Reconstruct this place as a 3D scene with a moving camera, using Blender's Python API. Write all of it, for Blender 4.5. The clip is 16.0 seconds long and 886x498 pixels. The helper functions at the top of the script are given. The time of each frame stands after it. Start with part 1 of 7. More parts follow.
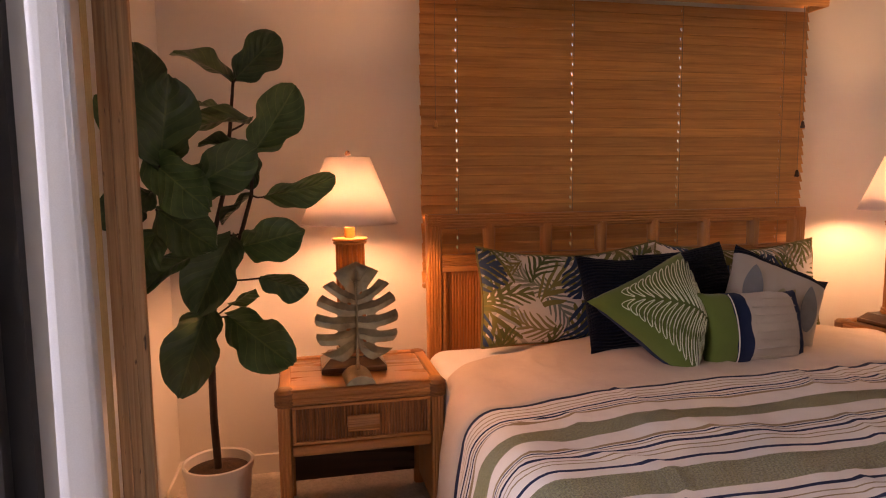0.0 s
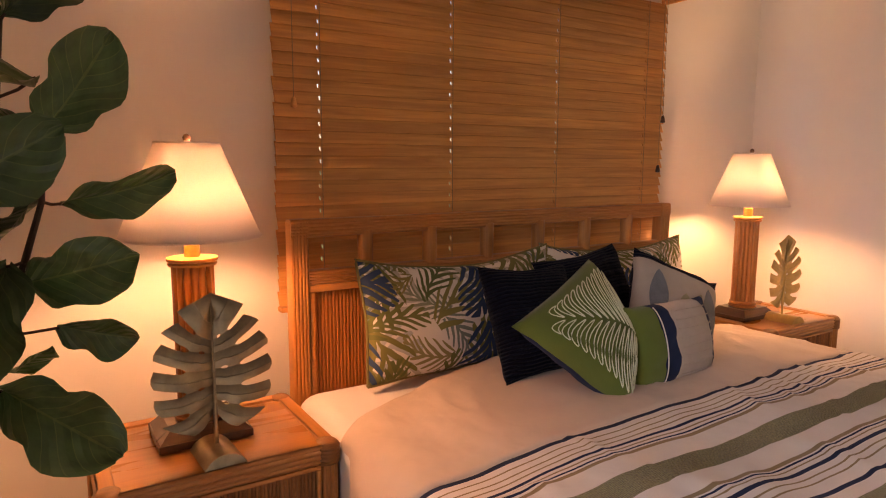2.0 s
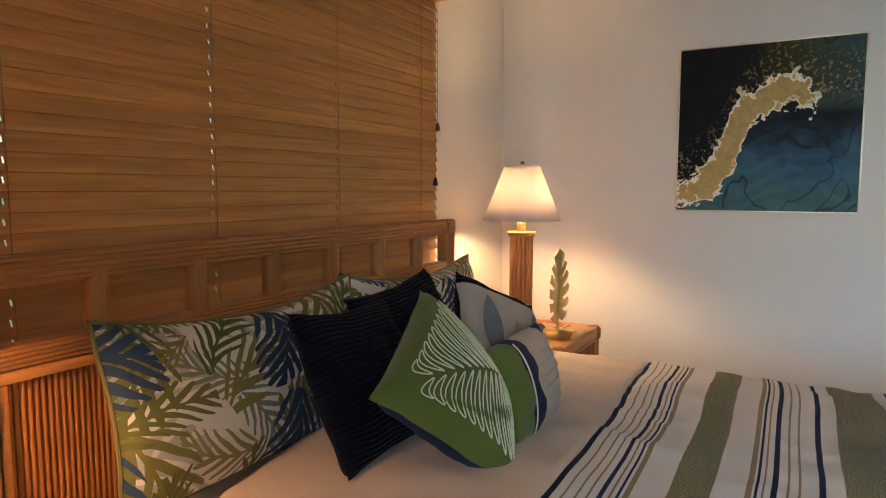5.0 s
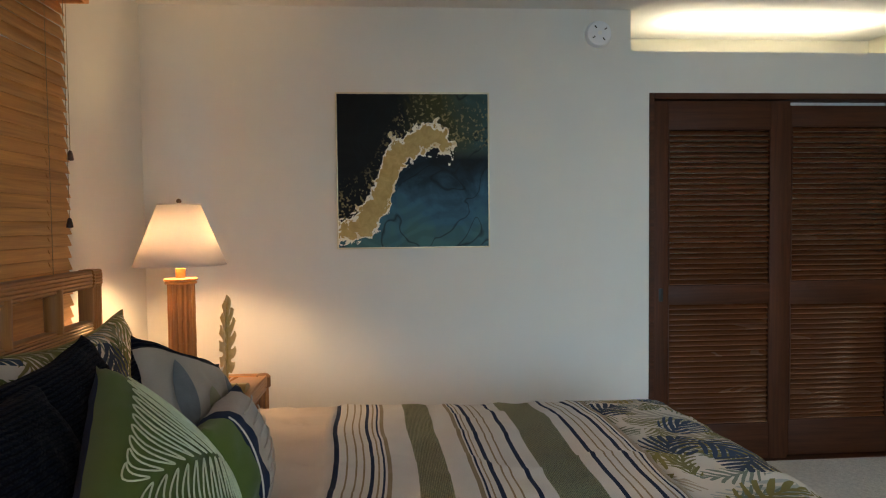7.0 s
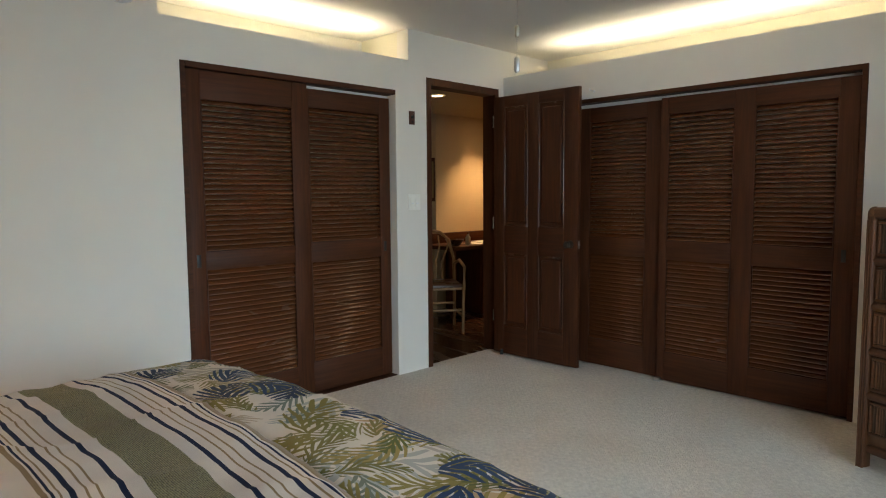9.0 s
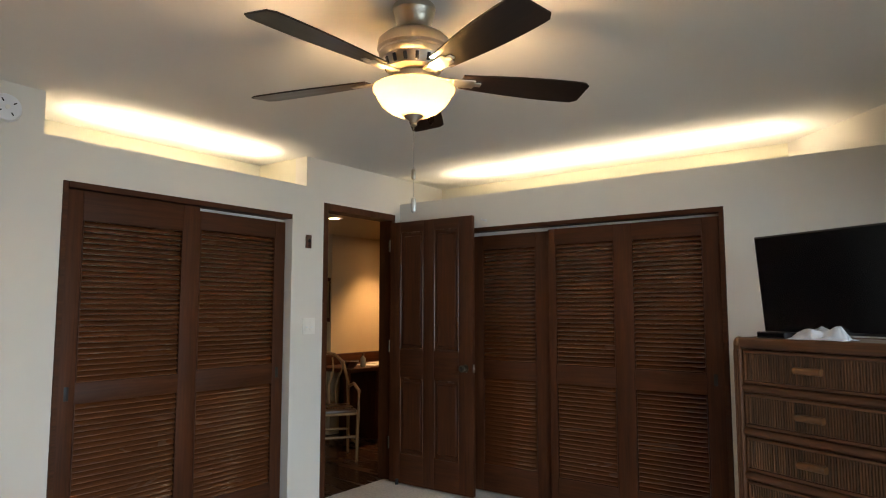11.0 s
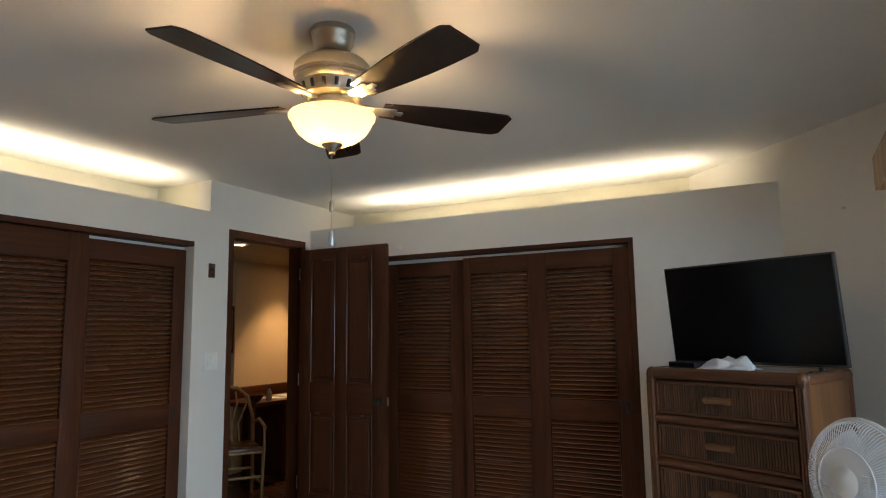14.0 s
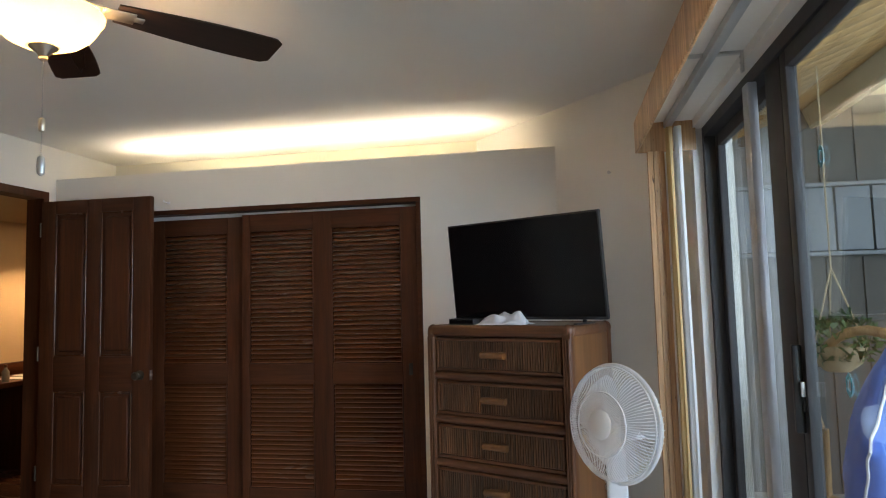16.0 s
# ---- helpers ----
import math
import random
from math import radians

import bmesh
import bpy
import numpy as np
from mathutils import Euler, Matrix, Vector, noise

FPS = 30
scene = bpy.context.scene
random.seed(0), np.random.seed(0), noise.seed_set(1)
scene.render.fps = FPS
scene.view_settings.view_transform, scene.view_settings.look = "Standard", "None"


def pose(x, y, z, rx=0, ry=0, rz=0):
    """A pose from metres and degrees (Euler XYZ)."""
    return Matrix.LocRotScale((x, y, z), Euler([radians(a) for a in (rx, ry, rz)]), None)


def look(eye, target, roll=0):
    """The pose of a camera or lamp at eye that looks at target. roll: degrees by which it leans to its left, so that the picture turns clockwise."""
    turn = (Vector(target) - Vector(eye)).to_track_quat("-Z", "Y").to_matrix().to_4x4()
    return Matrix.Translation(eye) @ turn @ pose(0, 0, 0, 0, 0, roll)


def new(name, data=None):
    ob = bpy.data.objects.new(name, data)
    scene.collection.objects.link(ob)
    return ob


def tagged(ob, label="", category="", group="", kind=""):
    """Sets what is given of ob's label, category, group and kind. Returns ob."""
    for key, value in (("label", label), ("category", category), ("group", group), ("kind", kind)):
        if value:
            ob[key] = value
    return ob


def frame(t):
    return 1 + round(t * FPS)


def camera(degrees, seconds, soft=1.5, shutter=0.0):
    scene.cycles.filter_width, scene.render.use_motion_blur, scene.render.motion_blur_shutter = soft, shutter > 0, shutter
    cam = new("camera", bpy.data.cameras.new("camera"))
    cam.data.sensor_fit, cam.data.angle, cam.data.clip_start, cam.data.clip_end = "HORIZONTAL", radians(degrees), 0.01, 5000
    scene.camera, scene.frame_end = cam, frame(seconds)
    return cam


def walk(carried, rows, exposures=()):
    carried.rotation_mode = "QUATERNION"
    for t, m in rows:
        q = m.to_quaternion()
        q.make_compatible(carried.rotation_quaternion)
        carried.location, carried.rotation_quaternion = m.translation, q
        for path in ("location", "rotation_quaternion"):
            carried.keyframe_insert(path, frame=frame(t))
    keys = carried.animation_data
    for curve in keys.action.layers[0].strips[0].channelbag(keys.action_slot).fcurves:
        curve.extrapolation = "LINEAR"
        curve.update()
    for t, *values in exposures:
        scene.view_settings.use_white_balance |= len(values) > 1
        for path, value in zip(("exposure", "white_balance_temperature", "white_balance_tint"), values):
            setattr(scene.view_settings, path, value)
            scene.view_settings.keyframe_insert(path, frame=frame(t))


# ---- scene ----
cam = camera(69.1, 16.0, 1.1)
PATH = [
    (0, (0.485, 0.292, 1.323), (0.907, 2.236, 1.112), -0.6),
    (0.5, (0.429, 0.477, 1.332), (0.913, 2.406, 1.116), -0.5),
    (1, (0.384, 0.637, 1.332), (0.982, 2.533, 1.109), -0.3),
    (1.5, (0.355, 0.777, 1.34), (1.172, 2.587, 1.102), 0.0),
    (2, (0.31, 0.95, 1.365), (1.364, 2.629, 1.101), 0.2),
    (2.5, (0.295, 1.059, 1.355), (1.514, 2.62, 1.079), 0.5),
    (3, (0.329, 1.192, 1.35), (1.688, 2.638, 1.1), 0.6),
    (5.5, (0.469, 1.747, 1.306), (2.282, 2.575, 1.138), 0.0),
    (6, (0.502, 1.82, 1.316), (2.402, 2.429, 1.178), -0.0),
    (6.5, (0.531, 1.88, 1.326), (2.508, 2.161, 1.228), -0.2),
    (7, (0.537, 1.944, 1.328), (2.531, 1.811, 1.247), -0.6),
    (7.5, (0.534, 2.007, 1.306), (2.45, 1.44, 1.206), -0.7),
    (8, (0.505, 2.037, 1.29), (2.273, 1.113, 1.147), -0.7),
    (8.5, (0.484, 2.064, 1.272), (2.078, 0.867, 1.104), -0.6),
    (9, (0.452, 2.057, 1.283), (1.874, 0.66, 1.115), -0.4),
    (9.5, (0.445, 2.061, 1.303), (1.725, 0.53, 1.18), -0.2),
    (10, (0.462, 2.086, 1.335), (1.654, 0.481, 1.294), 0.0),
    (10.2, (0.44, 2.07, 1.335), (1.627, 0.46, 1.342), 0.0),
    (12.3, (0.468, 2.074, 1.401), (1.627, 0.48, 1.74), -0.1),
    (12.5, (0.473, 2.071, 1.401), (1.629, 0.476, 1.744), -0.1),
    (13, (0.494, 2.074, 1.415), (1.628, 0.459, 1.741), -0.3),
    (13.5, (0.532, 2.063, 1.412), (1.591, 0.39, 1.7), -0.6),
    (14, (0.536, 2.015, 1.411), (1.467, 0.263, 1.662), -0.8),
    (14.5, (0.509, 1.911, 1.403), (1.284, 0.083, 1.639), -1.0),
    (15, (0.555, 1.865, 1.392), (1.136, -0.037, 1.605), -1.4),
    (15.5, (0.545, 1.809, 1.343), (0.998, -0.129, 1.535), -1.6),
    (16, (0.518, 1.775, 1.341), (0.879, -0.186, 1.496), -1.5),
]
EXPOSURES = [(0, 1.10, 9300, 47), (1.5, 1.19, 10600, 48), (2.5, 1.30, 8500, 36), (3, 1.26, 8200, 28), (5.5, 1.12, 7200, 12), (6.5, 0.88, 7200, 8), (8, 0.95, 7000, 8), (9, 1.22, 7700, 10), (10, 1.50, 8400, 16), (12.5, 0.88, 7600, 13), (14.5, 0.96, 7400, 13), (15.5, 1.03, 7500, 15), (16, 1.42, 7600, 16)]
walk(cam, [(t, look(eye, target, roll)) for t, eye, target, roll in PATH], EXPOSURES)

# ---- light ----
world = bpy.data.worlds.new("world")
scene.world = world
world.use_nodes = True
_wt = world.node_tree
_sky = _wt.nodes.new("ShaderNodeTexSky")
_sky.sky_type, _sky.sun_disc = "NISHITA", False
_sky.sun_elevation, _sky.sun_rotation = radians(52), radians(200)
_wt.links.new(_sky.outputs[0], _wt.nodes["Background"].inputs[0])
_wt.nodes["Background"].inputs[1].default_value = 0.15


def lamp(name, kind, m, energy, colour, size=0.1, size_y=None, spot=90, spread=180):
    data = bpy.data.lights.new(name, kind)
    data.energy, data.color = energy, colour
    if kind == "SUN":
        data.angle = radians(size)
    elif kind == "AREA":
        data.shape, data.size, data.size_y = "RECTANGLE", size, size_y or size
        data.spread = radians(spread)
    else:
        data.shadow_soft_size = size
    if kind == "SPOT":
        data.spot_size, data.spot_blend = radians(spot), 0.8
    ob = new(name, data)
    ob.matrix_world = m
    return ob


WARM, SOFT, COOL, DAY = (1.0, 0.59, 0.325), (1.0, 0.74, 0.46), (1.0, 0.95, 0.83), (0.50, 0.71, 1.0)
lamp("sun", "SUN", look((0, 0, 6), (1.2, 2.4, 2)), 4.0, (1.0, 0.95, 0.87), 0.5)
lamp("lamp_bulb_west", "POINT", pose(0.661, 2.822, 1.27), 11.5, WARM, 0.045)
lamp("lamp_bulb_east", "POINT", pose(3.334, 2.876, 1.27), 11.5, (1.0, 0.66, 0.36), 0.045)
lamp("fan_bulb", "POINT", pose(1.845, 0.335, 2.088), 22.5, SOFT, 0.05)
lamp("cove_tube_east", "AREA", pose(4.065, -0.14, 2.20, 180), 2.4, COOL, 0.04, 1.25, spread=125)
lamp("cove_tube_south", "AREA", pose(2.19, -2.175, 2.20, 180), 4.3, COOL, 2.44, 0.04, spread=150)
lamp("hall_downlight", "SPOT", pose(5.20, -3.50, 2.145), 38.0, (1.0, 0.67, 0.38), 0.05, spot=95)
lamp("hall_downlight_near", "SPOT", pose(4.65, -2.005, 2.145), 1.6, WARM, 0.05, spot=95)
# daylight that the open sky sends through the glass of the sliding door
lamp("door_daylight", "AREA", pose(-2.70, 2.3, 1.85, 0, -90), 185.0, DAY, 2.5, 5.6)

# ---- materials ----


def nodes(name, rough=0.5, metal=0.0):
    m = bpy.data.materials.new(name)
    m.use_nodes = True
    t = m.node_tree
    b = t.nodes["Principled BSDF"]
    b.inputs["Roughness"].default_value, b.inputs["Metallic"].default_value = rough, metal
    return m, t, b


def ramp(t, fac, stops, constant=False):
    r = t.nodes.new("ShaderNodeValToRGB")
    r.color_ramp.interpolation = "CONSTANT" if constant else "LINEAR"
    e = r.color_ramp.elements
    while len(e) < len(stops):
        e.new(0.5)
    for el, (p, c) in zip(e, stops):
        el.position, el.color = p, (*c, 1)
    t.links.new(fac, r.inputs[0])
    return r.outputs[0]


def noise_tex(t, vec, scale, detail=4.0, rough=0.55, distort=0.0):
    n = t.nodes.new("ShaderNodeTexNoise")
    n.inputs["Scale"].default_value, n.inputs["Detail"].default_value = scale, detail
    n.inputs["Roughness"].default_value, n.inputs["Distortion"].default_value = rough, distort
    t.links.new(vec, n.inputs["Vector"])
    return n.outputs["Fac"]


def math_op(t, op, a, b=None, c=None):
    n = t.nodes.new("ShaderNodeMath")
    n.operation = op
    for i, v in enumerate((a, b, c)):
        if v is None:
            continue
        if isinstance(v, (int, float)):
            n.inputs[i].default_value = v
        else:
            t.links.new(v, n.inputs[i])
    return n.outputs[0]


def mix_rgb(t, fac, a, b, mode="MIX"):
    n = t.nodes.new("ShaderNodeMixRGB")
    n.blend_type = mode
    for i, v in enumerate((fac, a, b)):
        if isinstance(v, (int, float)):
            n.inputs[i].default_value = v
        elif isinstance(v, tuple):
            n.inputs[i].default_value = (*v, 1)
        else:
            t.links.new(v, n.inputs[i])
    return n.outputs[0]


def bump(t, b, height, strength=0.2, dist=0.002):
    n = t.nodes.new("ShaderNodeBump")
    n.inputs["Strength"].default_value, n.inputs["Distance"].default_value = strength, dist
    t.links.new(height, n.inputs["Height"])
    t.links.new(n.outputs[0], b.inputs["Normal"])


def coords(t, scale=(1, 1, 1), spread=0.0, source="Object"):
    tc = t.nodes.new("ShaderNodeTexCoord")
    v = tc.outputs[source]
    if spread:
        oi = t.nodes.new("ShaderNodeObjectInfo")
        add = t.nodes.new("ShaderNodeVectorMath")
        add.operation = "ADD"
        mul = math_op(t, "MULTIPLY", oi.outputs["Random"], spread)
        comb = t.nodes.new("ShaderNodeCombineXYZ")
        for i in range(3):
            t.links.new(mul, comb.inputs[i])
        t.links.new(v, add.inputs[0])
        t.links.new(comb.outputs[0], add.inputs[1])
        v = add.outputs[0]
    mp = t.nodes.new("ShaderNodeMapping")
    mp.inputs["Scale"].default_value = scale
    t.links.new(v, mp.inputs["Vector"])
    return mp.outputs[0]


def wood(name, dark, light, axis=0, rough=0.4, fine=55.0, vary=0.25, coat=0.0, bumps=0.12, mottle=0.62):
    m, t, b = nodes(name, rough)
    sc = [fine, fine, fine]
    sc[axis] = fine / 22
    v = coords(t, tuple(sc), 9.0)
    grain = noise_tex(t, v, 1.0, 6, 0.6, 0.8)
    sc2 = [7, 7, 7]
    sc2[axis] = 1.1
    v2 = coords(t, tuple(sc2), 5.0)
    patch = noise_tex(t, v2, 1.0, 3, 0.5, 1.2)
    col = ramp(t, grain, [(0.3, dark), (0.7, light)])
    tone = ramp(t, patch, [(0.25, (mottle, mottle * 0.97, mottle * 0.94)), (0.75, (1.12, 1.1, 1.06))])
    col = mix_rgb(t, 1.0, col, tone, "MULTIPLY")
    oi = t.nodes.new("ShaderNodeObjectInfo")
    val = math_op(t, "MULTIPLY_ADD", oi.outputs["Random"], vary, 1.0 - vary / 2)
    hs = t.nodes.new("ShaderNodeHueSaturation")
    t.links.new(val, hs.inputs["Value"])
    t.links.new(col, hs.inputs["Color"])
    t.links.new(hs.outputs[0], b.inputs["Base Color"])
    rr = ramp(t, patch, [(0.2, (rough * 0.8,) * 3), (0.8, (min(1, rough * 1.25),) * 3)])
    t.links.new(rr, b.inputs["Roughness"])
    b.inputs["Coat Weight"].default_value = coat
    bump(t, b, grain, bumps, 0.0012)
    return m


def plain(name, colour, rough=0.5, metal=0.0, vary=0.08, scale=6.0, bump_scale=0.0, bump_k=0.15, grain=0.0, dist=0.002):
    """Paint, plaster, cloth or metal: a base colour with blotches at two scales and a fine relief."""
    m, t, b = nodes(name, rough, metal)
    v = coords(t)
    big = noise_tex(t, v, scale, 4, 0.6)
    lo, hi = tuple(c * (1 - vary) for c in colour), tuple(min(1, c * (1 + vary)) for c in colour)
    col = ramp(t, big, [(0.3, lo), (0.7, hi)])
    if grain:
        fine = noise_tex(t, v, bump_scale * 0.7, 2)
        col = mix_rgb(t, 1.0, col, ramp(t, fine, [(0.3, (1 - grain,) * 3), (0.7, (1 + grain * 0.3,) * 3)]), "MULTIPLY")
    t.links.new(col, b.inputs["Base Color"])
    t.links.new(ramp(t, big, [(0.2, (rough * 0.88,) * 3), (0.8, (min(1, rough * 1.12),) * 3)]), b.inputs["Roughness"])
    if bump_scale:
        bump(t, b, noise_tex(t, v, bump_scale, 3, 0.6), bump_k, dist)
    return m


def carpet_material():
    m, t, b = nodes("carpet", 0.97)
    v = coords(t)
    big, mid = noise_tex(t, v, 1.6, 4, 0.6, 0.4), noise_tex(t, v, 40, 3)
    vo = t.nodes.new("ShaderNodeTexVoronoi")
    vo.inputs["Scale"].default_value = 150
    t.links.new(v, vo.inputs["Vector"])
    wv = t.nodes.new("ShaderNodeTexWave")
    wv.bands_direction = "DIAGONAL"
    wv.inputs["Scale"].default_value, wv.inputs["Distortion"].default_value = 20, 9.0
    wv.inputs["Detail Scale"].default_value = 3
    t.links.new(v, wv.inputs["Vector"])
    col = ramp(t, big, [(0.3, (0.75, 0.70, 0.62)), (0.7, (0.85, 0.80, 0.72))])
    col = mix_rgb(t, 0.55, col, ramp(t, mid, [(0.3, (0.72, 0.70, 0.67)), (0.7, (1.08, 1.07, 1.05))]), "MULTIPLY")
    col = mix_rgb(t, 0.18, col, ramp(t, wv.outputs["Fac"], [(0.2, (0.72, 0.70, 0.67)), (0.8, (1.05, 1.05, 1.05))]), "MULTIPLY")
    t.links.new(col, b.inputs["Base Color"])
    h = math_op(t, "ADD", vo.outputs["Distance"], wv.outputs["Fac"])
    bump(t, b, h, 0.5, 0.004)
    return m


def cloth(name, colour, rough=0.9, weave=500.0, vary=0.1, rib=0.0, rib_scale=60.0, uv=True, k=0.25, crumple=0.0, speck=0.18):
    m, t, b = nodes(name, rough)
    v = coords(t, source="UV" if uv else "Object")
    big = noise_tex(t, v, 5.0, 3, 0.6)
    col = ramp(t, big, [(0.3, tuple(c * (1 - vary) for c in colour)), (0.7, tuple(min(1, c * (1 + vary)) for c in colour))])
    fine = noise_tex(t, v, weave, 2)
    col = mix_rgb(t, 0.5, col, ramp(t, fine, [(0.35, (1 - speck,) * 3), (0.65, (1 + speck * 0.45,) * 3)]), "MULTIPLY")
    h = fine
    if rib:
        wv = t.nodes.new("ShaderNodeTexWave")
        wv.bands_direction = "Y"
        wv.inputs["Scale"].default_value, wv.inputs["Distortion"].default_value = rib_scale, 1.6
        wv.inputs["Detail Scale"].default_value = 3.0
        t.links.new(v, wv.inputs["Vector"])
        col = mix_rgb(t, rib, col, ramp(t, wv.outputs["Fac"], [(0.1, (0.35,) * 3), (0.8, (1.25,) * 3)]), "MULTIPLY")
        h = math_op(t, "MULTIPLY_ADD", wv.outputs["Fac"], 6.0, fine)
    t.links.new(col, b.inputs["Base Color"])
    b.inputs["Sheen Weight"].default_value = 0.15 if sum(colour) > 0.1 else 0.03
    b.inputs["Specular IOR Level"].default_value = 0.3 if sum(colour) > 0.1 else 0.1
    if crumple:
        soft = noise_tex(t, v, 9.0, 2, 0.45, 0.2)
        h = math_op(t, "ADD", math_op(t, "MULTIPLY", fine, 0.03), soft)
        bump(t, b, h, crumple, 0.02)
    else:
        bump(t, b, h, k, 0.0015)
    return m


def leaf_layer(t, uv, scale, seed, shift, length, width, leaflets, fill, keep):
    """Mask of printed palm leaves: one turned leaf in each cell of a Voronoi tiling."""
    mp = t.nodes.new("ShaderNodeMapping")
    mp.inputs["Location"].default_value = shift
    mp.inputs["Scale"].default_value = (scale, scale, scale)
    t.links.new(uv, mp.inputs["Vector"])
    vo = t.nodes.new("ShaderNodeTexVoronoi")
    vo.voronoi_dimensions = "2D"
    vo.inputs["Scale"].default_value, vo.inputs["Randomness"].default_value = 1.0, 0.75
    t.links.new(mp.outputs[0], vo.inputs["Vector"])
    sub = t.nodes.new("ShaderNodeVectorMath")
    sub.operation = "SUBTRACT"
    t.links.new(mp.outputs[0], sub.inputs[0])
    t.links.new(vo.outputs["Position"], sub.inputs[1])
    sep = t.nodes.new("ShaderNodeSeparateXYZ")
    t.links.new(sub.outputs[0], sep.inputs[0])
    rnd = t.nodes.new("ShaderNodeSeparateColor")
    t.links.new(vo.outputs["Color"], rnd.inputs[0])
    ang = math_op(t, "MULTIPLY_ADD", rnd.outputs[0], 6.283, seed)
    c, s = math_op(t, "COSINE", ang), math_op(t, "SINE", ang)
    x, y = sep.outputs[0], sep.outputs[1]
    px = math_op(t, "ADD", math_op(t, "MULTIPLY", x, c), math_op(t, "MULTIPLY", y, s))
    py = math_op(t, "SUBTRACT", math_op(t, "MULTIPLY", y, c), math_op(t, "MULTIPLY", x, s))
    py = math_op(t, "ADD", py, math_op(t, "MULTIPLY", math_op(t, "MULTIPLY", px, px), 0.5))
    ay = math_op(t, "ABSOLUTE", py)
    u = math_op(t, "DIVIDE", px, length)
    env = math_op(t, "SUBTRACT", 1.0, math_op(t, "MULTIPLY", u, u))
    edge = math_op(t, "MULTIPLY", math_op(t, "SQRT", math_op(t, "MAXIMUM", env, 0.0)), width)
    inside = math_op(t, "LESS_THAN", ay, edge)
    ph = math_op(t, "MULTIPLY", math_op(t, "SUBTRACT", px, math_op(t, "MULTIPLY", math_op(t, "POWER", ay, 0.85), 1.25)), leaflets)
    fr = math_op(t, "SINE", math_op(t, "ADD", ph, math_op(t, "MULTIPLY", math_op(t, "GREATER_THAN", py, 0.0), 1.3)))
    reach = math_op(t, "MINIMUM", math_op(t, "DIVIDE", ay, math_op(t, "MAXIMUM", edge, 0.01)), 1.0)
    lf = math_op(t, "GREATER_THAN", fr, math_op(t, "MULTIPLY_ADD", math_op(t, "POWER", reach, 1.6), 1.15, fill))
    rib = math_op(t, "LESS_THAN", ay, 0.018)
    m = math_op(t, "MULTIPLY", inside, math_op(t, "MAXIMUM", lf, rib))
    ok = math_op(t, "LESS_THAN", rnd.outputs[1], keep)
    return math_op(t, "MULTIPLY", m, ok), rnd.outputs[2]


def foliage_print(name, ground=(0.72, 0.66, 0.58), scale=6.0, navy=0.42, gold=False):
    a1, a2, b1, b2 = ((0.30, 0.215, 0.055), (0.20, 0.18, 0.045), (0.16, 0.17, 0.04), (0.34, 0.25, 0.075)) if gold else ((0.12, 0.125, 0.028), (0.20, 0.18, 0.05), (0.07, 0.10, 0.025), (0.16, 0.16, 0.04))
    m, t, b = nodes(name, 0.85)
    tc = t.nodes.new("ShaderNodeTexCoord")
    uv = tc.outputs["UV"]
    warp = t.nodes.new("ShaderNodeTexNoise")
    warp.inputs["Scale"].default_value = 7
    t.links.new(uv, warp.inputs["Vector"])
    mad = t.nodes.new("ShaderNodeVectorMath")
    mad.operation = "MULTIPLY_ADD"
    mad.inputs[1].default_value = (0.035, 0.035, 0)
    t.links.new(warp.outputs["Color"], mad.inputs[0])
    t.links.new(uv, mad.inputs[2])
    uvw = mad.outputs[0]
    col = ramp(t, noise_tex(t, uv, 8, 3), [(0.3, tuple(c * 0.92 for c in ground)), (0.7, ground)])
    for sc, seed, shift, ln, wd, lv, fill, keep, ca, cb in (
        (scale * 0.8, 0.3, (3.1, 7.7, 0), 0.66, 0.42, 26, -0.5, 0.75, (0.40, 0.43, 0.41), (0.46, 0.31, 0.16)),
        (scale * 1.15, 5.2, (9.4, 1.7, 0), 0.70, 0.30, 34, -0.4, 0.75, (0.25, 0.22, 0.08), (0.15, 0.20, 0.18)),
        (scale * 0.75, 1.7, (1.3, 2.1, 0), 0.78, 0.34, 30, -0.45, 0.62, a1, a2),
        (scale * 1.0, 4.0, (8.2, 4.4, 0), 0.78, 0.30, 32, -0.45, 0.6, b1, b2),
        (scale * 1.3, 3.3, (2.7, 6.1, 0), 0.66, 0.26, 32, -0.5, 0.4, (0.22, 0.18, 0.05), (0.10, 0.12, 0.03)),
        (scale * 0.85, 2.6, (5.6, 0.9, 0), 0.48, 0.40, 34, -0.80, navy, (0.010, 0.030, 0.075), (0.022, 0.060, 0.135)),
    ):
        k, r = leaf_layer(t, uvw, sc, seed, shift, ln, wd, lv, fill, keep)
        col = mix_rgb(t, k, col, mix_rgb(t, r, ca, cb))
    fine = noise_tex(t, uv, 600, 2)
    t.links.new(mix_rgb(t, 0.4, col, ramp(t, fine, [(0.3, (0.85,) * 3), (0.7, (1.05,) * 3)]), "MULTIPLY"), b.inputs["Base Color"])
    bump(t, b, fine, 0.2, 0.001)
    return m


def emitter(name, colour, strength):
    m, t, b = nodes(name, 0.5)
    b.inputs["Base Color"].default_value = (*colour, 1)
    b.inputs["Emission Color"].default_value = (*colour, 1)
    b.inputs["Emission Strength"].default_value = strength
    return m


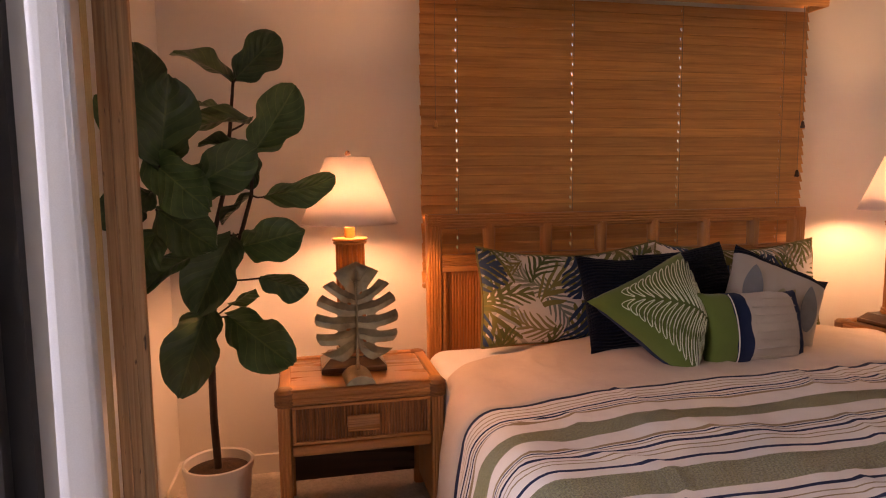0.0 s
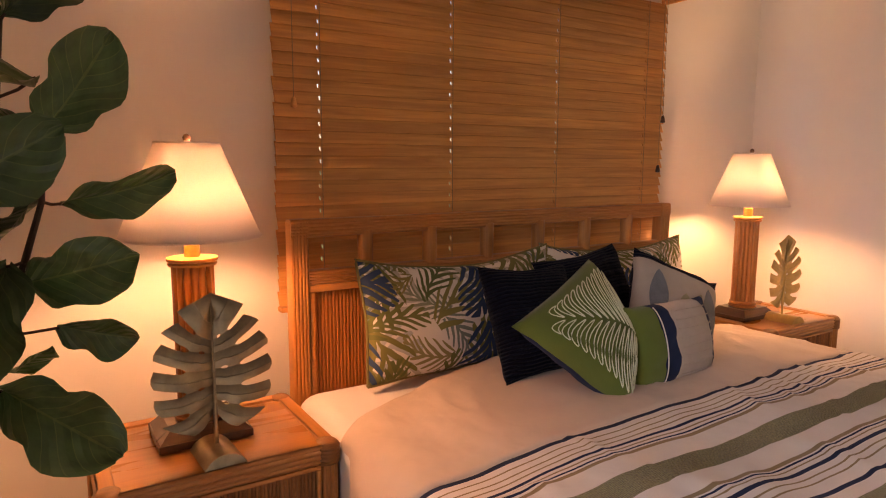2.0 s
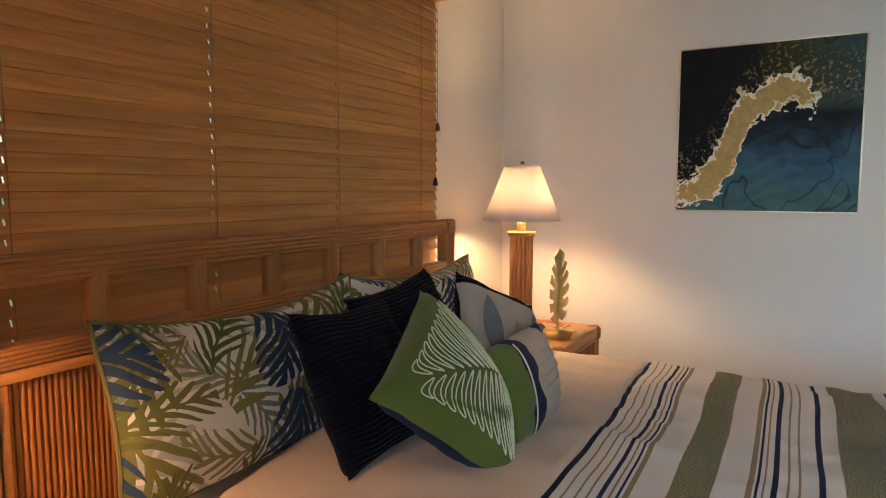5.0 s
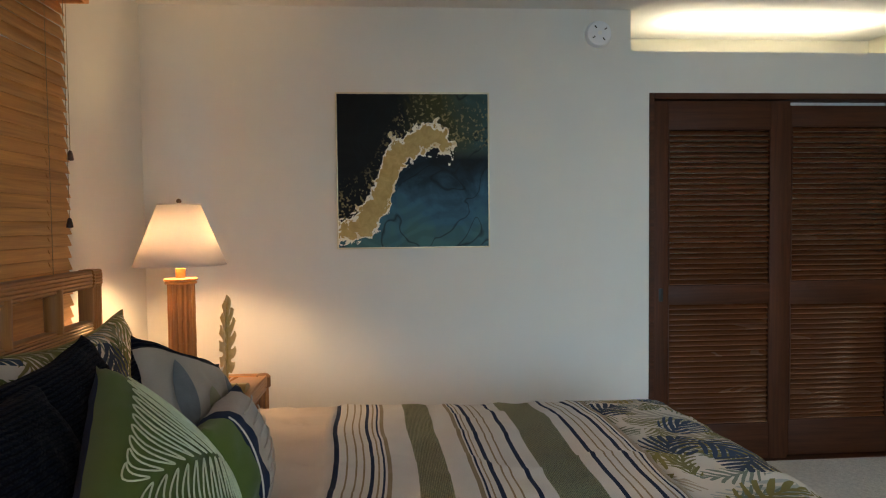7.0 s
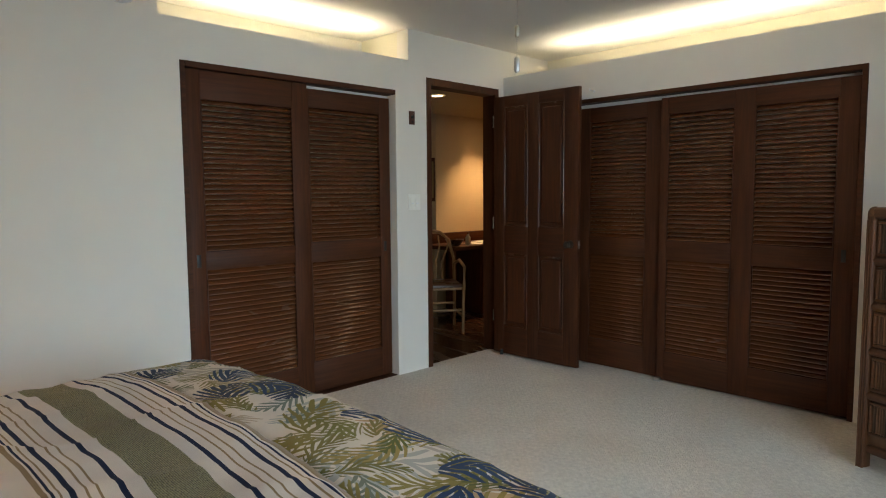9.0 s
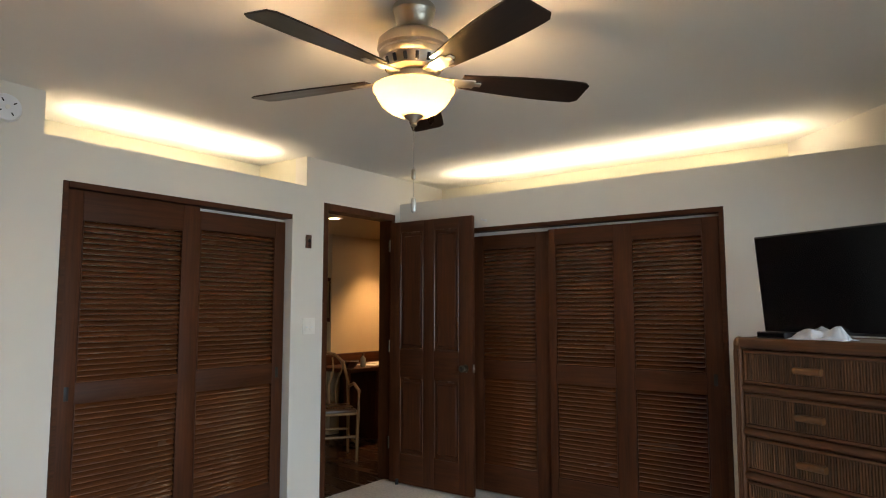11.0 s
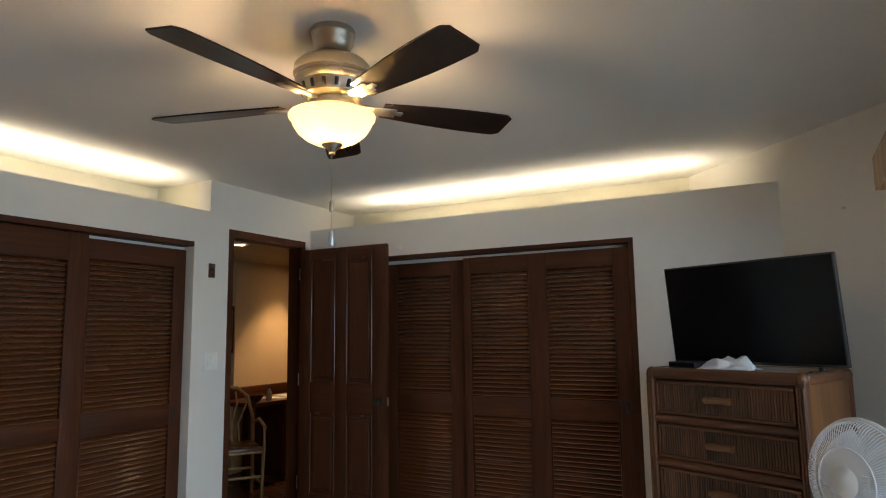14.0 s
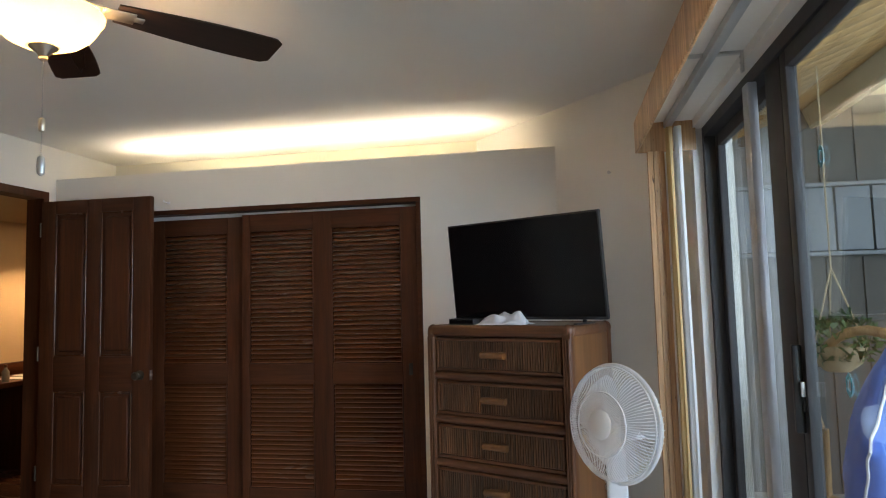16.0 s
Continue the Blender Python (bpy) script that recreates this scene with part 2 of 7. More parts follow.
def translucent(name, colour, mixk=0.5, rough=0.8):
    m, t, b = nodes(name, rough)
    tr = t.nodes.new("ShaderNodeBsdfTranslucent")
    mx = t.nodes.new("ShaderNodeMixShader")
    v = coords(t)
    fine = noise_tex(t, v, 350, 2)
    col = ramp(t, fine, [(0.3, tuple(c * 0.93 for c in colour)), (0.7, colour)])
    t.links.new(col, b.inputs["Base Color"])
    t.links.new(col, tr.inputs["Color"])
    mx.inputs[0].default_value = mixk
    t.links.new(b.outputs[0], mx.inputs[1])
    t.links.new(tr.outputs[0], mx.inputs[2])
    t.links.new(mx.outputs[0], t.nodes["Material Output"].inputs[0])
    return m


def glass_material():
    m, t, b = nodes("window_glass", 0.0)
    tr = t.nodes.new("ShaderNodeBsdfTransparent")
    tr.inputs[0].default_value = (0.90, 0.94, 0.94, 1)
    gl = t.nodes.new("ShaderNodeBsdfGlossy")
    gl.inputs["Roughness"].default_value = 0.0
    lw = t.nodes.new("ShaderNodeLayerWeight")
    gloss = math_op(t, "MULTIPLY_ADD", math_op(t, "POWER", lw.outputs["Facing"], 4.0), 0.85, 0.035)
    mx = t.nodes.new("ShaderNodeMixShader")
    t.links.new(gloss, mx.inputs[0])
    t.links.new(tr.outputs[0], mx.inputs[1])
    t.links.new(gl.outputs[0], mx.inputs[2])
    t.links.new(mx.outputs[0], t.nodes["Material Output"].inputs[0])
    return m


def leaf_material(name, colour, under):
    m, t, b = nodes(name, 0.34)
    v = coords(t, source="UV")
    sep = t.nodes.new("ShaderNodeSeparateXYZ")
    t.links.new(v, sep.inputs[0])
    ay = math_op(t, "ABSOLUTE", sep.outputs[1])
    ph = math_op(t, "SUBTRACT", math_op(t, "MULTIPLY", sep.outputs[0], 7.0), math_op(t, "MULTIPLY", ay, 5.0))
    saw = math_op(t, "ABSOLUTE", math_op(t, "SUBTRACT", math_op(t, "FRACT", ph), 0.5))
    vein = math_op(t, "MAXIMUM", math_op(t, "GREATER_THAN", saw, 0.465), math_op(t, "LESS_THAN", ay, 0.018))
    big = noise_tex(t, v, 4, 4, 0.6)
    col = ramp(t, big, [(0.3, colour), (0.7, tuple(c * 1.6 for c in colour))])
    col = mix_rgb(t, math_op(t, "MULTIPLY", vein, 0.45), col, under)
    oi = t.nodes.new("ShaderNodeObjectInfo")
    hs = t.nodes.new("ShaderNodeHueSaturation")
    t.links.new(math_op(t, "MULTIPLY_ADD", oi.outputs["Random"], 0.9, 0.7), hs.inputs["Value"])
    t.links.new(col, hs.inputs["Color"])
    t.links.new(hs.outputs[0], b.inputs["Base Color"])
    bump(t, b, math_op(t, "MULTIPLY_ADD", saw, 2.0, big), 0.5, 0.004)
    return m


M_WALL = plain("wall_paint", (0.80, 0.765, 0.70), 0.8, 0, 0.025, 1.5, 90, 0.12)
M_CEIL = plain("ceiling_paint", (0.78, 0.76, 0.72), 0.85, 0, 0.02, 1.2, 70, 0.12)
M_COVE = plain("cove_paint", (0.80, 0.76, 0.62), 0.8, 0, 0.02, 1.2, 70, 0.12)
M_TRIM = plain("white_trim", (0.78, 0.76, 0.73), 0.45, 0, 0.03, 4)
M_CARPET = carpet_material()
M_HALLWALL = plain("hall_paint", (0.64, 0.49, 0.30), 0.8, 0, 0.03, 1.5, 80, 0.12)
M_HALLFLOOR = wood("hall_floor_boards", (0.03, 0.012, 0.006), (0.075, 0.03, 0.014), 0, 0.25, 30)
M_MAHOG_V = wood("mahogany_upright", (0.052, 0.0150, 0.0052), (0.098, 0.0295, 0.0100), 2, 0.55, 60, 0.10, 0.0, 0.10, 0.80)
M_MAHOG_X = wood("mahogany_along_x", (0.052, 0.0150, 0.0052), (0.098, 0.0295, 0.0100), 0, 0.55, 60, 0.10, 0.0, 0.10, 0.80)
M_MAHOG_Y = wood("mahogany_along_y", (0.052, 0.0150, 0.0052), (0.098, 0.0295, 0.0100), 1, 0.55, 60, 0.10, 0.0, 0.10, 0.80)
for _m in (M_MAHOG_V, M_MAHOG_X, M_MAHOG_Y):
    _m.node_tree.nodes["Principled BSDF"].inputs["Specular IOR Level"].default_value = 0.25
# lighter than the stiles: light caught by the slats is put into their colour
M_LOUVER = wood("mahogany_louver_lit", (0.092, 0.028, 0.0098), (0.142, 0.045, 0.0155), 0, 0.24, 60, 0.10, 0.45, 0.02, 0.9)
M_MOULD = wood("mahogany_moulding", (0.055, 0.018, 0.007), (0.098, 0.034, 0.0125), 2, 0.24, 60, 0.10, 0.5, 0.03, 0.9)
M_BRONZE = plain("oil_rubbed_bronze", (0.10, 0.082, 0.062), 0.36, 0.9, 0.12, 20)
M_BLIND = wood("blind_oak", (0.56, 0.25, 0.078), (0.78, 0.40, 0.136), 0, 0.55, 60, 0.2, 0.0, 0.12, 0.82)
M_RATTAN_X = wood("honey_rattan_x", (0.42, 0.170, 0.050), (0.56, 0.245, 0.078), 0, 0.38, 90, 0.10, 0.15, 0.2, 0.84)
M_RATTAN_Y = wood("honey_rattan_y", (0.42, 0.170, 0.050), (0.56, 0.245, 0.078), 1, 0.38, 90, 0.10, 0.15, 0.2, 0.84)
M_RATTAN_V = wood("honey_rattan_upright", (0.42, 0.170, 0.050), (0.56, 0.245, 0.078), 2, 0.38, 90, 0.10, 0.15, 0.2, 0.84)
M_REED = wood("reed", (0.36, 0.122, 0.032), (0.48, 0.175, 0.047), 2, 0.42, 120, 0.16, 0, 0.1, 0.86)
M_REEDDARK = wood("dark_reed", (0.20, 0.072, 0.022), (0.40, 0.16, 0.05), 2, 0.45, 120, 0.7, 0, 0.1, 0.8)
M_TOP = wood("nightstand_top_veneer", (0.42, 0.17, 0.052), (0.52, 0.225, 0.070), 0, 0.28, 45, 0.05, 0.3, 0.08, 0.85)
M_DRS_X = wood("brown_rattan_x", (0.078, 0.027, 0.0100), (0.165, 0.061, 0.0230), 0, 0.45, 90, 0.12, 0.05, 0.25)
M_DRS_V = wood("brown_rattan_upright", (0.078, 0.027, 0.0100), (0.165, 0.061, 0.0230), 2, 0.45, 90, 0.12, 0.05, 0.25)
M_DRS_REED = wood("brown_reed", (0.045, 0.021, 0.010), (0.19, 0.088, 0.042), 2, 0.42, 120, 0.75)
M_DRS_SIDE = wood("brown_side_veneer", (0.14, 0.055, 0.018), (0.23, 0.095, 0.034), 2, 0.35, 40, 0.05, 0.2)
M_BINDING = wood("cane_binding", (0.20, 0.08, 0.025), (0.34, 0.15, 0.05), 0, 0.5, 160, 0.1, 0, 0.5)


def flecked_bamboo():
    """Pale bamboo strips laid upright, with fine streaks and short dark flecks at the knots."""
    m, t, b = nodes("flecked_bamboo", 0.5)
    streak = noise_tex(t, coords(t, (110, 110, 2.4)), 1.0, 5, 0.6, 0.5)
    band = noise_tex(t, coords(t, (26, 26, 0.8)), 1.0, 3, 0.5, 0.4)
    fleck = noise_tex(t, coords(t, (85, 85, 16), source="Object"), 1.0, 2, 0.5)
    col = ramp(t, streak, [(0.3, (0.36, 0.185, 0.085)), (0.7, (0.66, 0.42, 0.23))])
    col = mix_rgb(t, 1.0, col, ramp(t, band, [(0.3, (0.62, 0.58, 0.54)), (0.7, (1.1, 1.08, 1.05))]), "MULTIPLY")
    col = mix_rgb(t, ramp(t, fleck, [(0.68, (0, 0, 0)), (0.74, (1, 1, 1))]), col, (0.07, 0.03, 0.018))
    t.links.new(col, b.inputs["Base Color"])
    bump(t, b, streak, 0.25, 0.0012)
    return m


M_POST = flecked_bamboo()
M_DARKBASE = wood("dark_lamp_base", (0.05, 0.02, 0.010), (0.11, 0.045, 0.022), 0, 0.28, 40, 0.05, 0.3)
M_SHADE = translucent("lamp_shade_linen", (0.74, 0.69, 0.66), 0.33)
M_BOWL = translucent("alabaster_glass", (0.87, 0.78, 0.58), 0.48, 0.3)
M_BRASS = plain("brushed_brass", (0.55, 0.40, 0.17), 0.32, 1.0, 0.12, 20, 140, 0.12)
M_GILT = plain("pale_gilt_frame", (0.78, 0.70, 0.50), 0.4, 0.6, 0.1, 20)
M_PATINA = plain("patinated_bronze_leaf", (0.34, 0.29, 0.19), 0.30, 0.8, 0.3, 14, 60, 0.2)
M_NICKEL = plain("brushed_nickel", (0.50, 0.45, 0.38), 0.36, 1.0, 0.03, 8)
M_STEEL = plain("steel", (0.55, 0.55, 0.55), 0.3, 1.0, 0.05)
M_BLADE = wood("fan_blade_walnut", (0.012, 0.0065, 0.005), (0.03, 0.015, 0.010), 0, 0.3, 40, 0.1)
M_BLACK = plain("black_plastic", (0.012, 0.012, 0.013), 0.35, 0, 0.1)
M_SCREEN = plain("tv_screen", (0.004, 0.004, 0.005), 0.16, 0, 0.02)
M_SCREEN.node_tree.nodes["Principled BSDF"].inputs["Specular IOR Level"].default_value = 0.2
M_WHITEPL = plain("white_plastic", (0.84, 0.85, 0.87), 0.35, 0, 0.03)
M_PLATE = plain("switch_plastic", (0.90, 0.88, 0.82), 0.35, 0, 0.03)
M_ALU = plain("dark_aluminium", (0.035, 0.034, 0.036), 0.5, 0.2, 0.1, 12)
M_ALUPALE = plain("pale_aluminium", (0.50, 0.52, 0.54), 0.35, 0.7, 0.06, 12)
M_GLASS = glass_material()
M_CURT_T = translucent("tan_curtain", (0.60, 0.42, 0.20), 0.35)
M_CURT_W = translucent("white_curtain", (0.74, 0.74, 0.73), 0.35)
M_POT = plain("matt_white_ceramic", (0.78, 0.74, 0.68), 0.45, 0, 0.04, 8, 60, 0.1)
M_SOIL = plain("coir_soil", (0.055, 0.03, 0.016), 0.95, 0, 0.5, 40, 120, 0.9, dist=0.01)
M_STEM = plain("plant_stem", (0.04, 0.022, 0.014), 0.7, 0, 0.3, 30, 80, 0.5)
M_LEAF = leaf_material("fiddle_leaf", (0.034, 0.078, 0.024), (0.13, 0.20, 0.06))
M_SHEET = cloth("white_sheet", (0.74, 0.70, 0.66), 0.9, 700, 0.03, crumple=0.35)
M_BEIGE = cloth("beige_duvet", (0.58, 0.455, 0.355), 0.92, 650, 0.06, crumple=0.4)
M_CREAM = cloth("cream_stripe", (0.68, 0.62, 0.55), 0.92, 650, 0.05, crumple=0.5)
M_NAVY = cloth("navy_stripe", (0.014, 0.024, 0.060), 0.92, 650, 0.2)
M_TAN = cloth("tan_stripe", (0.27, 0.185, 0.085), 0.92, 650, 0.12)
M_SAGE = cloth("sage_woven_stripe", (0.285, 0.275, 0.125), 0.95, 190, 0.14, 0.40, 70, True, 0.6, 0.0, 0.9)
M_PRINT = foliage_print("tropical_leaf_print", scale=4.5, navy=0.58)
M_PRINTB = foliage_print("tropical_leaf_duvet_print", scale=5.2, navy=0.66, gold=True)
M_OLIVE = cloth("olive_piping", (0.22, 0.18, 0.065), 0.9, 600, 0.1)
M_NAVYPILE = cloth("navy_ribbed_plush", (0.0045, 0.007, 0.016), 0.95, 300, 0.25, 0.55, 24, True, 0.9)
M_GREEN = cloth("green_cotton", (0.100, 0.145, 0.026), 0.85, 500, 0.08)
M_THREAD = plain("white_thread", (0.62, 0.66, 0.45), 0.7, 0, 0.1, 50)
M_GREY = cloth("oatmeal_linen", (0.42, 0.365, 0.30), 0.92, 420, 0.08)
M_GREYLEAF = cloth("slate_leaf_thread", (0.17, 0.19, 0.20), 0.9, 250, 0.15, 0.4, 60)
M_SAGELEAF = cloth("sage_leaf_thread", (0.30, 0.29, 0.17), 0.9, 250, 0.15)
M_BEIGEPLEAT = cloth("pleated_oatmeal_linen", (0.47, 0.41, 0.34), 0.92, 420, 0.06)
M_RED = plain("red_brown_plate", (0.09, 0.03, 0.018), 0.4, 0, 0.1)
M_PLANK = wood("pine_soffit", (0.42, 0.23, 0.085), (0.62, 0.38, 0.16), 1, 0.5, 26, 0.25)
M_SIDING = plain("taupe_siding", (0.095, 0.088, 0.082), 0.75, 0, 0.06, 5, 60, 0.15)
M_SIDINGLT = plain("pale_panel", (0.22, 0.245, 0.28), 0.7, 0, 0.05, 5)
M_PAVE = plain("lanai_concrete", (0.42, 0.39, 0.35), 0.85, 0, 0.15, 3, 60, 0.4)
M_BLUE = cloth("blue_canvas", (0.030, 0.13, 0.47), 0.8, 300, 0.12, uv=False)
M_CANE = wood("outdoor_cane", (0.22, 0.12, 0.05), (0.42, 0.25, 0.11), 2, 0.45, 60, 0.2)
M_ROPE = plain("jute_rope", (0.33, 0.25, 0.15), 0.9, 0, 0.2, 60, 200, 0.4)
M_FERN = plain("fern_green", (0.035, 0.08, 0.015), 0.6, 0, 0.5, 9)
M_GRASS = plain("garden_green", (0.07, 0.12, 0.03), 0.9, 0, 0.4, 2, 30, 0.5)
M_GABLE = plain("cream_gable", (0.48, 0.42, 0.30), 0.8, 0, 0.05, 2)
M_GLOW = emitter("downlight_lens", (1.0, 0.72, 0.45), 14.0)
M_TUBE = emitter("cove_tube_glow", (1.0, 0.93, 0.80), 2.0)
M_PAPER = plain("paper", (0.72, 0.70, 0.66), 0.8, 0, 0.05)
M_TISSUE = plain("white_tissue", (0.75, 0.76, 0.78), 0.85, 0, 0.05, 10)
M_CLEAR = plain("frosted_bottle", (0.45, 0.47, 0.45), 0.15, 0, 0.05)
M_STICKER = plain("cyan_sticker", (0.10, 0.45, 0.55), 0.4, 0, 0.05)
M_GOLDLEAF = plain("gilt_maple_leaf", (0.62, 0.45, 0.18), 0.35, 0.8, 0.15, 30)

# ---- mesh helpers ----


def box(bm, x0, x1, y0, y1, z0, z1, bevel=0.0, seg=2):
    tmp = bmesh.new()
    bmesh.ops.create_cube(tmp, size=1.0)
    bmesh.ops.transform(tmp, verts=tmp.verts, matrix=Matrix.Translation(((x0 + x1) / 2, (y0 + y1) / 2, (z0 + z1) / 2)) @ Matrix.Diagonal((abs(x1 - x0), abs(y1 - y0), abs(z1 - z0), 1)))
    if bevel:
        bmesh.ops.bevel(tmp, geom=tmp.edges[:], offset=bevel, segments=seg, affect="EDGES", profile=0.5)
    join(bm, tmp)
    return bm


def join(bm, tmp, m=None):
    if m is not None:
        bmesh.ops.transform(tmp, verts=tmp.verts, matrix=m)
    me = bpy.data.meshes.new("tmp")
    tmp.to_mesh(me)
    tmp.free()
    bm.from_mesh(me)
    bpy.data.meshes.remove(me)
    return bm


def boxes(*specs):
    bm = bmesh.new()
    for s in specs:
        box(bm, *s)
    return bm


def rod(bm, p0, p1, r0, r1=None, seg=14, rings=1):
    p0, p1 = Vector(p0), Vector(p1)
    r1 = r0 if r1 is None else r1
    tmp = bmesh.new()
    bmesh.ops.create_cone(tmp, cap_ends=True, segments=seg, radius1=r0, radius2=r1, depth=(p1 - p0).length)
    join(bm, tmp, Matrix.Translation((p0 + p1) / 2) @ (p1 - p0).to_track_quat("Z", "Y").to_matrix().to_4x4())
    return bm


def lathe(profile, seg=32, cap=True):
    """A turned solid round z, from (radius, height) pairs."""
    bm = bmesh.new()
    rings = []
    for r, z in profile:
        rings.append([bm.verts.new((max(r, 1e-4) * math.cos(2 * math.pi * i / seg), max(r, 1e-4) * math.sin(2 * math.pi * i / seg), z)) for i in range(seg)])
    for a, b in zip(rings, rings[1:]):
        for i in range(seg):
            bm.faces.new((a[i], a[(i + 1) % seg], b[(i + 1) % seg], b[i]))
    if cap:
        bm.faces.new(rings[0][::-1])
        bm.faces.new(rings[-1])
    bmesh.ops.recalc_face_normals(bm, faces=bm.faces)
    return bm


def sweep(bm, pts, radius, seg=8, taper=None):
    """A round tube along points."""
    pts = [Vector(p) for p in pts]
    rings = []
    for i, p in enumerate(pts):
        d = (pts[min(i + 1, len(pts) - 1)] - pts[max(i - 1, 0)]).normalized()
        a = d.cross(Vector((0, 0, 1)) if abs(d.z) < 0.9 else Vector((1, 0, 0))).normalized()
        b = d.cross(a)
        r = radius if taper is None else radius + (taper - radius) * i / (len(pts) - 1)
        rings.append([bm.verts.new(p + r * (a * math.cos(2 * math.pi * k / seg) + b * math.sin(2 * math.pi * k / seg))) for k in range(seg)])
    for p, q in zip(rings, rings[1:]):
        for k in range(seg):
            bm.faces.new((p[k], p[(k + 1) % seg], q[(k + 1) % seg], q[k]))
    bm.faces.new(rings[0][::-1])
    bm.faces.new(rings[-1])
    bmesh.ops.recalc_face_normals(bm, faces=bm.faces)
    return bm


def finish(name, bm, material, smooth=None):
    me = bpy.data.meshes.new(name)
    bm.to_mesh(me)
    bm.free()
    for mt in material if isinstance(material, (list, tuple)) else [material]:
        me.materials.append(mt)
    if smooth is not None:
        me.polygons.foreach_set("use_smooth", [True] * len(me.polygons))
        me.set_sharp_from_angle(angle=radians(smooth))
    return me


def part(name, bm, material, parent, label="", smooth=40):
    ob = new(name, bm if isinstance(bm, bpy.types.Mesh) else finish(name, bm, material, smooth))
    ob.parent = parent
    return tagged(ob, label)


def piece(name, mesh, parent, m):
    """One of many alike pieces, on a shared mesh."""
    ob = new(name, mesh)
    ob.parent = parent
    ob.matrix_basis = m
    return ob


def thing(name, m, label, category, group=""):
    ob = new(name)
    ob.matrix_basis = m
    ob.empty_display_size = 0.1
    return tagged(ob, label, category, group)


def solid(name, bm, material, label, category="", kind="", group="", smooth=40, m=None):
    ob = new(name, finish(name, bm, material, smooth))
    if m is not None:
        ob.matrix_basis = m
    return tagged(ob, label, category, group, kind)


def structure(name, bm, material, label, smooth=None):
    return solid(name, bm, material, label, kind="structure", smooth=smooth)


# ---- the room ----
XE, YN, YS, XW, ZC = 3.893, 3.235, -2.022, -0.085, 2.437
SHELF = 2.222  # height of the cove parapets
CA0, CA1, CAZ = -0.875, 0.617, 2.005  # closet in the east wall
CB0, CB1, CBZ = 1.35, 3.66, 1.968  # closet in the south wall
DY0, DY1, DZ = -1.96, -1.165, 2.125  # doorway in the east wall
WY0, WY1, WZ = -1.215, 1.885, 2.095  # sliding door in the west wall
WX0, WX1, WB, WT = 1.12, 2.92, 0.72, 2.13  # window behind the blind

structure("floor", boxes((XW - 0.2, 3.95, -2.75, YN + 0.1, -0.1, 0.0)), M_CARPET, "pale beige cut-pile carpet with worn patches")
structure("ceiling", boxes((XW - 0.2, 4.6, -2.75, YN + 0.2, ZC, ZC + 0.15)), M_CEIL, "off-white painted plaster ceiling")
structure("wall_north", boxes((XW - 0.2, WX0, YN, YN + 0.16, 0, ZC), (WX1, XE + 0.2, YN, YN + 0.16, 0, ZC), (WX0, WX1, YN, YN + 0.16, 0, WB), (WX0, WX1, YN, YN + 0.16, WT, ZC)),
          M_WALL, "cream painted wall behind the bed")
structure("wall_east", boxes((XE, XE + 0.12, CA1, YN, 0, ZC - 0.215), (XE, XE + 0.12, 0.718, YN, ZC - 0.215, ZC), (XE, XE + 0.12, DY1, CA0, 0, ZC - 0.215), (XE, XE + 0.12, CA0, CA1, CAZ, ZC - 0.215),
                          (XE, XE + 0.12, -2.75, -0.996, ZC - 0.215, ZC), (XE, XE + 0.12, DY0, DY1, DZ, ZC - 0.215), (XE, XE + 0.12, -2.75, DY0, 0, ZC - 0.215)),
          M_WALL, "cream painted wall with a closet opening and a doorway")
structure("wall_south", boxes((0.30, CB0, YS - 0.10, YS, 0, SHELF), (CB1, XE, YS - 0.10, YS, 0, SHELF), (CB0, CB1, YS - 0.10, YS, CBZ, SHELF)),
          M_WALL, "cream closet wall that stops below the ceiling")
structure("cove_wall_south", boxes((0.3, XE, -2.75, -2.62, 0, ZC)), M_COVE, "cream back wall of the light cove")
structure("cove_shelf_south", boxes((0.35, XE, -2.62, YS - 0.10, 2.08, 2.12)), M_COVE, "painted shelf above the closet")
structure("cove_wall_east", boxes((4.42, 4.5, -1.10, 0.82, 0, ZC), (XE + 0.12, 4.42, 0.718, 0.82, 0, ZC), (XE + 0.12, 4.42, -1.10, -0.996, 0, ZC)), M_COVE, "cream walls of the light cove and closet")
structure("cove_shelf_east", boxes((XE + 0.12, 4.42, -0.996, 0.718, 2.08, 2.12)), M_COVE, "painted shelf above the closet")
_d = bmesh.new()
box(_d, -0.12, 1.75, -0.12, 0, 0, ZC)
structure("wall_diagonal", join(bmesh.new(), _d, pose(0.531 - 0.669 * 0.92, YS + 0.743 * 0.92, 0, 0, 0, -48.0)), M_WALL, "cream painted wall across the corner")
structure("wall_west", boxes((XW - 0.16, XW, -1.5, WY0, 0, ZC), (XW - 0.16, XW, WY1, YN, 0, ZC), (XW - 0.16, XW, WY0, WY1, WZ, ZC)), M_WALL, "cream painted wall round the sliding door")
structure("window_lining", boxes((XW - 0.13, XW + 0.012, WY0 - 0.035, WY0 + 0.02, 0, WZ + 0.03), (XW - 0.13, XW + 0.012, WY1 - 0.02, WY1 + 0.035, 0, WZ + 0.03), (XW - 0.13, XW + 0.012, WY0 + 0.02, WY1 - 0.02, WZ - 0.03, WZ + 0.03)),
          M_TRIM, "white painted lining of the sliding door")
structure("baseboard", boxes((XW, 0.98, YN - 0.012, YN, 0, 0.09, 0.003), (XW, XW + 0.012, WY1 + 0.04, YN - 0.012, 0, 0.09, 0.003), (XE - 0.012, XE, CA1 + 0.01, YN - 0.012, 0, 0.09, 0.003)), M_WALL, "low cream painted baseboard")
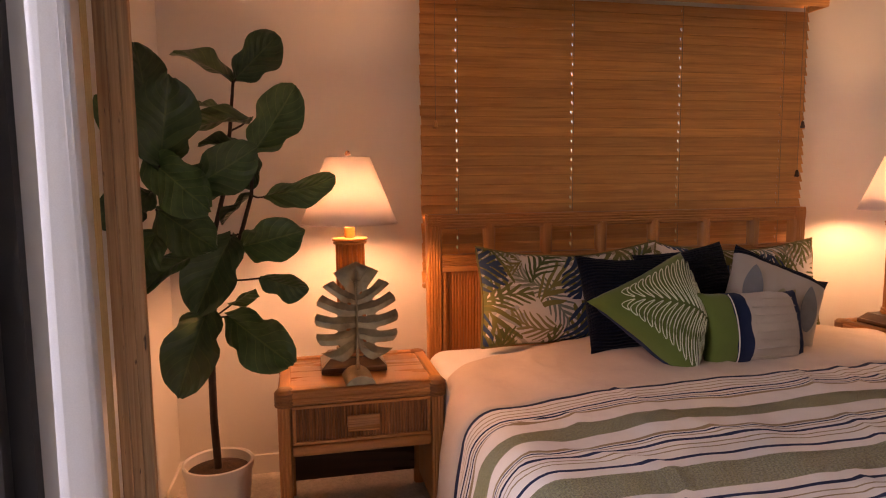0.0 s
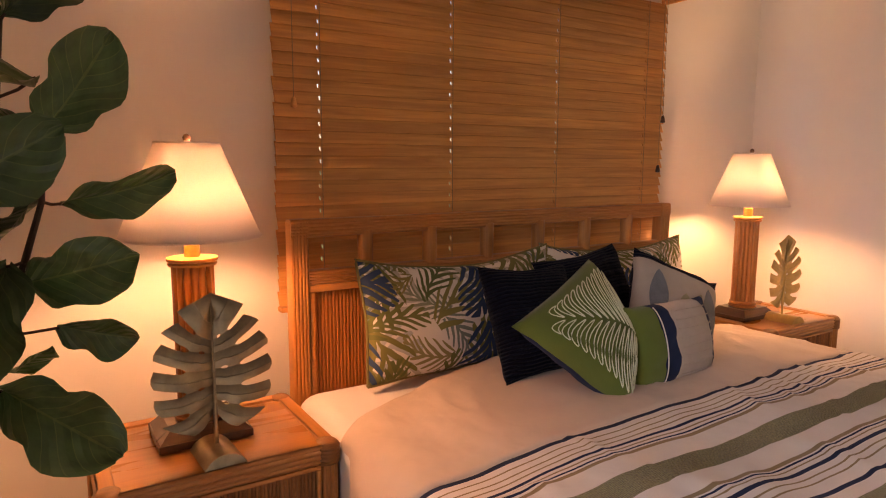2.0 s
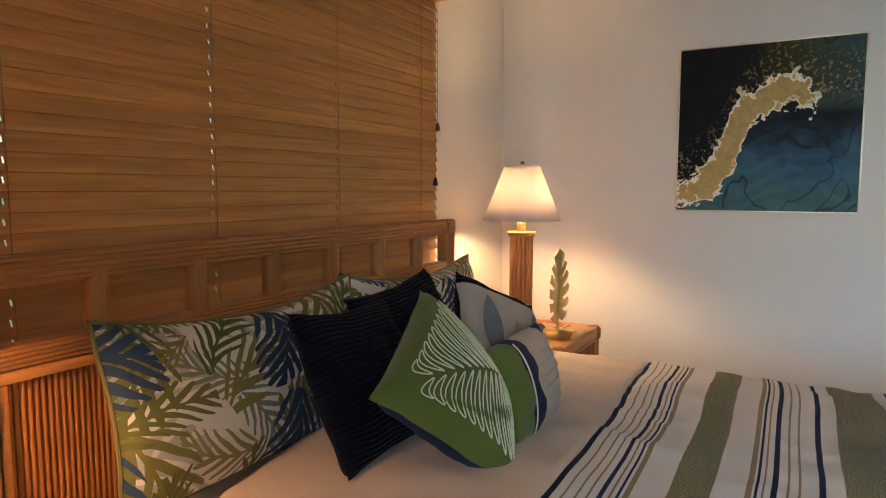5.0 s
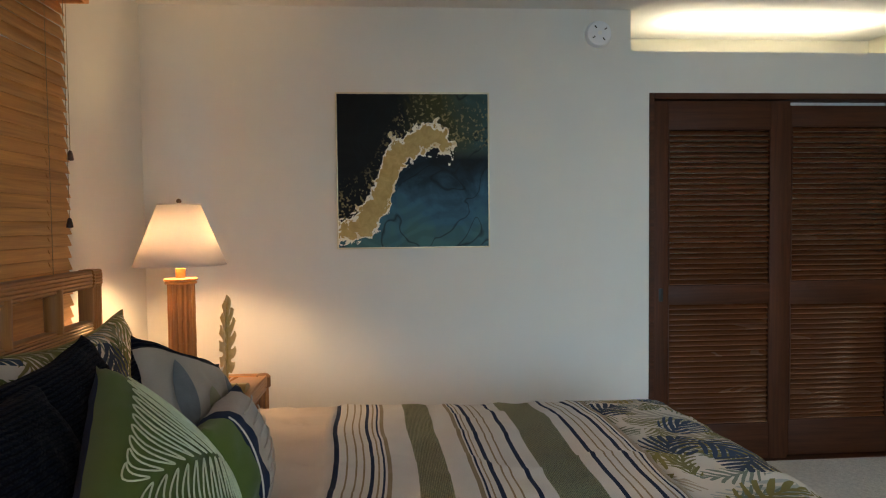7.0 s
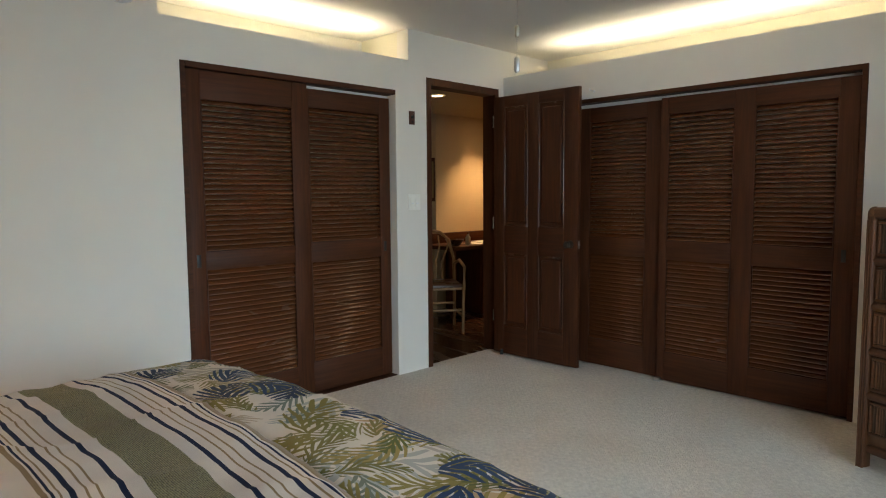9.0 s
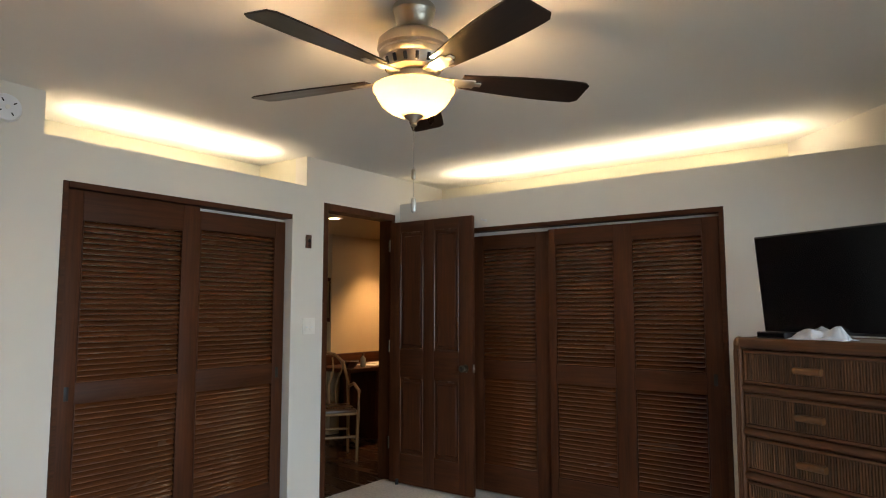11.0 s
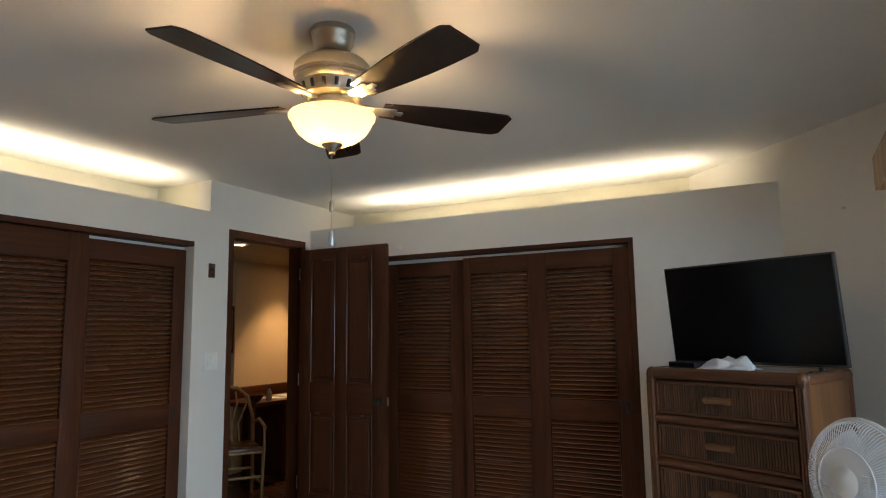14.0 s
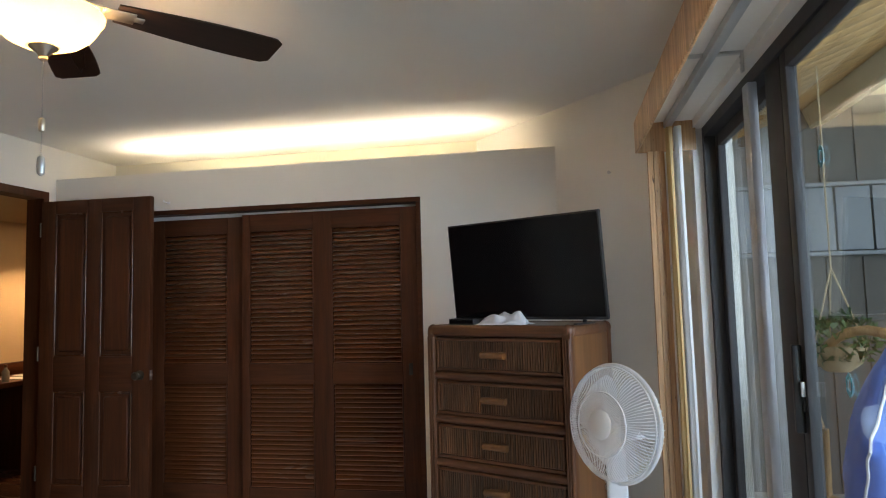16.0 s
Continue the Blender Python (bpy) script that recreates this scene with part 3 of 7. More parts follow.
# white boards added so that the gap above the closet doors looks bright
structure("track_board", boxes((XE + 0.085, XE + 0.10, CA0 + 0.004, CA1 - 0.03, CAZ - 0.10, CAZ - 0.034)), M_TRIM, "white board added behind the closet track")
structure("track_board_south", boxes((CB0 + 0.004, CB1 - 0.004, YS - 0.098, YS - 0.088, CBZ - 0.10, CBZ - 0.032)), M_TRIM, "white board added behind the closet track")
structure("closet_box_south", boxes((0.9, XE, -2.62, -2.60, 0, 2.08)), M_WALL, "closet back wall")

# doorway frame
_f = boxes((XE - 0.004, XE + 0.125, DY1 - 0.045, DY1, 0, DZ), (XE - 0.004, XE + 0.125, DY0, DY0 + 0.045, 0, DZ), (XE - 0.004, XE + 0.125, DY0 + 0.045, DY1 - 0.045, DZ - 0.05, DZ))
structure("door_frame", _f, M_MAHOG_V, "dark mahogany door frame")
structure("trim", boxes((XE - 0.003, XE + 0.10, CA0 + 0.002, CA1 - 0.03, CAZ - 0.032, CAZ, 0.002), (XE - 0.003, XE + 0.03, CA1 - 0.028, CA1 - 0.002, 0, CAZ, 0.002),
                         (XE + 0.01, XE + 0.11, CA0 + 0.005, CA1 - 0.03, -0.002, 0.004)), M_MAHOG_Y, "dark mahogany track and edge of the closet")
structure("trim_south_closet", boxes((CB0 + 0.002, CB1 - 0.002, YS - 0.09, YS + 0.003, CBZ - 0.03, CBZ, 0.002), (CB0 + 0.002, CB0 + 0.03, YS - 0.03, YS + 0.003, 0, CBZ - 0.031, 0.002)), M_MAHOG_X, "dark mahogany track of the closet")

# the hall beyond the doorway
structure("floor_hall", boxes((3.95, 6.6, -5.2, -0.5, -0.1, -0.004)), M_HALLFLOOR, "dark reddish boards")
structure("ceiling_hall", boxes((XE + 0.12, 6.6, -5.2, -1.1, 2.17, 2.40)), M_HALLWALL, "tan painted hall ceiling")
structure("wall_hall", boxes((5.6, 5.72, -5.2, -2.90, 0, 2.29), (XE + 0.12, 6.6, -5.3, -5.2, 0, 2.29), (6.5, 6.6, -5.2, -1.1, 0, 2.29), (XE + 0.12, 6.6, -1.1, -1.0, 0, 2.29), (XE + 0.01, XE + 0.12, -5.2, -2.75, 0, 2.29)),
          M_HALLWALL, "warm tan hall walls")


# ---- louvred sliding closet doors ----
def louver_mesh(length, name):
    bm = bmesh.new()
    box(bm, -length / 2, length / 2, -0.0175, 0.0175, -0.0038, 0.0038, 0.0037, 3)
    return finish(name, bm, M_LOUVER, 40)


def louvred_door(m, width, height, cols, rails, label, pull):
    """A sliding panel in the plane y = 0, facing +y, x from 0 to width. cols: (x0, x1) of each louvred field; rails: (z0, z1)."""
    door = thing("sliding_louvred_door", m, label, "closet door", "louvred closet doors")
    th = 0.017
    xs = [0.0] + [v for c in cols for v in c] + [width]
    for i in range(0, len(xs), 2):
        part("stile", boxes((xs[i], xs[i + 1], -th, th, 0, height, 0.002)), M_MAHOG_V, door)
    zs = [0.0] + [v for r in rails for v in r] + [height]
    for c0, c1 in cols:
        for i in range(0, len(zs), 2):
            part("rail", boxes((c0 + 0.0006, c1 - 0.0006, -th + 0.001, th - 0.001, zs[i], zs[i + 1], 0.002)), M_MAHOG_X, door)
    for c0, c1 in cols:
        for r0, r1 in rails:
            part("bead", boxes((c0 + 0.001, c0 + 0.007, 0.008, th + 0.003, r0, r1, 0.002), (c1 - 0.007, c1 - 0.001, 0.008, th + 0.003, r0, r1, 0.002)), M_MAHOG_V, door)
            n = int(round((r1 - r0) / 0.0285))
            me = louver_mesh(c1 - c0 - 0.008, "louver")
            for k in range(n):
                piece("louver", me, door, pose((c0 + c1) / 2, 0, r0 + (k + 0.5) * (r1 - r0) / n, -46 + random.uniform(-0.7, 0.7)))
    if pull is not None:
        part("recessed_pull", boxes((pull - 0.012, pull + 0.012, th - 0.002, th + 0.002, 0.88, 0.95, 0.001)), M_BLACK, door, "dark recessed finger pull")
    return door


RA = ((0.20, 0.86), (0.965, 1.80))
# east closet: seen from the room, its own x runs towards the south
louvred_door(pose(XE + 0.030, CA1 - 0.032, 0.012, 0, 0, -90) @ pose(0, 0, 0, 0, 0, 180) @ pose(-0.755, 0, 0), 0.755, 1.955, ((0.105, 0.675),), RA,
             "dark mahogany louvred closet door on a top track", 0.715)
louvred_door(pose(XE + 0.072, -0.125, 0.012, 0, 0, 90) @ pose(-0.735, 0, 0), 0.735, 1.938, ((0.085, 0.655),), ((0.20, 0.845), (0.975, 1.825)),
             "dark mahogany louvred closet door set behind its neighbour", 0.05)
louvred_door(pose(CB0 + 0.032, YS - 0.024, 0.012), 1.145, 1.90, ((0.10, 0.545), (0.665, 1.095)), ((0.195, 0.825), (0.955, 1.79)),
             "wide dark mahogany closet door with four louvred fields", 0.05)
louvred_door(pose(2.505, YS - 0.066, 0.012), 1.145, 1.895, ((0.145, 0.60), (0.72, 1.05)), ((0.195, 0.825), (0.955, 1.79)),
             "wide dark mahogany closet door half hidden by the open door", None)
solid("floor_guide", boxes((2.49, 2.535, YS - 0.03, YS + 0.022, 0.0, 0.028, 0.006)), M_STEEL, "small steel floor guide of the sliding doors", "door guide")


# ---- the panelled door, standing open ----
def panel_door():
    W, H, T = 0.785, 2.03, 0.036
    d = thing("door_1", pose(3.848, -1.872, 0.012, 0, 0, 180.6), "dark mahogany four-panel door standing open into the room", "door")
    cols, rails = ((0.105, 0.335), (0.435, 0.665)), ((0.225, 0.805), (1.025, 1.945))
    for x0, x1 in ((0, 0.105), (0.335, 0.435), (0.665, W)):
        part("stile", boxes((x0, x1, -T / 2, T / 2, 0, H, 0.002)), M_MAHOG_V, d)
    for c0, c1 in cols:
        for z0, z1 in ((0, 0.225), (0.805, 1.025), (1.945, H)):
            part("rail", boxes((c0 + 0.0006, c1 - 0.0006, -T / 2 + 0.0005, T / 2 - 0.0005, z0, z1, 0.001)), M_MAHOG_X, d)
        for z0, z1 in rails:
            bm = boxes((c0 + 0.001, c1 - 0.001, -0.006, 0.006, z0, z1))
            box(bm, c0 + 0.026, c1 - 0.026, -0.015, 0.015, z0 + 0.030, z1 - 0.030, 0.0095, 1)
            part("panel", bm, M_MAHOG_V, d)
            for side in (-1, 1):
                for e in (c0 + 0.006, c1 - 0.006):
                    part("moulding", rod(bmesh.new(), (e, side * 0.0165, z0 + 0.001), (e, side * 0.0165, z1 - 0.001), 0.0058, seg=12), M_MOULD, d)
                for e in (z0 + 0.006, z1 - 0.006):
                    part("moulding", rod(bmesh.new(), (c0 + 0.012, side * 0.0165, e), (c1 - 0.012, side * 0.0165, e), 0.0058, seg=12), M_MOULD, d)
    for s in (-1, 1):
        k = lathe([(0.030, 0), (0.030, 0.005), (0.012, 0.010), (0.010, 0.028), (0.021, 0.034), (0.026, 0.046), (0.020, 0.058), (0.006, 0.062)], 20)
        part("door_knob", join(bmesh.new(), k, pose(0.722, s * T / 2, 0.905, -90 * s)), M_BRONZE, d, "antique nickel door knob")
    part("latch_plate", boxes((W - 0.001, W + 0.002, -0.012, 0.012, 0.875, 0.935, 0.0005), (W, W + 0.009, -0.006, 0.006, 0.895, 0.915, 0.002)), M_STEEL, d, "steel latch")
    for z in (0.25, 1.0, 1.8):
        part("hinge", rod(bmesh.new(), (-0.004, -T / 2 - 0.004, z), (-0.004, -T / 2 - 0.004, z + 0.09), 0.006), M_BRONZE, d)
    part("door_stop", rod(bmesh.new(), (0.09, -T / 2 - 0.012, -0.010), (0.09, -T / 2 - 0.012, 0.03), 0.013), M_BLACK, d, "black rubber door stop")
    return d


panel_door()
_h = boxes((3.030, 3.048, YS + 0.002, YS + 0.008, 2.008, 2.026, 0.001))
rod(_h, (3.039, YS + 0.006, 2.017), (3.039, YS + 0.06, 2.017), 0.004)
rod(_h, (3.039, YS + 0.06, 2.017), (3.039, YS + 0.06, 2.03), 0.004)
solid("wall_hook", _h, M_WHITEPL, "small white hook on the wall above the closet", "hook")


# ---- wall fittings ----
def fittings():
    s = thing("smoke_detector", pose(XE, 0.895, 2.305, 0, -90, 0), "round white smoke detector on the wall", "smoke detector")
    part("body", lathe([(0.068, 0), (0.070, 0.012), (0.062, 0.034), (0.050, 0.038), (0.0, 0.038)], 36), M_WHITEPL, s)
    part("test_button", lathe([(0.011, 0.038), (0.011, 0.042), (0.0, 0.042)], 16), M_PLATE, s)
    for a in range(4):
        part("vent_slot", join(bmesh.new(), boxes((0.030, 0.046, -0.003, 0.003, 0.0365, 0.0395)), pose(0, 0, 0, 0, 0, 35 + a * 90)), M_BLACK, s)
    p = thing("switch_plate", pose(XE, -1.036, 1.232), "ivory double light switch plate beside the doorway", "light switch")
    part("plate", boxes((-0.006, 0, -0.058, 0.058, -0.057, 0.057, 0.003)), M_PLATE, p)
    for y in (-0.023, 0.023):
        part("rocker", boxes((-0.010, -0.005, y - 0.016, y + 0.016, -0.033, 0.033, 0.002)), M_PLATE, p)
        part("toggle", boxes((-0.014, -0.009, y - 0.010, y + 0.010, -0.012, -0.004, 0.002)), M_WHITEPL, p)
    r = thing("wall_control", pose(XE, -1.020, 1.826), "small reddish-brown control plate on the wall", "wall control")
    part("plate", boxes((-0.008, 0, -0.026, 0.026, -0.047, 0.047, 0.003)), M_RED, r)
    part("dial", join(bmesh.new(), lathe([(0.012, 0), (0.012, 0.008), (0, 0.010)], 16), pose(-0.008, 0, 0.006, 0, -90)), M_BLACK, r)
    part("badge", boxes((-0.0095, -0.0075, -0.007, 0.007, -0.034, -0.022)), M_BLACK, r)
    bm = bmesh.new()
    rod(bm, (0, 0, 0), (0, 0, 0.012), 0.004)
    rod(bm, (0, 0, 0.012), (0, 0, 0.016), 0.009)
    solid("wall_screw", bm, M_STEEL, "small screw head in the wall", "screw", m=look((0.246, -1.695, 1.985), (-0.4, -2.4, 1.985)))


fittings()


# ---- cove light fittings ----
def cove_fitting(m, length):
    f = thing("cove_light", m, "slim white fluorescent tube light lying on the cove shelf", "cove light", "cove lights")
    part("batten", boxes((-length / 2, length / 2, -0.03, 0.03, 0, 0.03, 0.004)), M_WHITEPL, f)
    part("tube", rod(bmesh.new(), (-length / 2 + 0.02, 0, 0.045), (length / 2 - 0.02, 0, 0.045), 0.008, seg=12), M_TUBE, f, "glowing tube")


cove_fitting(pose(4.065, -0.14, 2.12, 0, 0, 90), 1.25)
cove_fitting(pose(1.60, -2.175, 2.12), 1.05)
cove_fitting(pose(2.85, -2.175, 2.12), 1.05)


# ---- window and wooden blind behind the bed ----
def blind_window():
    w = structure("window_1", boxes((WX0, WX1, YN + 0.05, YN + 0.11, WB, WB + 0.04), (WX0, WX1, YN + 0.05, YN + 0.11, WT - 0.04, WT), (WX0, WX0 + 0.04, YN + 0.05, YN + 0.11, WB + 0.04, WT - 0.04),
                                    (WX1 - 0.04, WX1, YN + 0.05, YN + 0.11, WB + 0.04, WT - 0.04), (2.0, 2.04, YN + 0.05, YN + 0.11, WB + 0.04, WT - 0.04)), M_ALUPALE, "aluminium window behind the blind")
    for x0, x1 in ((WX0 + 0.04, 2.0), (2.04, WX1 - 0.04)):
        g = part("pane", boxes((x0, x1, YN + 0.078, YN + 0.082, WB + 0.04, WT - 0.04)), M_GLASS, w)
        g.visible_shadow = False
    X0, X1, Y = 1.012, 3.002, 3.165
    holes = (1.176, 1.733, 2.292, 2.862)
    b = thing("wooden_blind", pose(0, 0, 0), "closed honey-oak wooden venetian blind over the window", "window blind")
    bm = bmesh.new()
    xs = [X0] + [v for h in holes for v in (h - 0.0027, h + 0.0027)] + [X1]
    c = (X0 + X1) / 2
    for i in range(len(xs) - 1):
        if i % 2 == 0:
            box(bm, xs[i] - c, xs[i + 1] - c, -0.0019, 0.0019, -0.0268, 0.0255)
        else:
            box(bm, xs[i] - c, xs[i + 1] - c, -0.0016, 0.0016, 0.0075, 0.0255)
            box(bm, xs[i] - c, xs[i + 1] - c, -0.0016, 0.0016, -0.0268, -0.0075)
    me = finish("slat", bm, M_BLIND, 30)
    n = 29
    for k in range(n):
        piece("slat", me, b, pose(c + random.uniform(-0.003, 0.003), Y, 0.885 + k * 0.0442, -20 + random.uniform(-1.6, 1.6), random.uniform(-0.11, 0.11), 0))
    part("valance", boxes((X0 - 0.055, X1 + 0.055, Y - 0.075, Y - 0.062, 2.158, 2.24, 0.003), (X0 - 0.055, X0 - 0.042, Y - 0.062, YN, 2.158, 2.24, 0.003), (X1 + 0.042, X1 + 0.055, Y - 0.062, YN, 2.158, 2.24, 0.003),
                          (X0 - 0.062, X1 + 0.062, Y - 0.083, YN, 2.24, 2.252, 0.003)), M_BLIND, b, "oak valance board")
    part("headrail", boxes((X0, X1, Y - 0.03, Y + 0.03, 2.172, 2.236, 0.003)), M_BLIND, b)
    part("bottom_rail", boxes((X0, X1, Y - 0.022, Y + 0.022, 0.835, 0.853, 0.004)), M_BLIND, b)
    for h in holes:
        bm = bmesh.new()
        for k in range(n):
            z = 0.885 + k * 0.0442
            rod(bm, (h + 0.0055, Y - 0.010, z - 0.022), (h + 0.0055, Y - 0.010, z + 0.0222), 0.0011, seg=6)
        part("ladder_cord", bm, M_ROPE, b)
    for x, z in ((1.075, 1.585), (2.975, 1.60), (2.955, 1.355)):
        bm = rod(bmesh.new(), (x, Y - 0.028, z), (x, Y - 0.028, 2.17), 0.0012, seg=6)
        part("pull_cord", bm, M_ROPE, b)
        part("tassel", join(bmesh.new(), lathe([(0.004, 0.035), (0.007, 0.03), (0.012, 0.006), (0.011, 0.0), (0.002, -0.002)], 14), pose(x, Y - 0.028, z - 0.03)), M_BLIND if x < 2 else M_DARKBASE, b, "turned wooden tassel")


blind_window()


# ---- headboard ----
def scalloped(w, h, ridges, depth=0.0035):
    """Outline of a flat bundle of reeds: rounded block with a ridged face towards -y."""
    pts = [(-h / 2 * 0.86, w / 2), (h / 2 * 0.86, w / 2), (h / 2, w / 2 - h * 0.07), (h / 2, -w / 2 + 0.006)][::-1]
    n = ridges * 6
    face = []
    for i in range(n + 1):
        s = i / n
        bulge = depth * abs(math.sin(math.pi * s * ridges)) - 0.006 * (2 * s - 1) ** 4
        face.append((-h / 2 + s * h, -w / 2 - bulge + 0.004))
    return face + pts + [(-h / 2, w / 2 - h * 0.07)]


def ridged_rail(p0, p1, w, h, ridges=5):
    """A bundle of reeds bound as one flat rail between two points along x, y or z, its ridged face outwards (-y, or -x for a rail along y)."""
    bm = bmesh.new()
    p0, p1 = Vector(p0), Vector(p1)
    d = p1 - p0
    ends = []
    for p in (p0, p1):
        ring = []
        for a, b in scalloped(w, h, ridges):
            if abs(d.x) > 1e-6:
                q = Vector((p.x, p.y + b, p.z + a))
            elif abs(d.y) > 1e-6:
                q = Vector((p.x + b, p.y, p.z + a))
            else:
                q = Vector((p.x + a, p.y + b, p.z))
            ring.append(bm.verts.new(q))
        ends.append(ring)
    n = len(ends[0])
    for i in range(n):
        bm.faces.new((ends[0][i], ends[0][(i + 1) % n], ends[1][(i + 1) % n], ends[1][i]))
    bm.faces.new(ends[0][::-1])
    bm.faces.new(ends[1])
    bmesh.ops.recalc_face_normals(bm, faces=bm.faces)
    return bm


HX0, HX1, HY = 1.008, 2.905, 3.035


def headboard():
    b = thing("bed", pose(0, 0, 0), "king bed with a honey rattan headboard and low base", "bed")
    hb = part("headboard", ridged_rail((HX0 + 0.03, HY, 1.145), (HX1 - 0.03, HY, 1.145), 0.05, 0.062), M_RATTAN_X, b, "honey rattan headboard with spindles and reeded panel")
    part("lower_rail", ridged_rail((HX0 + 0.06, HY, 0.975), (HX1 - 0.06, HY, 0.975), 0.045, 0.05), M_RATTAN_X, hb)
    for x in (HX0 + 0.03, HX1 - 0.03):
        part("post", ridged_rail((x, HY, 0.0), (x, HY, 1.165), 0.06, 0.062), M_RATTAN_V, hb)
        bm = ridged_rail((x - 0.030, HY - 0.002, 1.145), (x + 0.030, HY - 0.002, 1.145), 0.058, 0.065, 6)
        part("binding", bm, M_RATTAN_Y, hb, "wound cane binding")
    for i in range(6):
        x = 1.290 + i * 0.268
        part("spindle", rod(bmesh.new(), (x, HY, 0.99), (x, HY, 1.13), 0.027, 0.0285, 18), M_RATTAN_V, hb)
    part("panel_frame", boxes((HX0 + 0.062, HX1 - 0.062, HY - 0.02, HY + 0.015, 0.925, 0.95, 0.004), (HX0 + 0.062, HX0 + 0.082, HY - 0.02, HY + 0.015, 0.35, 0.925, 0.004),
                              (HX1 - 0.082, HX1 - 0.062, HY - 0.02, HY + 0.015, 0.35, 0.925, 0.004), (HX0 + 0.082, HX1 - 0.082, HY + 0.002, HY + 0.012, 0.35, 0.925)), M_RATTAN_X, hb)
    bm = rod(bmesh.new(), (0, 0, 0.35), (0, 0, 0.925), 0.0066, seg=8)
    me = finish("reed", bm, M_REED, 40)
    n = 130
    for k in range(n):
        piece("reed", me, hb, pose(HX0 + 0.089 + k * (HX1 - HX0 - 0.178) / (n - 1), HY - 0.001, 0))
    part("base", boxes((1.0, 2.92, 0.92, 2.99, 0.05, 0.28, 0.02)), M_DARKBASE, b, "dark fabric bed base")
    for x in (1.06, 2.86):
        for y in (1.0, 2.9):
            part("leg", rod(bmesh.new(), (x, y, 0), (x, y, 0.055), 0.025), M_BLACK, b)


headboard()
_m = solid("mattress", boxes((0.985, 2.935, 0.905, 2.985, 0.28, 0.600, 0.075, 5)), M_SHEET, "thick mattress in a white fitted sheet", "mattress", smooth=60)

# ---- duvet ----
STRIPES = [(2.205, 0.016, 1), (2.170, 0.006, 2), (2.140, 0.006, 2), (2.115, 0.006, 2), (2.088, 0.012, 1), (2.067, 0.006, 2), (2.050, 0.007, 1), (2.032, 0.014, 2), (1.894, 0.098, 3),
           (1.765, 0.014, 2), (1.749, 0.007, 1), (1.734, 0.005, 2), (1.710, 0.014, 1), (1.680, 0.006, 2), (1.655, 0.006, 2), (1.605, 0.015, 1), (1.484, 0.142, 3),
           (1.363, 0.015, 1), (1.326, 0.006, 2), (1.300, 0.006, 2), (1.262, 0.014, 1), (1.236, 0.006, 2), (1.218, 0.007, 1), (1.199, 0.016, 2)]


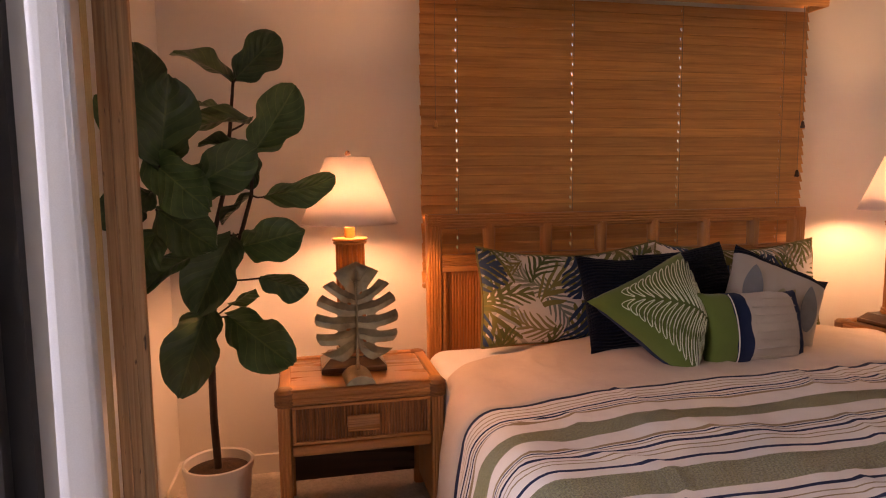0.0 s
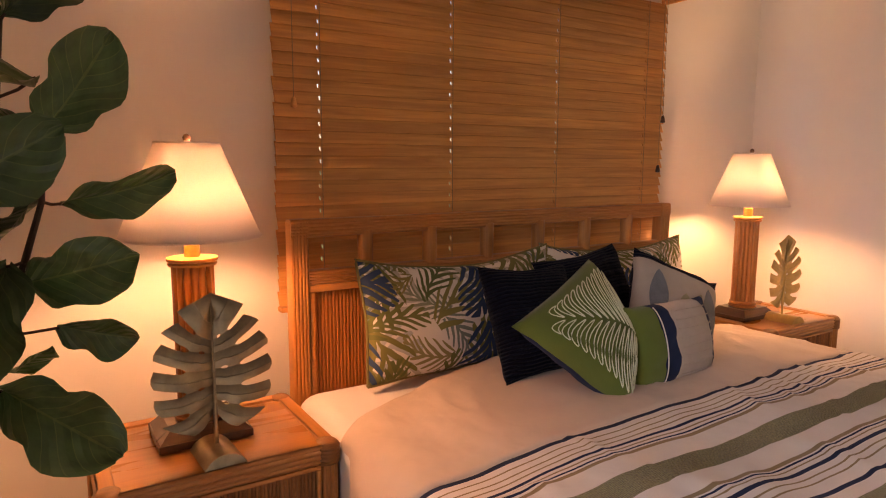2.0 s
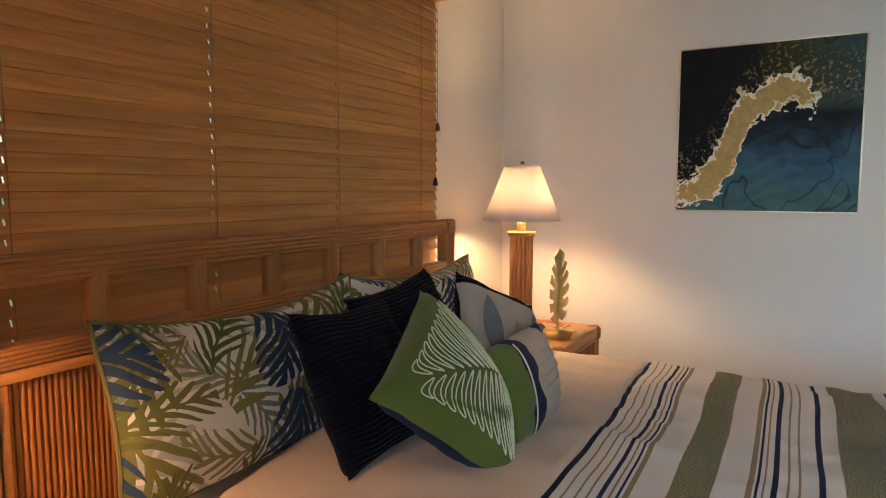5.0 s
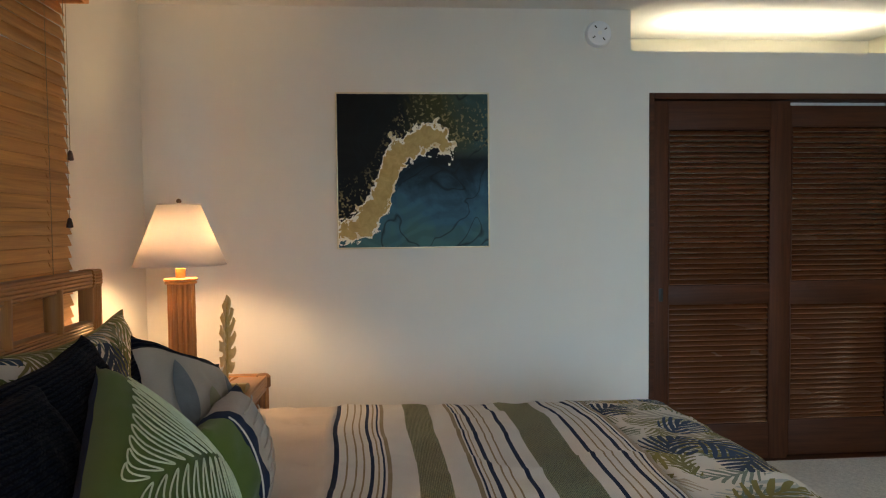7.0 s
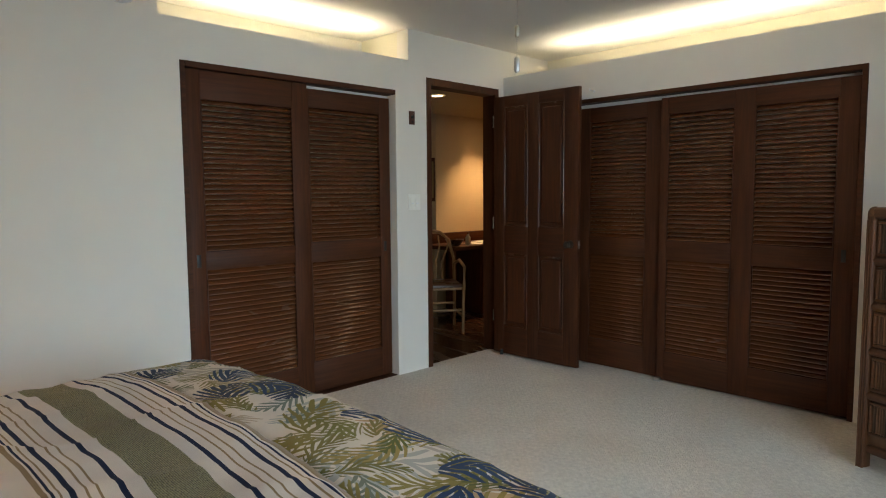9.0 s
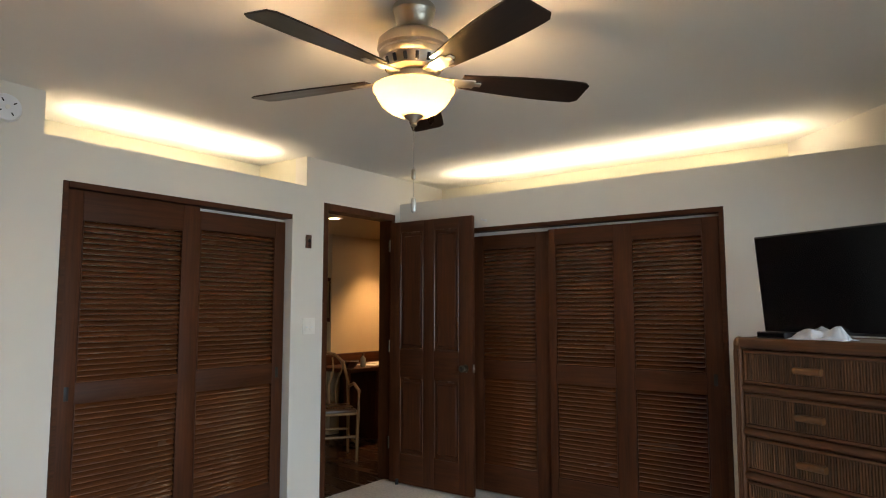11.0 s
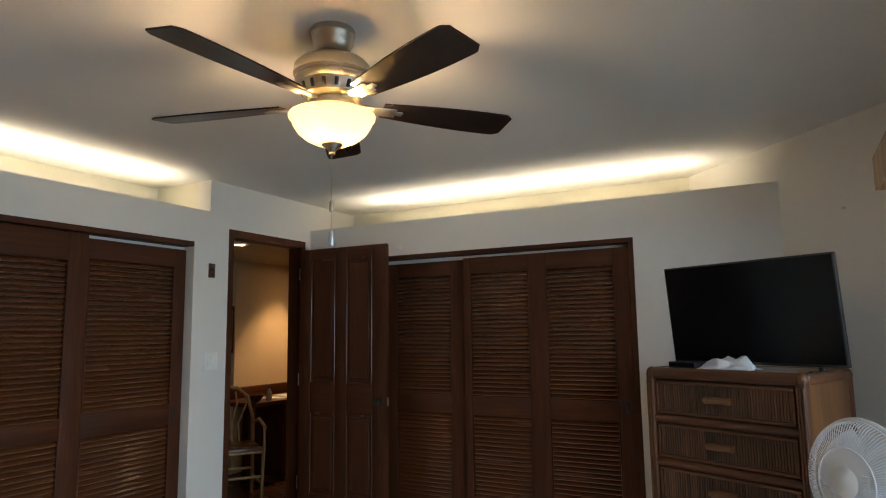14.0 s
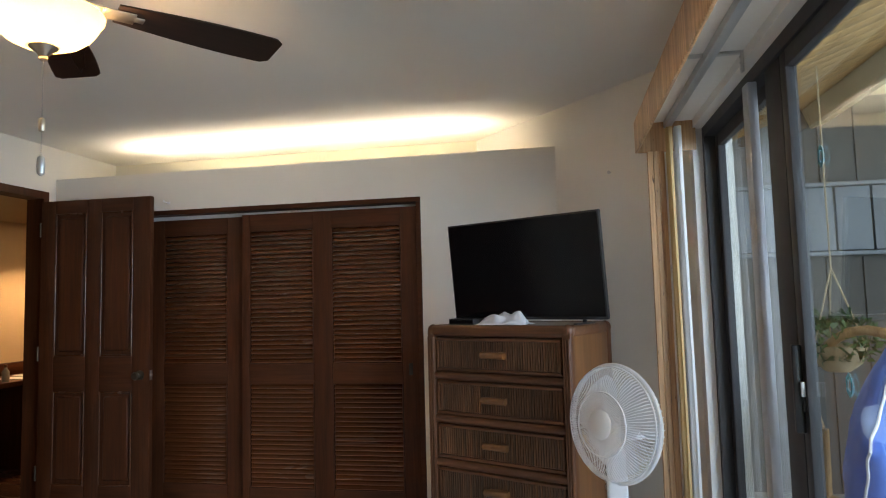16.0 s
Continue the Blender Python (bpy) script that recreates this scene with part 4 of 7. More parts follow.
def duvet():
    BX, W, R, TOP = 2.0, 0.995, 0.12, 0.622
    FOOT, R2 = 0.99, 0.16
    lines = []
    for y, w, k in STRIPES:
        lines += [(y + w / 2, k), (y - w / 2, 4)]
    lines[-1] = (lines[-1][0], 5)
    # (place along the cloth, kind of stripe from here towards the foot)
    rows = [(2.80 - i * 0.058, 0) for i in range(10)] + lines + [(1.185 - 0.04 * i, 5) for i in range(1, 35)]
    dense = []
    for (y, k), nxt in zip(rows, rows[1:] + [(rows[-1][0] - 0.04, 5)]):
        n = max(1, int((y - nxt[0]) / 0.028))
        dense += [(y + (nxt[0] - y) * i / n, k) for i in range(n)]
    nu = 130
    us = [-1.52 + 3.04 * i / nu for i in range(nu + 1)]

    def fall(a, r):
        """Out and down along a rounded edge, after a metres of cloth past its start."""
        if a <= 0:
            return 0.0, 0.0
        q = r * math.pi / 2
        if a < q:
            return r * math.sin(a / r), r * (1 - math.cos(a / r))
        return r + 0.10 * (a - q), r + 0.99 * (a - q)

    def place(u, y):
        x = BX + u
        yy = y if y > 2.205 else 2.205 - (2.205 - y) * min(0.93, max(0.78, 0.825 + 0.068 * (x - 1.6)))
        if y < 2.45:
            yy += (-0.084 + 0.072 * ((x - 1.75) / 1.3) ** 2 + 0.016 * noise.noise((u * 2.2, y * 1.4, 3.0))) * min(1, (2.45 - y) / 0.15)
        else:
            yy += 0.03 * noise.noise((u * 2.0, 0, 9.0)) - 0.36 * max(0.0, -u - 0.58) * (y - 2.45) / 0.3
        ox, dx = fall(abs(u) - W, R)
        oy, dy = fall(FOOT - yy, R2)
        px = BX + math.copysign(min(abs(u), W) + ox, u) + 0.065 * min(1.0, max(0.0, (-u - 0.55) / 0.4))
        py = max(yy, FOOT) - oy
        d = max(dx, dy) + 0.25 * min(dx, dy)
        hang = min(1.0, d / 0.25)
        k = noise.noise((px * 2.2, py * 2.2, 11.0))
        crease = 0.010 * max(0.0, 1 - abs(noise.noise((px * 2.6 + k, py * 3.4 - k, 6.0))) * 9)
        puff = 0.012 * noise.noise((px * 3.1, py * 2.7, 1.0)) + 0.006 * noise.noise((px * 9, py * 8, 5.0)) + 0.042 * (1 - min(1, u / W) ** 2 if abs(u) < W else 0) + crease * 0.8
        fold = hang * (0.020 * math.sin(py * 17 + 3 * noise.noise((py * 3, 2, 2))) if dx > dy else 0.020 * math.sin(px * 15 + 3 * noise.noise((px * 3, 7, 2))))
        z = max(TOP + puff * (1 - 0.5 * hang) - d, 0.05 + 0.012 * noise.noise((px * 6, py * 6, 0)))
        z -= 0.022 * max(0.0, (y - 2.76) / 0.04)
        if dx > dy:
            px += math.copysign(fold, u)
        else:
            py -= fold
        px += 0.012 * hang * noise.noise((px * 5, py * 5, z * 5))
        near = min(1.0, max(0.0, (py - 2.40) / 0.12))
        px = px + (max(px, 0.992) - px) * near
        return Vector((px, py, z)), (u, yy)

    d = thing("duvet", pose(0, 0, 0), "beige duvet with navy, tan and sage stripes and leaf print", "duvet")
    kinds = [M_BEIGE, M_NAVY, M_TAN, M_SAGE, M_CREAM, M_PRINTB]
    for name, allowed, label in (("head_panel", (0,), "plain beige cloth"), ("striped_panel", (1, 2, 3, 4), "cream cloth with woven stripes"), ("leaf_panel", (5,), "tropical leaf print cloth")):
        rng = [i for i, (_, k) in enumerate(dense) if k in allowed]
        bm = bmesh.new()
        uvl = bm.loops.layers.uv.new("UVMap")
        grid = []
        for i in range(rng[0], min(rng[-1] + 2, len(dense))):
            row = []
            for u in us:
                p, uv = place(u, dense[i][0])
                row.append((bm.verts.new(p), uv))
            grid.append(row)
        for r in range(len(grid) - 1):
            for c in range(nu):
                q = (grid[r][c], grid[r][c + 1], grid[r + 1][c + 1], grid[r + 1][c])
                f = bm.faces.new([v for v, _ in q][::-1])
                f.material_index = dense[rng[0] + r][1]
                for lp, (_, uv) in zip(f.loops, q[::-1]):
                    lp[uvl].uv = uv
        ob = part(name, bm, kinds, d, label, 80)
        so = ob.modifiers.new("thickness", "SOLIDIFY")
        so.thickness, so.offset = 0.020, -1


duvet()


# ---- pillows ----
def cushion(name, w, h, t, m, material, label, edge=None, seed=0, faces=None, pinch=0.10, sag=0.0, warp=None):
    """A stuffed cushion in the local xz plane, its front towards -y. faces(u, v) picks the front's material."""
    bm = bmesh.new()
    uvl = bm.loops.layers.uv.new("UVMap")
    n = 30
    mats = material if isinstance(material, list) else [material]

    def point(i, j, side):
        u, v = -1 + 2 * i / n, -1 + 2 * j / n
        e = max(0.0, (1 - u * u) * (1 - v * v))
        th = t / 2 * e ** 0.42
        cx = 1 - pinch * (1 - abs(v) ** 1.6) * abs(u) ** 3
        cz = 1 - pinch * (1 - abs(u) ** 1.6) * abs(v) ** 3
        wr = (0.010 * noise.noise((u * 2.4 + seed, v * 2.4, side)) + 0.006 * noise.noise((u * 7 + seed, v * 7, side * 3))) * (0.25 + e)
        wr += 0.006 * math.sin(10 * (abs(u) + abs(v)) + seed) * max(0, abs(u) + abs(v) - 1.1)
        px, pz = u * w / 2 * cx, v * h / 2 * cz - sag * (1 - u * u) * (v > 0) * v + 0.008 * noise.noise((u * 2, seed, v * 2))
        spot = warp(px / (w / 2), pz / (h / 2), side * (th + wr)) if warp else Vector((px, -side * (th + wr), pz))
        return spot, (u * w / 2 + seed * 0.37, v * h / 2 + seed * 0.21), u, v

    rows = {}
    for side in (1, -1):
        for j in range(n + 1):
            for i in range(n + 1):
                rim = i in (0, n) or j in (0, n)
                if rim and side == -1:
                    rows[side, i, j] = rows[1, i, j]
                    continue
                p, uv, u, v = point(i, j, side)
                rows[side, i, j] = (bm.verts.new(p), uv, u, v)
    for side in (1, -1):
        for j in range(n):
            for i in range(n):
                q = [rows[side, i, j], rows[side, i + 1, j], rows[side, i + 1, j + 1], rows[side, i, j + 1]]
                if side == -1:
                    q.reverse()
                f = bm.faces.new([a[0] for a in q])
                f.smooth = True
                uc, vc = sum(a[2] for a in q) / 4, sum(a[3] for a in q) / 4
                f.material_index = faces(uc, vc, side) if faces else 0
                for lp, a in zip(f.loops, q):
                    lp[uvl].uv = a[1]
    ob = solid(name, bm, mats, label, "cushion" if name != "pillow_sham" else "pillow", smooth=80, m=m)
    if edge is not None:
        bm = bmesh.new()
        ring = [point(i, 0, 1)[0] for i in range(n)] + [point(n, j, 1)[0] for j in range(n)] + [point(i, n, 1)[0] for i in range(n, 0, -1)] + [point(0, j, 1)[0] for j in range(n, 0, -1)]
        sweep(bm, ring + ring[:1], 0.005, 6)
        part("piping", bm, edge, ob)
    return ob


def stand(x, y, z, yaw, lean, spin=0.0):
    """The pose of a cushion whose middle is at x, y, z, leaning back, turned about the upright and spun in its own plane."""
    return pose(x, y, z, 0, 0, yaw) @ pose(0, 0, 0, -lean) @ pose(0, 0, 0, 0, spin)


def span(c, ex, ez):
    """The pose of a cushion with its middle at c and its width and height along ex and ez."""
    x = Vector(ex).normalized()
    y = Vector(ez).cross(x).normalized()
    z = x.cross(y)
    return Matrix.Translation(c) @ Matrix((x, y, z)).transposed().to_4x4()


cushion("pillow_sham", 0.84, 0.425, 0.16, stand(1.612, 2.870, 0.835, 0, 12), [M_PRINT, M_OLIVE], "pillow in a tropical leaf print against the headboard", M_OLIVE, 1, lambda u, v, s: 0 if s > 0 else 1, 0.05, 0.045)
cushion("pillow_sham", 0.86, 0.425, 0.16, stand(2.440, 2.885, 0.830, 0, 12, 1), [M_PRINT, M_OLIVE], "pillow in a tropical leaf print with a flattened top edge", M_OLIVE, 5, lambda u, v, s: 0 if s > 0 else 1, 0.05, 0.045)
cushion("plush_cushion", 0.40, 0.41, 0.16, stand(1.758, 2.640, 0.820, 3, 27, 3), M_NAVYPILE, "square navy ribbed plush cushion leaning on the pillows", None, 2)
cushion("plush_cushion", 0.42, 0.42, 0.15, stand(2.075, 2.690, 0.835, -4, 24, -7), M_NAVYPILE, "square navy ribbed plush cushion tucked behind others", None, 3)


def embroidered():
    """Green cushion with a white-thread palm frond, standing on one corner."""
    left, top, right, low = Vector((1.480, 2.425, 0.885)), Vector((1.965, 2.600, 1.030)), Vector((1.905, 2.325, 0.785)), Vector((1.805, 2.255, 0.600))
    mid = (left + top + right + low) / 4
    out = (top - low).cross(left - right).normalized()

    def warp(u, v, depth):
        """From the cushion's square to its slumped outline between four corners, depth towards the room."""
        p = left * (1 + u) * (1 + v) / 4 + top * (1 + u) * (1 - v) / 4 + low * (1 - u) * (1 + v) / 4 + right * (1 - u) * (1 - v) / 4
        return p - mid + out * depth

    c = cushion("embroidered_cushion", 0.43, 0.43, 0.17, Matrix.Translation(mid), [M_GREEN, M_NAVY], "green cushion embroidered with a white palm frond, standing on its corner", None, 4, lambda u, v, s: 0 if s > 0 else 1, 0.05, 0.0, warp)

    def surf(x, z):
        u, v = x / 0.215, z / 0.215
        e = max(0.0, (1 - u * u) * (1 - v * v))
        return warp(u, v, 0.085 * e ** 0.42 + 0.0105 * (0.25 + e) * 0.6 + 0.0015)

    def trace(pts):
        part("stitched_loop", sweep(bmesh.new(), [surf(x, z) for x, z in pts], 0.0018, 5), M_THREAD, c)

    # the midrib runs from corner to corner of the cushion, each leaflet is a closed loop beside it
    d, p = Vector((0.707, 0.707)), Vector((-0.707, 0.707))
    for s in (-1, 1):
        for k in range(13):
            base = d * (0.170 - k * 0.0325)
            way = (p * s * 0.90 + d * 0.44).normalized()
            side = Vector((-way.y, way.x))
            ln = 0.29 * math.sin(0.60 + 1.75 * k / 12)
            while max(abs(c) for c in base + way * (ln + 0.01) + d * 0.03) > 0.200 and ln > 0.03:
                ln *= 0.95
            loop = []
            for q in range(19):
                th = 2 * math.pi * q / 18
                along = ln * (0.5 - 0.5 * math.cos(th)) + 0.006
                off = 0.0088 * math.sin(th) * (0.55 + 0.75 * along / ln)
                bend = d * (0.030 * math.sin(math.pi * along / (ln + 0.01)) - 0.012)
                pt = base + way * along + side * off + bend
                loop.append((pt.x, pt.y))
            trace(loop)


embroidered()


def leaf_patch(bm, cx, cz, ln, wd, turn, w, h, t, lift):
    n = 14
    uvl = bm.loops.layers.uv.verify()
    rows = []
    for i in range(n + 1):
        s = i / n
        half = wd * math.sin(math.pi * min(1, s * 0.97 + 0.03)) ** 0.7 * (1 - 0.25 * s)
        row = []
        for j in range(-3, 4):
            x, z = half * j / 3, (s - 0.5) * ln
            c, q = math.cos(turn), math.sin(turn)
            gx, gz = cx + x * c - z * q, cz + x * q + z * c
            u, v = gx / (w / 2), gz / (h / 2)
            e = max(0.0, (1 - u * u) * (1 - v * v))
            row.append((bm.verts.new((gx, -(t / 2 * e ** 0.42 + lift), gz)), (x * 3, z * 3)))
        rows.append(row)
    for a, b in zip(rows, rows[1:]):
        for j in range(6):
            q = (a[j], a[j + 1], b[j + 1], b[j])
            f = bm.faces.new([v for v, _ in q])
            for lp, (_, uv) in zip(f.loops, q):
                lp[uvl].uv = uv


def linen_cushion():
    W, H, T = 0.40, 0.40, 0.14
    c = cushion("linen_cushion", W, H, T, span((2.325, 2.520, 0.805), (0.866, -0.314, -0.388), (0.36, 0.37, 0.86)), [M_GREY, M_NAVYPILE], "oatmeal linen cushion with grey leaves and a navy top border", None, 6,
                lambda u, v, s: 1 if (v > 0.80 or s < 0) else 0, 0.07)
    for x, mt in ((-0.115, M_GREYLEAF), (0.0, M_SAGELEAF), (0.115, M_GREYLEAF)):
        bm = bmesh.new()
        leaf_patch(bm, x, 0.02 if mt is M_GREYLEAF else -0.01, 0.20 if mt is M_GREYLEAF else 0.13, 0.042, 0.05, W, H, T, 0.0125)
        part("applique_leaf", bm, mt, c)
    bm = bmesh.new()
    box(bm, W / 2 - 0.05, W / 2 - 0.012, -0.03, -0.005, -H / 2 + 0.005, -H / 2 + 0.03, 0.004)
    part("tab", bm, M_NAVY, c, "navy cloth tab")


linen_cushion()


def lumbar():
    W, H, T = 0.46, 0.275, 0.155
    c = cushion("lumbar_cushion", W, H, T, stand(2.105, 2.350, 0.765, 6, 14, 2), [M_GREEN, M_NAVY, M_BEIGEPLEAT, M_OLIVE], "oblong cushion with green, navy and pleated oatmeal bands", None, 7,
                lambda u, v, s: 0 if u < -0.52 else 1 if u < -0.24 else 2 if u < 0.74 else 1 if u < 0.93 else 3, 0.05)
    for k in range(8):
        z = -0.105 + k * 0.030
        bm = bmesh.new()
        pts = []
        for q in range(13):
            x = -0.05 + q * 0.0175
            u, v = x / (W / 2), z / (H / 2)
            e = max(0.0, (1 - u * u) * (1 - v * v))
            pts.append((x, -(T / 2 * e ** 0.42 + 0.0065), z))
        sweep(bm, pts, 0.0022, 5)
        part("pleat", bm, M_BEIGEPLEAT, c)
    bm = bmesh.new()
    sweep(bm, [(-0.122, -(T / 2 * max(0.0, (1 - 0.28) * (1 - (z / 0.1375) ** 2)) ** 0.42 + 0.006), z) for z in [(-0.125 + 0.0125 * i) for i in range(21)]], 0.0022, 5)
    part("cord", bm, M_CREAM, c, "cream cord")


lumbar()


# ---- nightstands ----
def nightstand(m, label):
    W, D, H = 0.60, 0.46, 0.592
    s = thing("nightstand", m, label, "nightstand", "nightstands")
    x0, x1 = -W / 2, W / 2
    part("top_panel", boxes((x0 + 0.035, x1 - 0.035, -D / 2 + 0.035, D / 2 - 0.035, H - 0.03, H - 0.006)), M_TOP, s, "orange-brown veneered top")
    for y in (-D / 2 + 0.022, D / 2 - 0.022):
        part("top_rail", ridged_rail((x0 + 0.03, y, H - 0.029), (x1 - 0.03, y, H - 0.029), 0.046, 0.058, 4), M_RATTAN_X, s)
    for x in (x0 + 0.022, x1 - 0.022):
        part("top_rail", ridged_rail((x, -D / 2 + 0.03, H - 0.029), (x, D / 2 - 0.03, H - 0.029), 0.046, 0.058, 4), M_RATTAN_Y, s)
        part("side_panel", boxes((x - 0.006, x + 0.006, -D / 2 + 0.04, D / 2 - 0.04, 0.06, H - 0.058)), M_RATTAN_V, s)
        for y in (-D / 2 + 0.024, D / 2 - 0.024):
            part("leg", ridged_rail((x, y, 0), (x, y, H - 0.03), 0.046, 0.046, 4), M_RATTAN_V, s)
            rings = []
            for k in range(26):
                q = k / 25
                r = 0.036 * (1 - 0.35 * max(0, q - 0.8) / 0.2) + 0.0022 * abs(math.sin(q * 6 * math.pi))
                rings.append((r, H - 0.060 + 0.063 * q))
            cb = lathe(rings, 16)
            part("corner_binding", join(bmesh.new(), cb, pose(x * 0.985, y * 0.985, 0)), M_BINDING, s, "wound cane corner")
    part("front_rail", boxes((x0 + 0.046, x1 - 0.046, -D / 2 + 0.002, -D / 2 + 0.045, 0.345, 0.385, 0.012, 3)), M_RATTAN_X, s)
    part("back_panel", boxes((x0 + 0.03, x1 - 0.03, D / 2 - 0.03, D / 2 - 0.02, 0.06, H - 0.06)), M_DARKBASE, s, "dark brown back board")
    dr = part("drawer", boxes((x0 + 0.05, x1 - 0.05, -D / 2 + 0.018, D / 2 - 0.06, 0.388, 0.532)), M_RATTAN_X, s)
    part("drawer_frame", boxes((x0 + 0.05, x1 - 0.05, -D / 2 + 0.004, -D / 2 + 0.018, 0.520, 0.532, 0.003), (x0 + 0.05, x1 - 0.05, -D / 2 + 0.004, -D / 2 + 0.018, 0.388, 0.400, 0.003),
                               (x0 + 0.05, x0 + 0.062, -D / 2 + 0.004, -D / 2 + 0.018, 0.400, 0.520, 0.003), (x1 - 0.062, x1 - 0.05, -D / 2 + 0.004, -D / 2 + 0.018, 0.400, 0.520, 0.003)), M_RATTAN_X, dr)
    me = finish("reed", rod(bmesh.new(), (0, 0, 0.400), (0, 0, 0.520), 0.0058, seg=8), M_REEDDARK, 40)
    n = 42
    for k in range(n):
        piece("reed", me, dr, pose(x0 + 0.068 + k * (W - 0.136) / (n - 1), -D / 2 + 0.016, 0))
    bm = bmesh.new()
    for k in range(6):
        rod(bm, (-0.058, -D / 2 - 0.012, 0.4375 + k * 0.009), (0.058, -D / 2 - 0.012, 0.4375 + k * 0.009), 0.0075 if k % 2 else 0.0085, seg=10)
    box(bm, -0.045, 0.045, -D / 2 - 0.010, -D / 2 + 0.016, 0.447, 0.474)
    part("handle", bm, M_TOP, dr, "pale bound-cane pull")
    return s


nightstand(pose(0.675, 2.785, 0), "honey rattan nightstand with a reeded drawer, open below")
nightstand(pose(3.455, 2.830, 0), "honey rattan nightstand in the corner with a reeded drawer")


# ---- table lamps ----
def table_lamp(m, label, jointed):
    l = thing("table_lamp", m, label, "table lamp", "table lamps")
    bm = bmesh.new()
    box(bm, -0.125, 0.125, -0.10, 0.10, 0, 0.022, 0.003)
    tmp = bmesh.new()
    bmesh.ops.create_cone(tmp, cap_ends=True, segments=4, radius1=0.165, radius2=0.125, depth=0.03)
    join(bm, tmp, Matrix.Translation((0, 0, 0.037)) @ Matrix.Diagonal((1.04, 0.82, 1, 1)) @ pose(0, 0, 0, 0, 0, 45))
    part("base", bm, M_DARKBASE, l, "dark stepped wooden base", 25)
    part("collar", lathe([(0.062, 0.052), (0.066, 0.056), (0.066, 0.064), (0.058, 0.068), (0.063, 0.072), (0.063, 0.080), (0.056, 0.084)], 28), M_RATTAN_X, l)
    n = 15
    for k in range(n):
        a = 2 * math.pi * k / n
        bm = bmesh.new()
        r = 0.0110
        if jointed:
            z = 0.08
            while z < 0.485:
                z2 = min(0.49, z + random.uniform(0.09, 0.2))
                rod(bm, (0, 0, z), (0, 0, z2 - 0.003), r * 1.02, r * 0.94, 10)
                rod(bm, (0, 0, z2 - 0.003), (0, 0, z2), r * 0.8, r * 0.8, 10)
                z = z2
        else:
            rod(bm, (0, 0, 0.08), (0, 0, 0.49), r, seg=10)
        ob = part("cane", bm, M_REED if not jointed else M_RATTAN_V, l)
        ob.matrix_basis = pose(0.046 * math.cos(a), 0.046 * math.sin(a), 0)
    part("cap", lathe([(0.050, 0.488), (0.064, 0.490), (0.066, 0.496), (0.060, 0.501), (0.068, 0.504), (0.068, 0.512), (0.020, 0.514)], 28), M_RATTAN_X, l)
    part("neck", lathe([(0.021, 0.512), (0.021, 0.553), (0.016, 0.556)], 18), M_TOP, l)
    part("socket", lathe([(0.014, 0.55), (0.016, 0.57), (0.016, 0.61), (0.010, 0.62)], 16), M_BRASS, l)
    sh = lathe([(0.186, 0.570), (0.0845, 0.826)], 48, False)
    ob = part("shade", sh, M_SHADE, l, "cream linen empire shade, lit")
    so = ob.modifiers.new("thickness", "SOLIDIFY")
    so.thickness = 0.0015
    for r, z in ((0.1865, 0.570), (0.085, 0.826)):
        bm = bmesh.new()
        sweep(bm, [(r * math.cos(2 * math.pi * i / 48), r * math.sin(2 * math.pi * i / 48), z) for i in range(49)], 0.0028, 6)
        part("shade_rim", bm, M_SHADE, l)
    bm = bmesh.new()
    for a in range(3):
        rod(bm, (0, 0, 0.826), (0.084 * math.cos(a * 2.094), 0.084 * math.sin(a * 2.094), 0.824), 0.0016, seg=6)
    rod(bm, (0, 0, 0.60), (0, 0, 0.835), 0.002, seg=6)
    part("spider", bm, M_BRASS, l)
    part("finial", join(bmesh.new(), lathe([(0.004, 0.828), (0.009, 0.832), (0.011, 0.840), (0.007, 0.848), (0.001, 0.851)], 14), pose(0, 0, 0)), M_DARKBASE, l)


table_lamp(pose(0.661, 2.822, 0.592), "lit table lamp of bundled reddish cane with a cream shade", False)
table_lamp(pose(3.334, 2.876, 0.592), "lit table lamp of jointed bamboo with a cream shade", True)


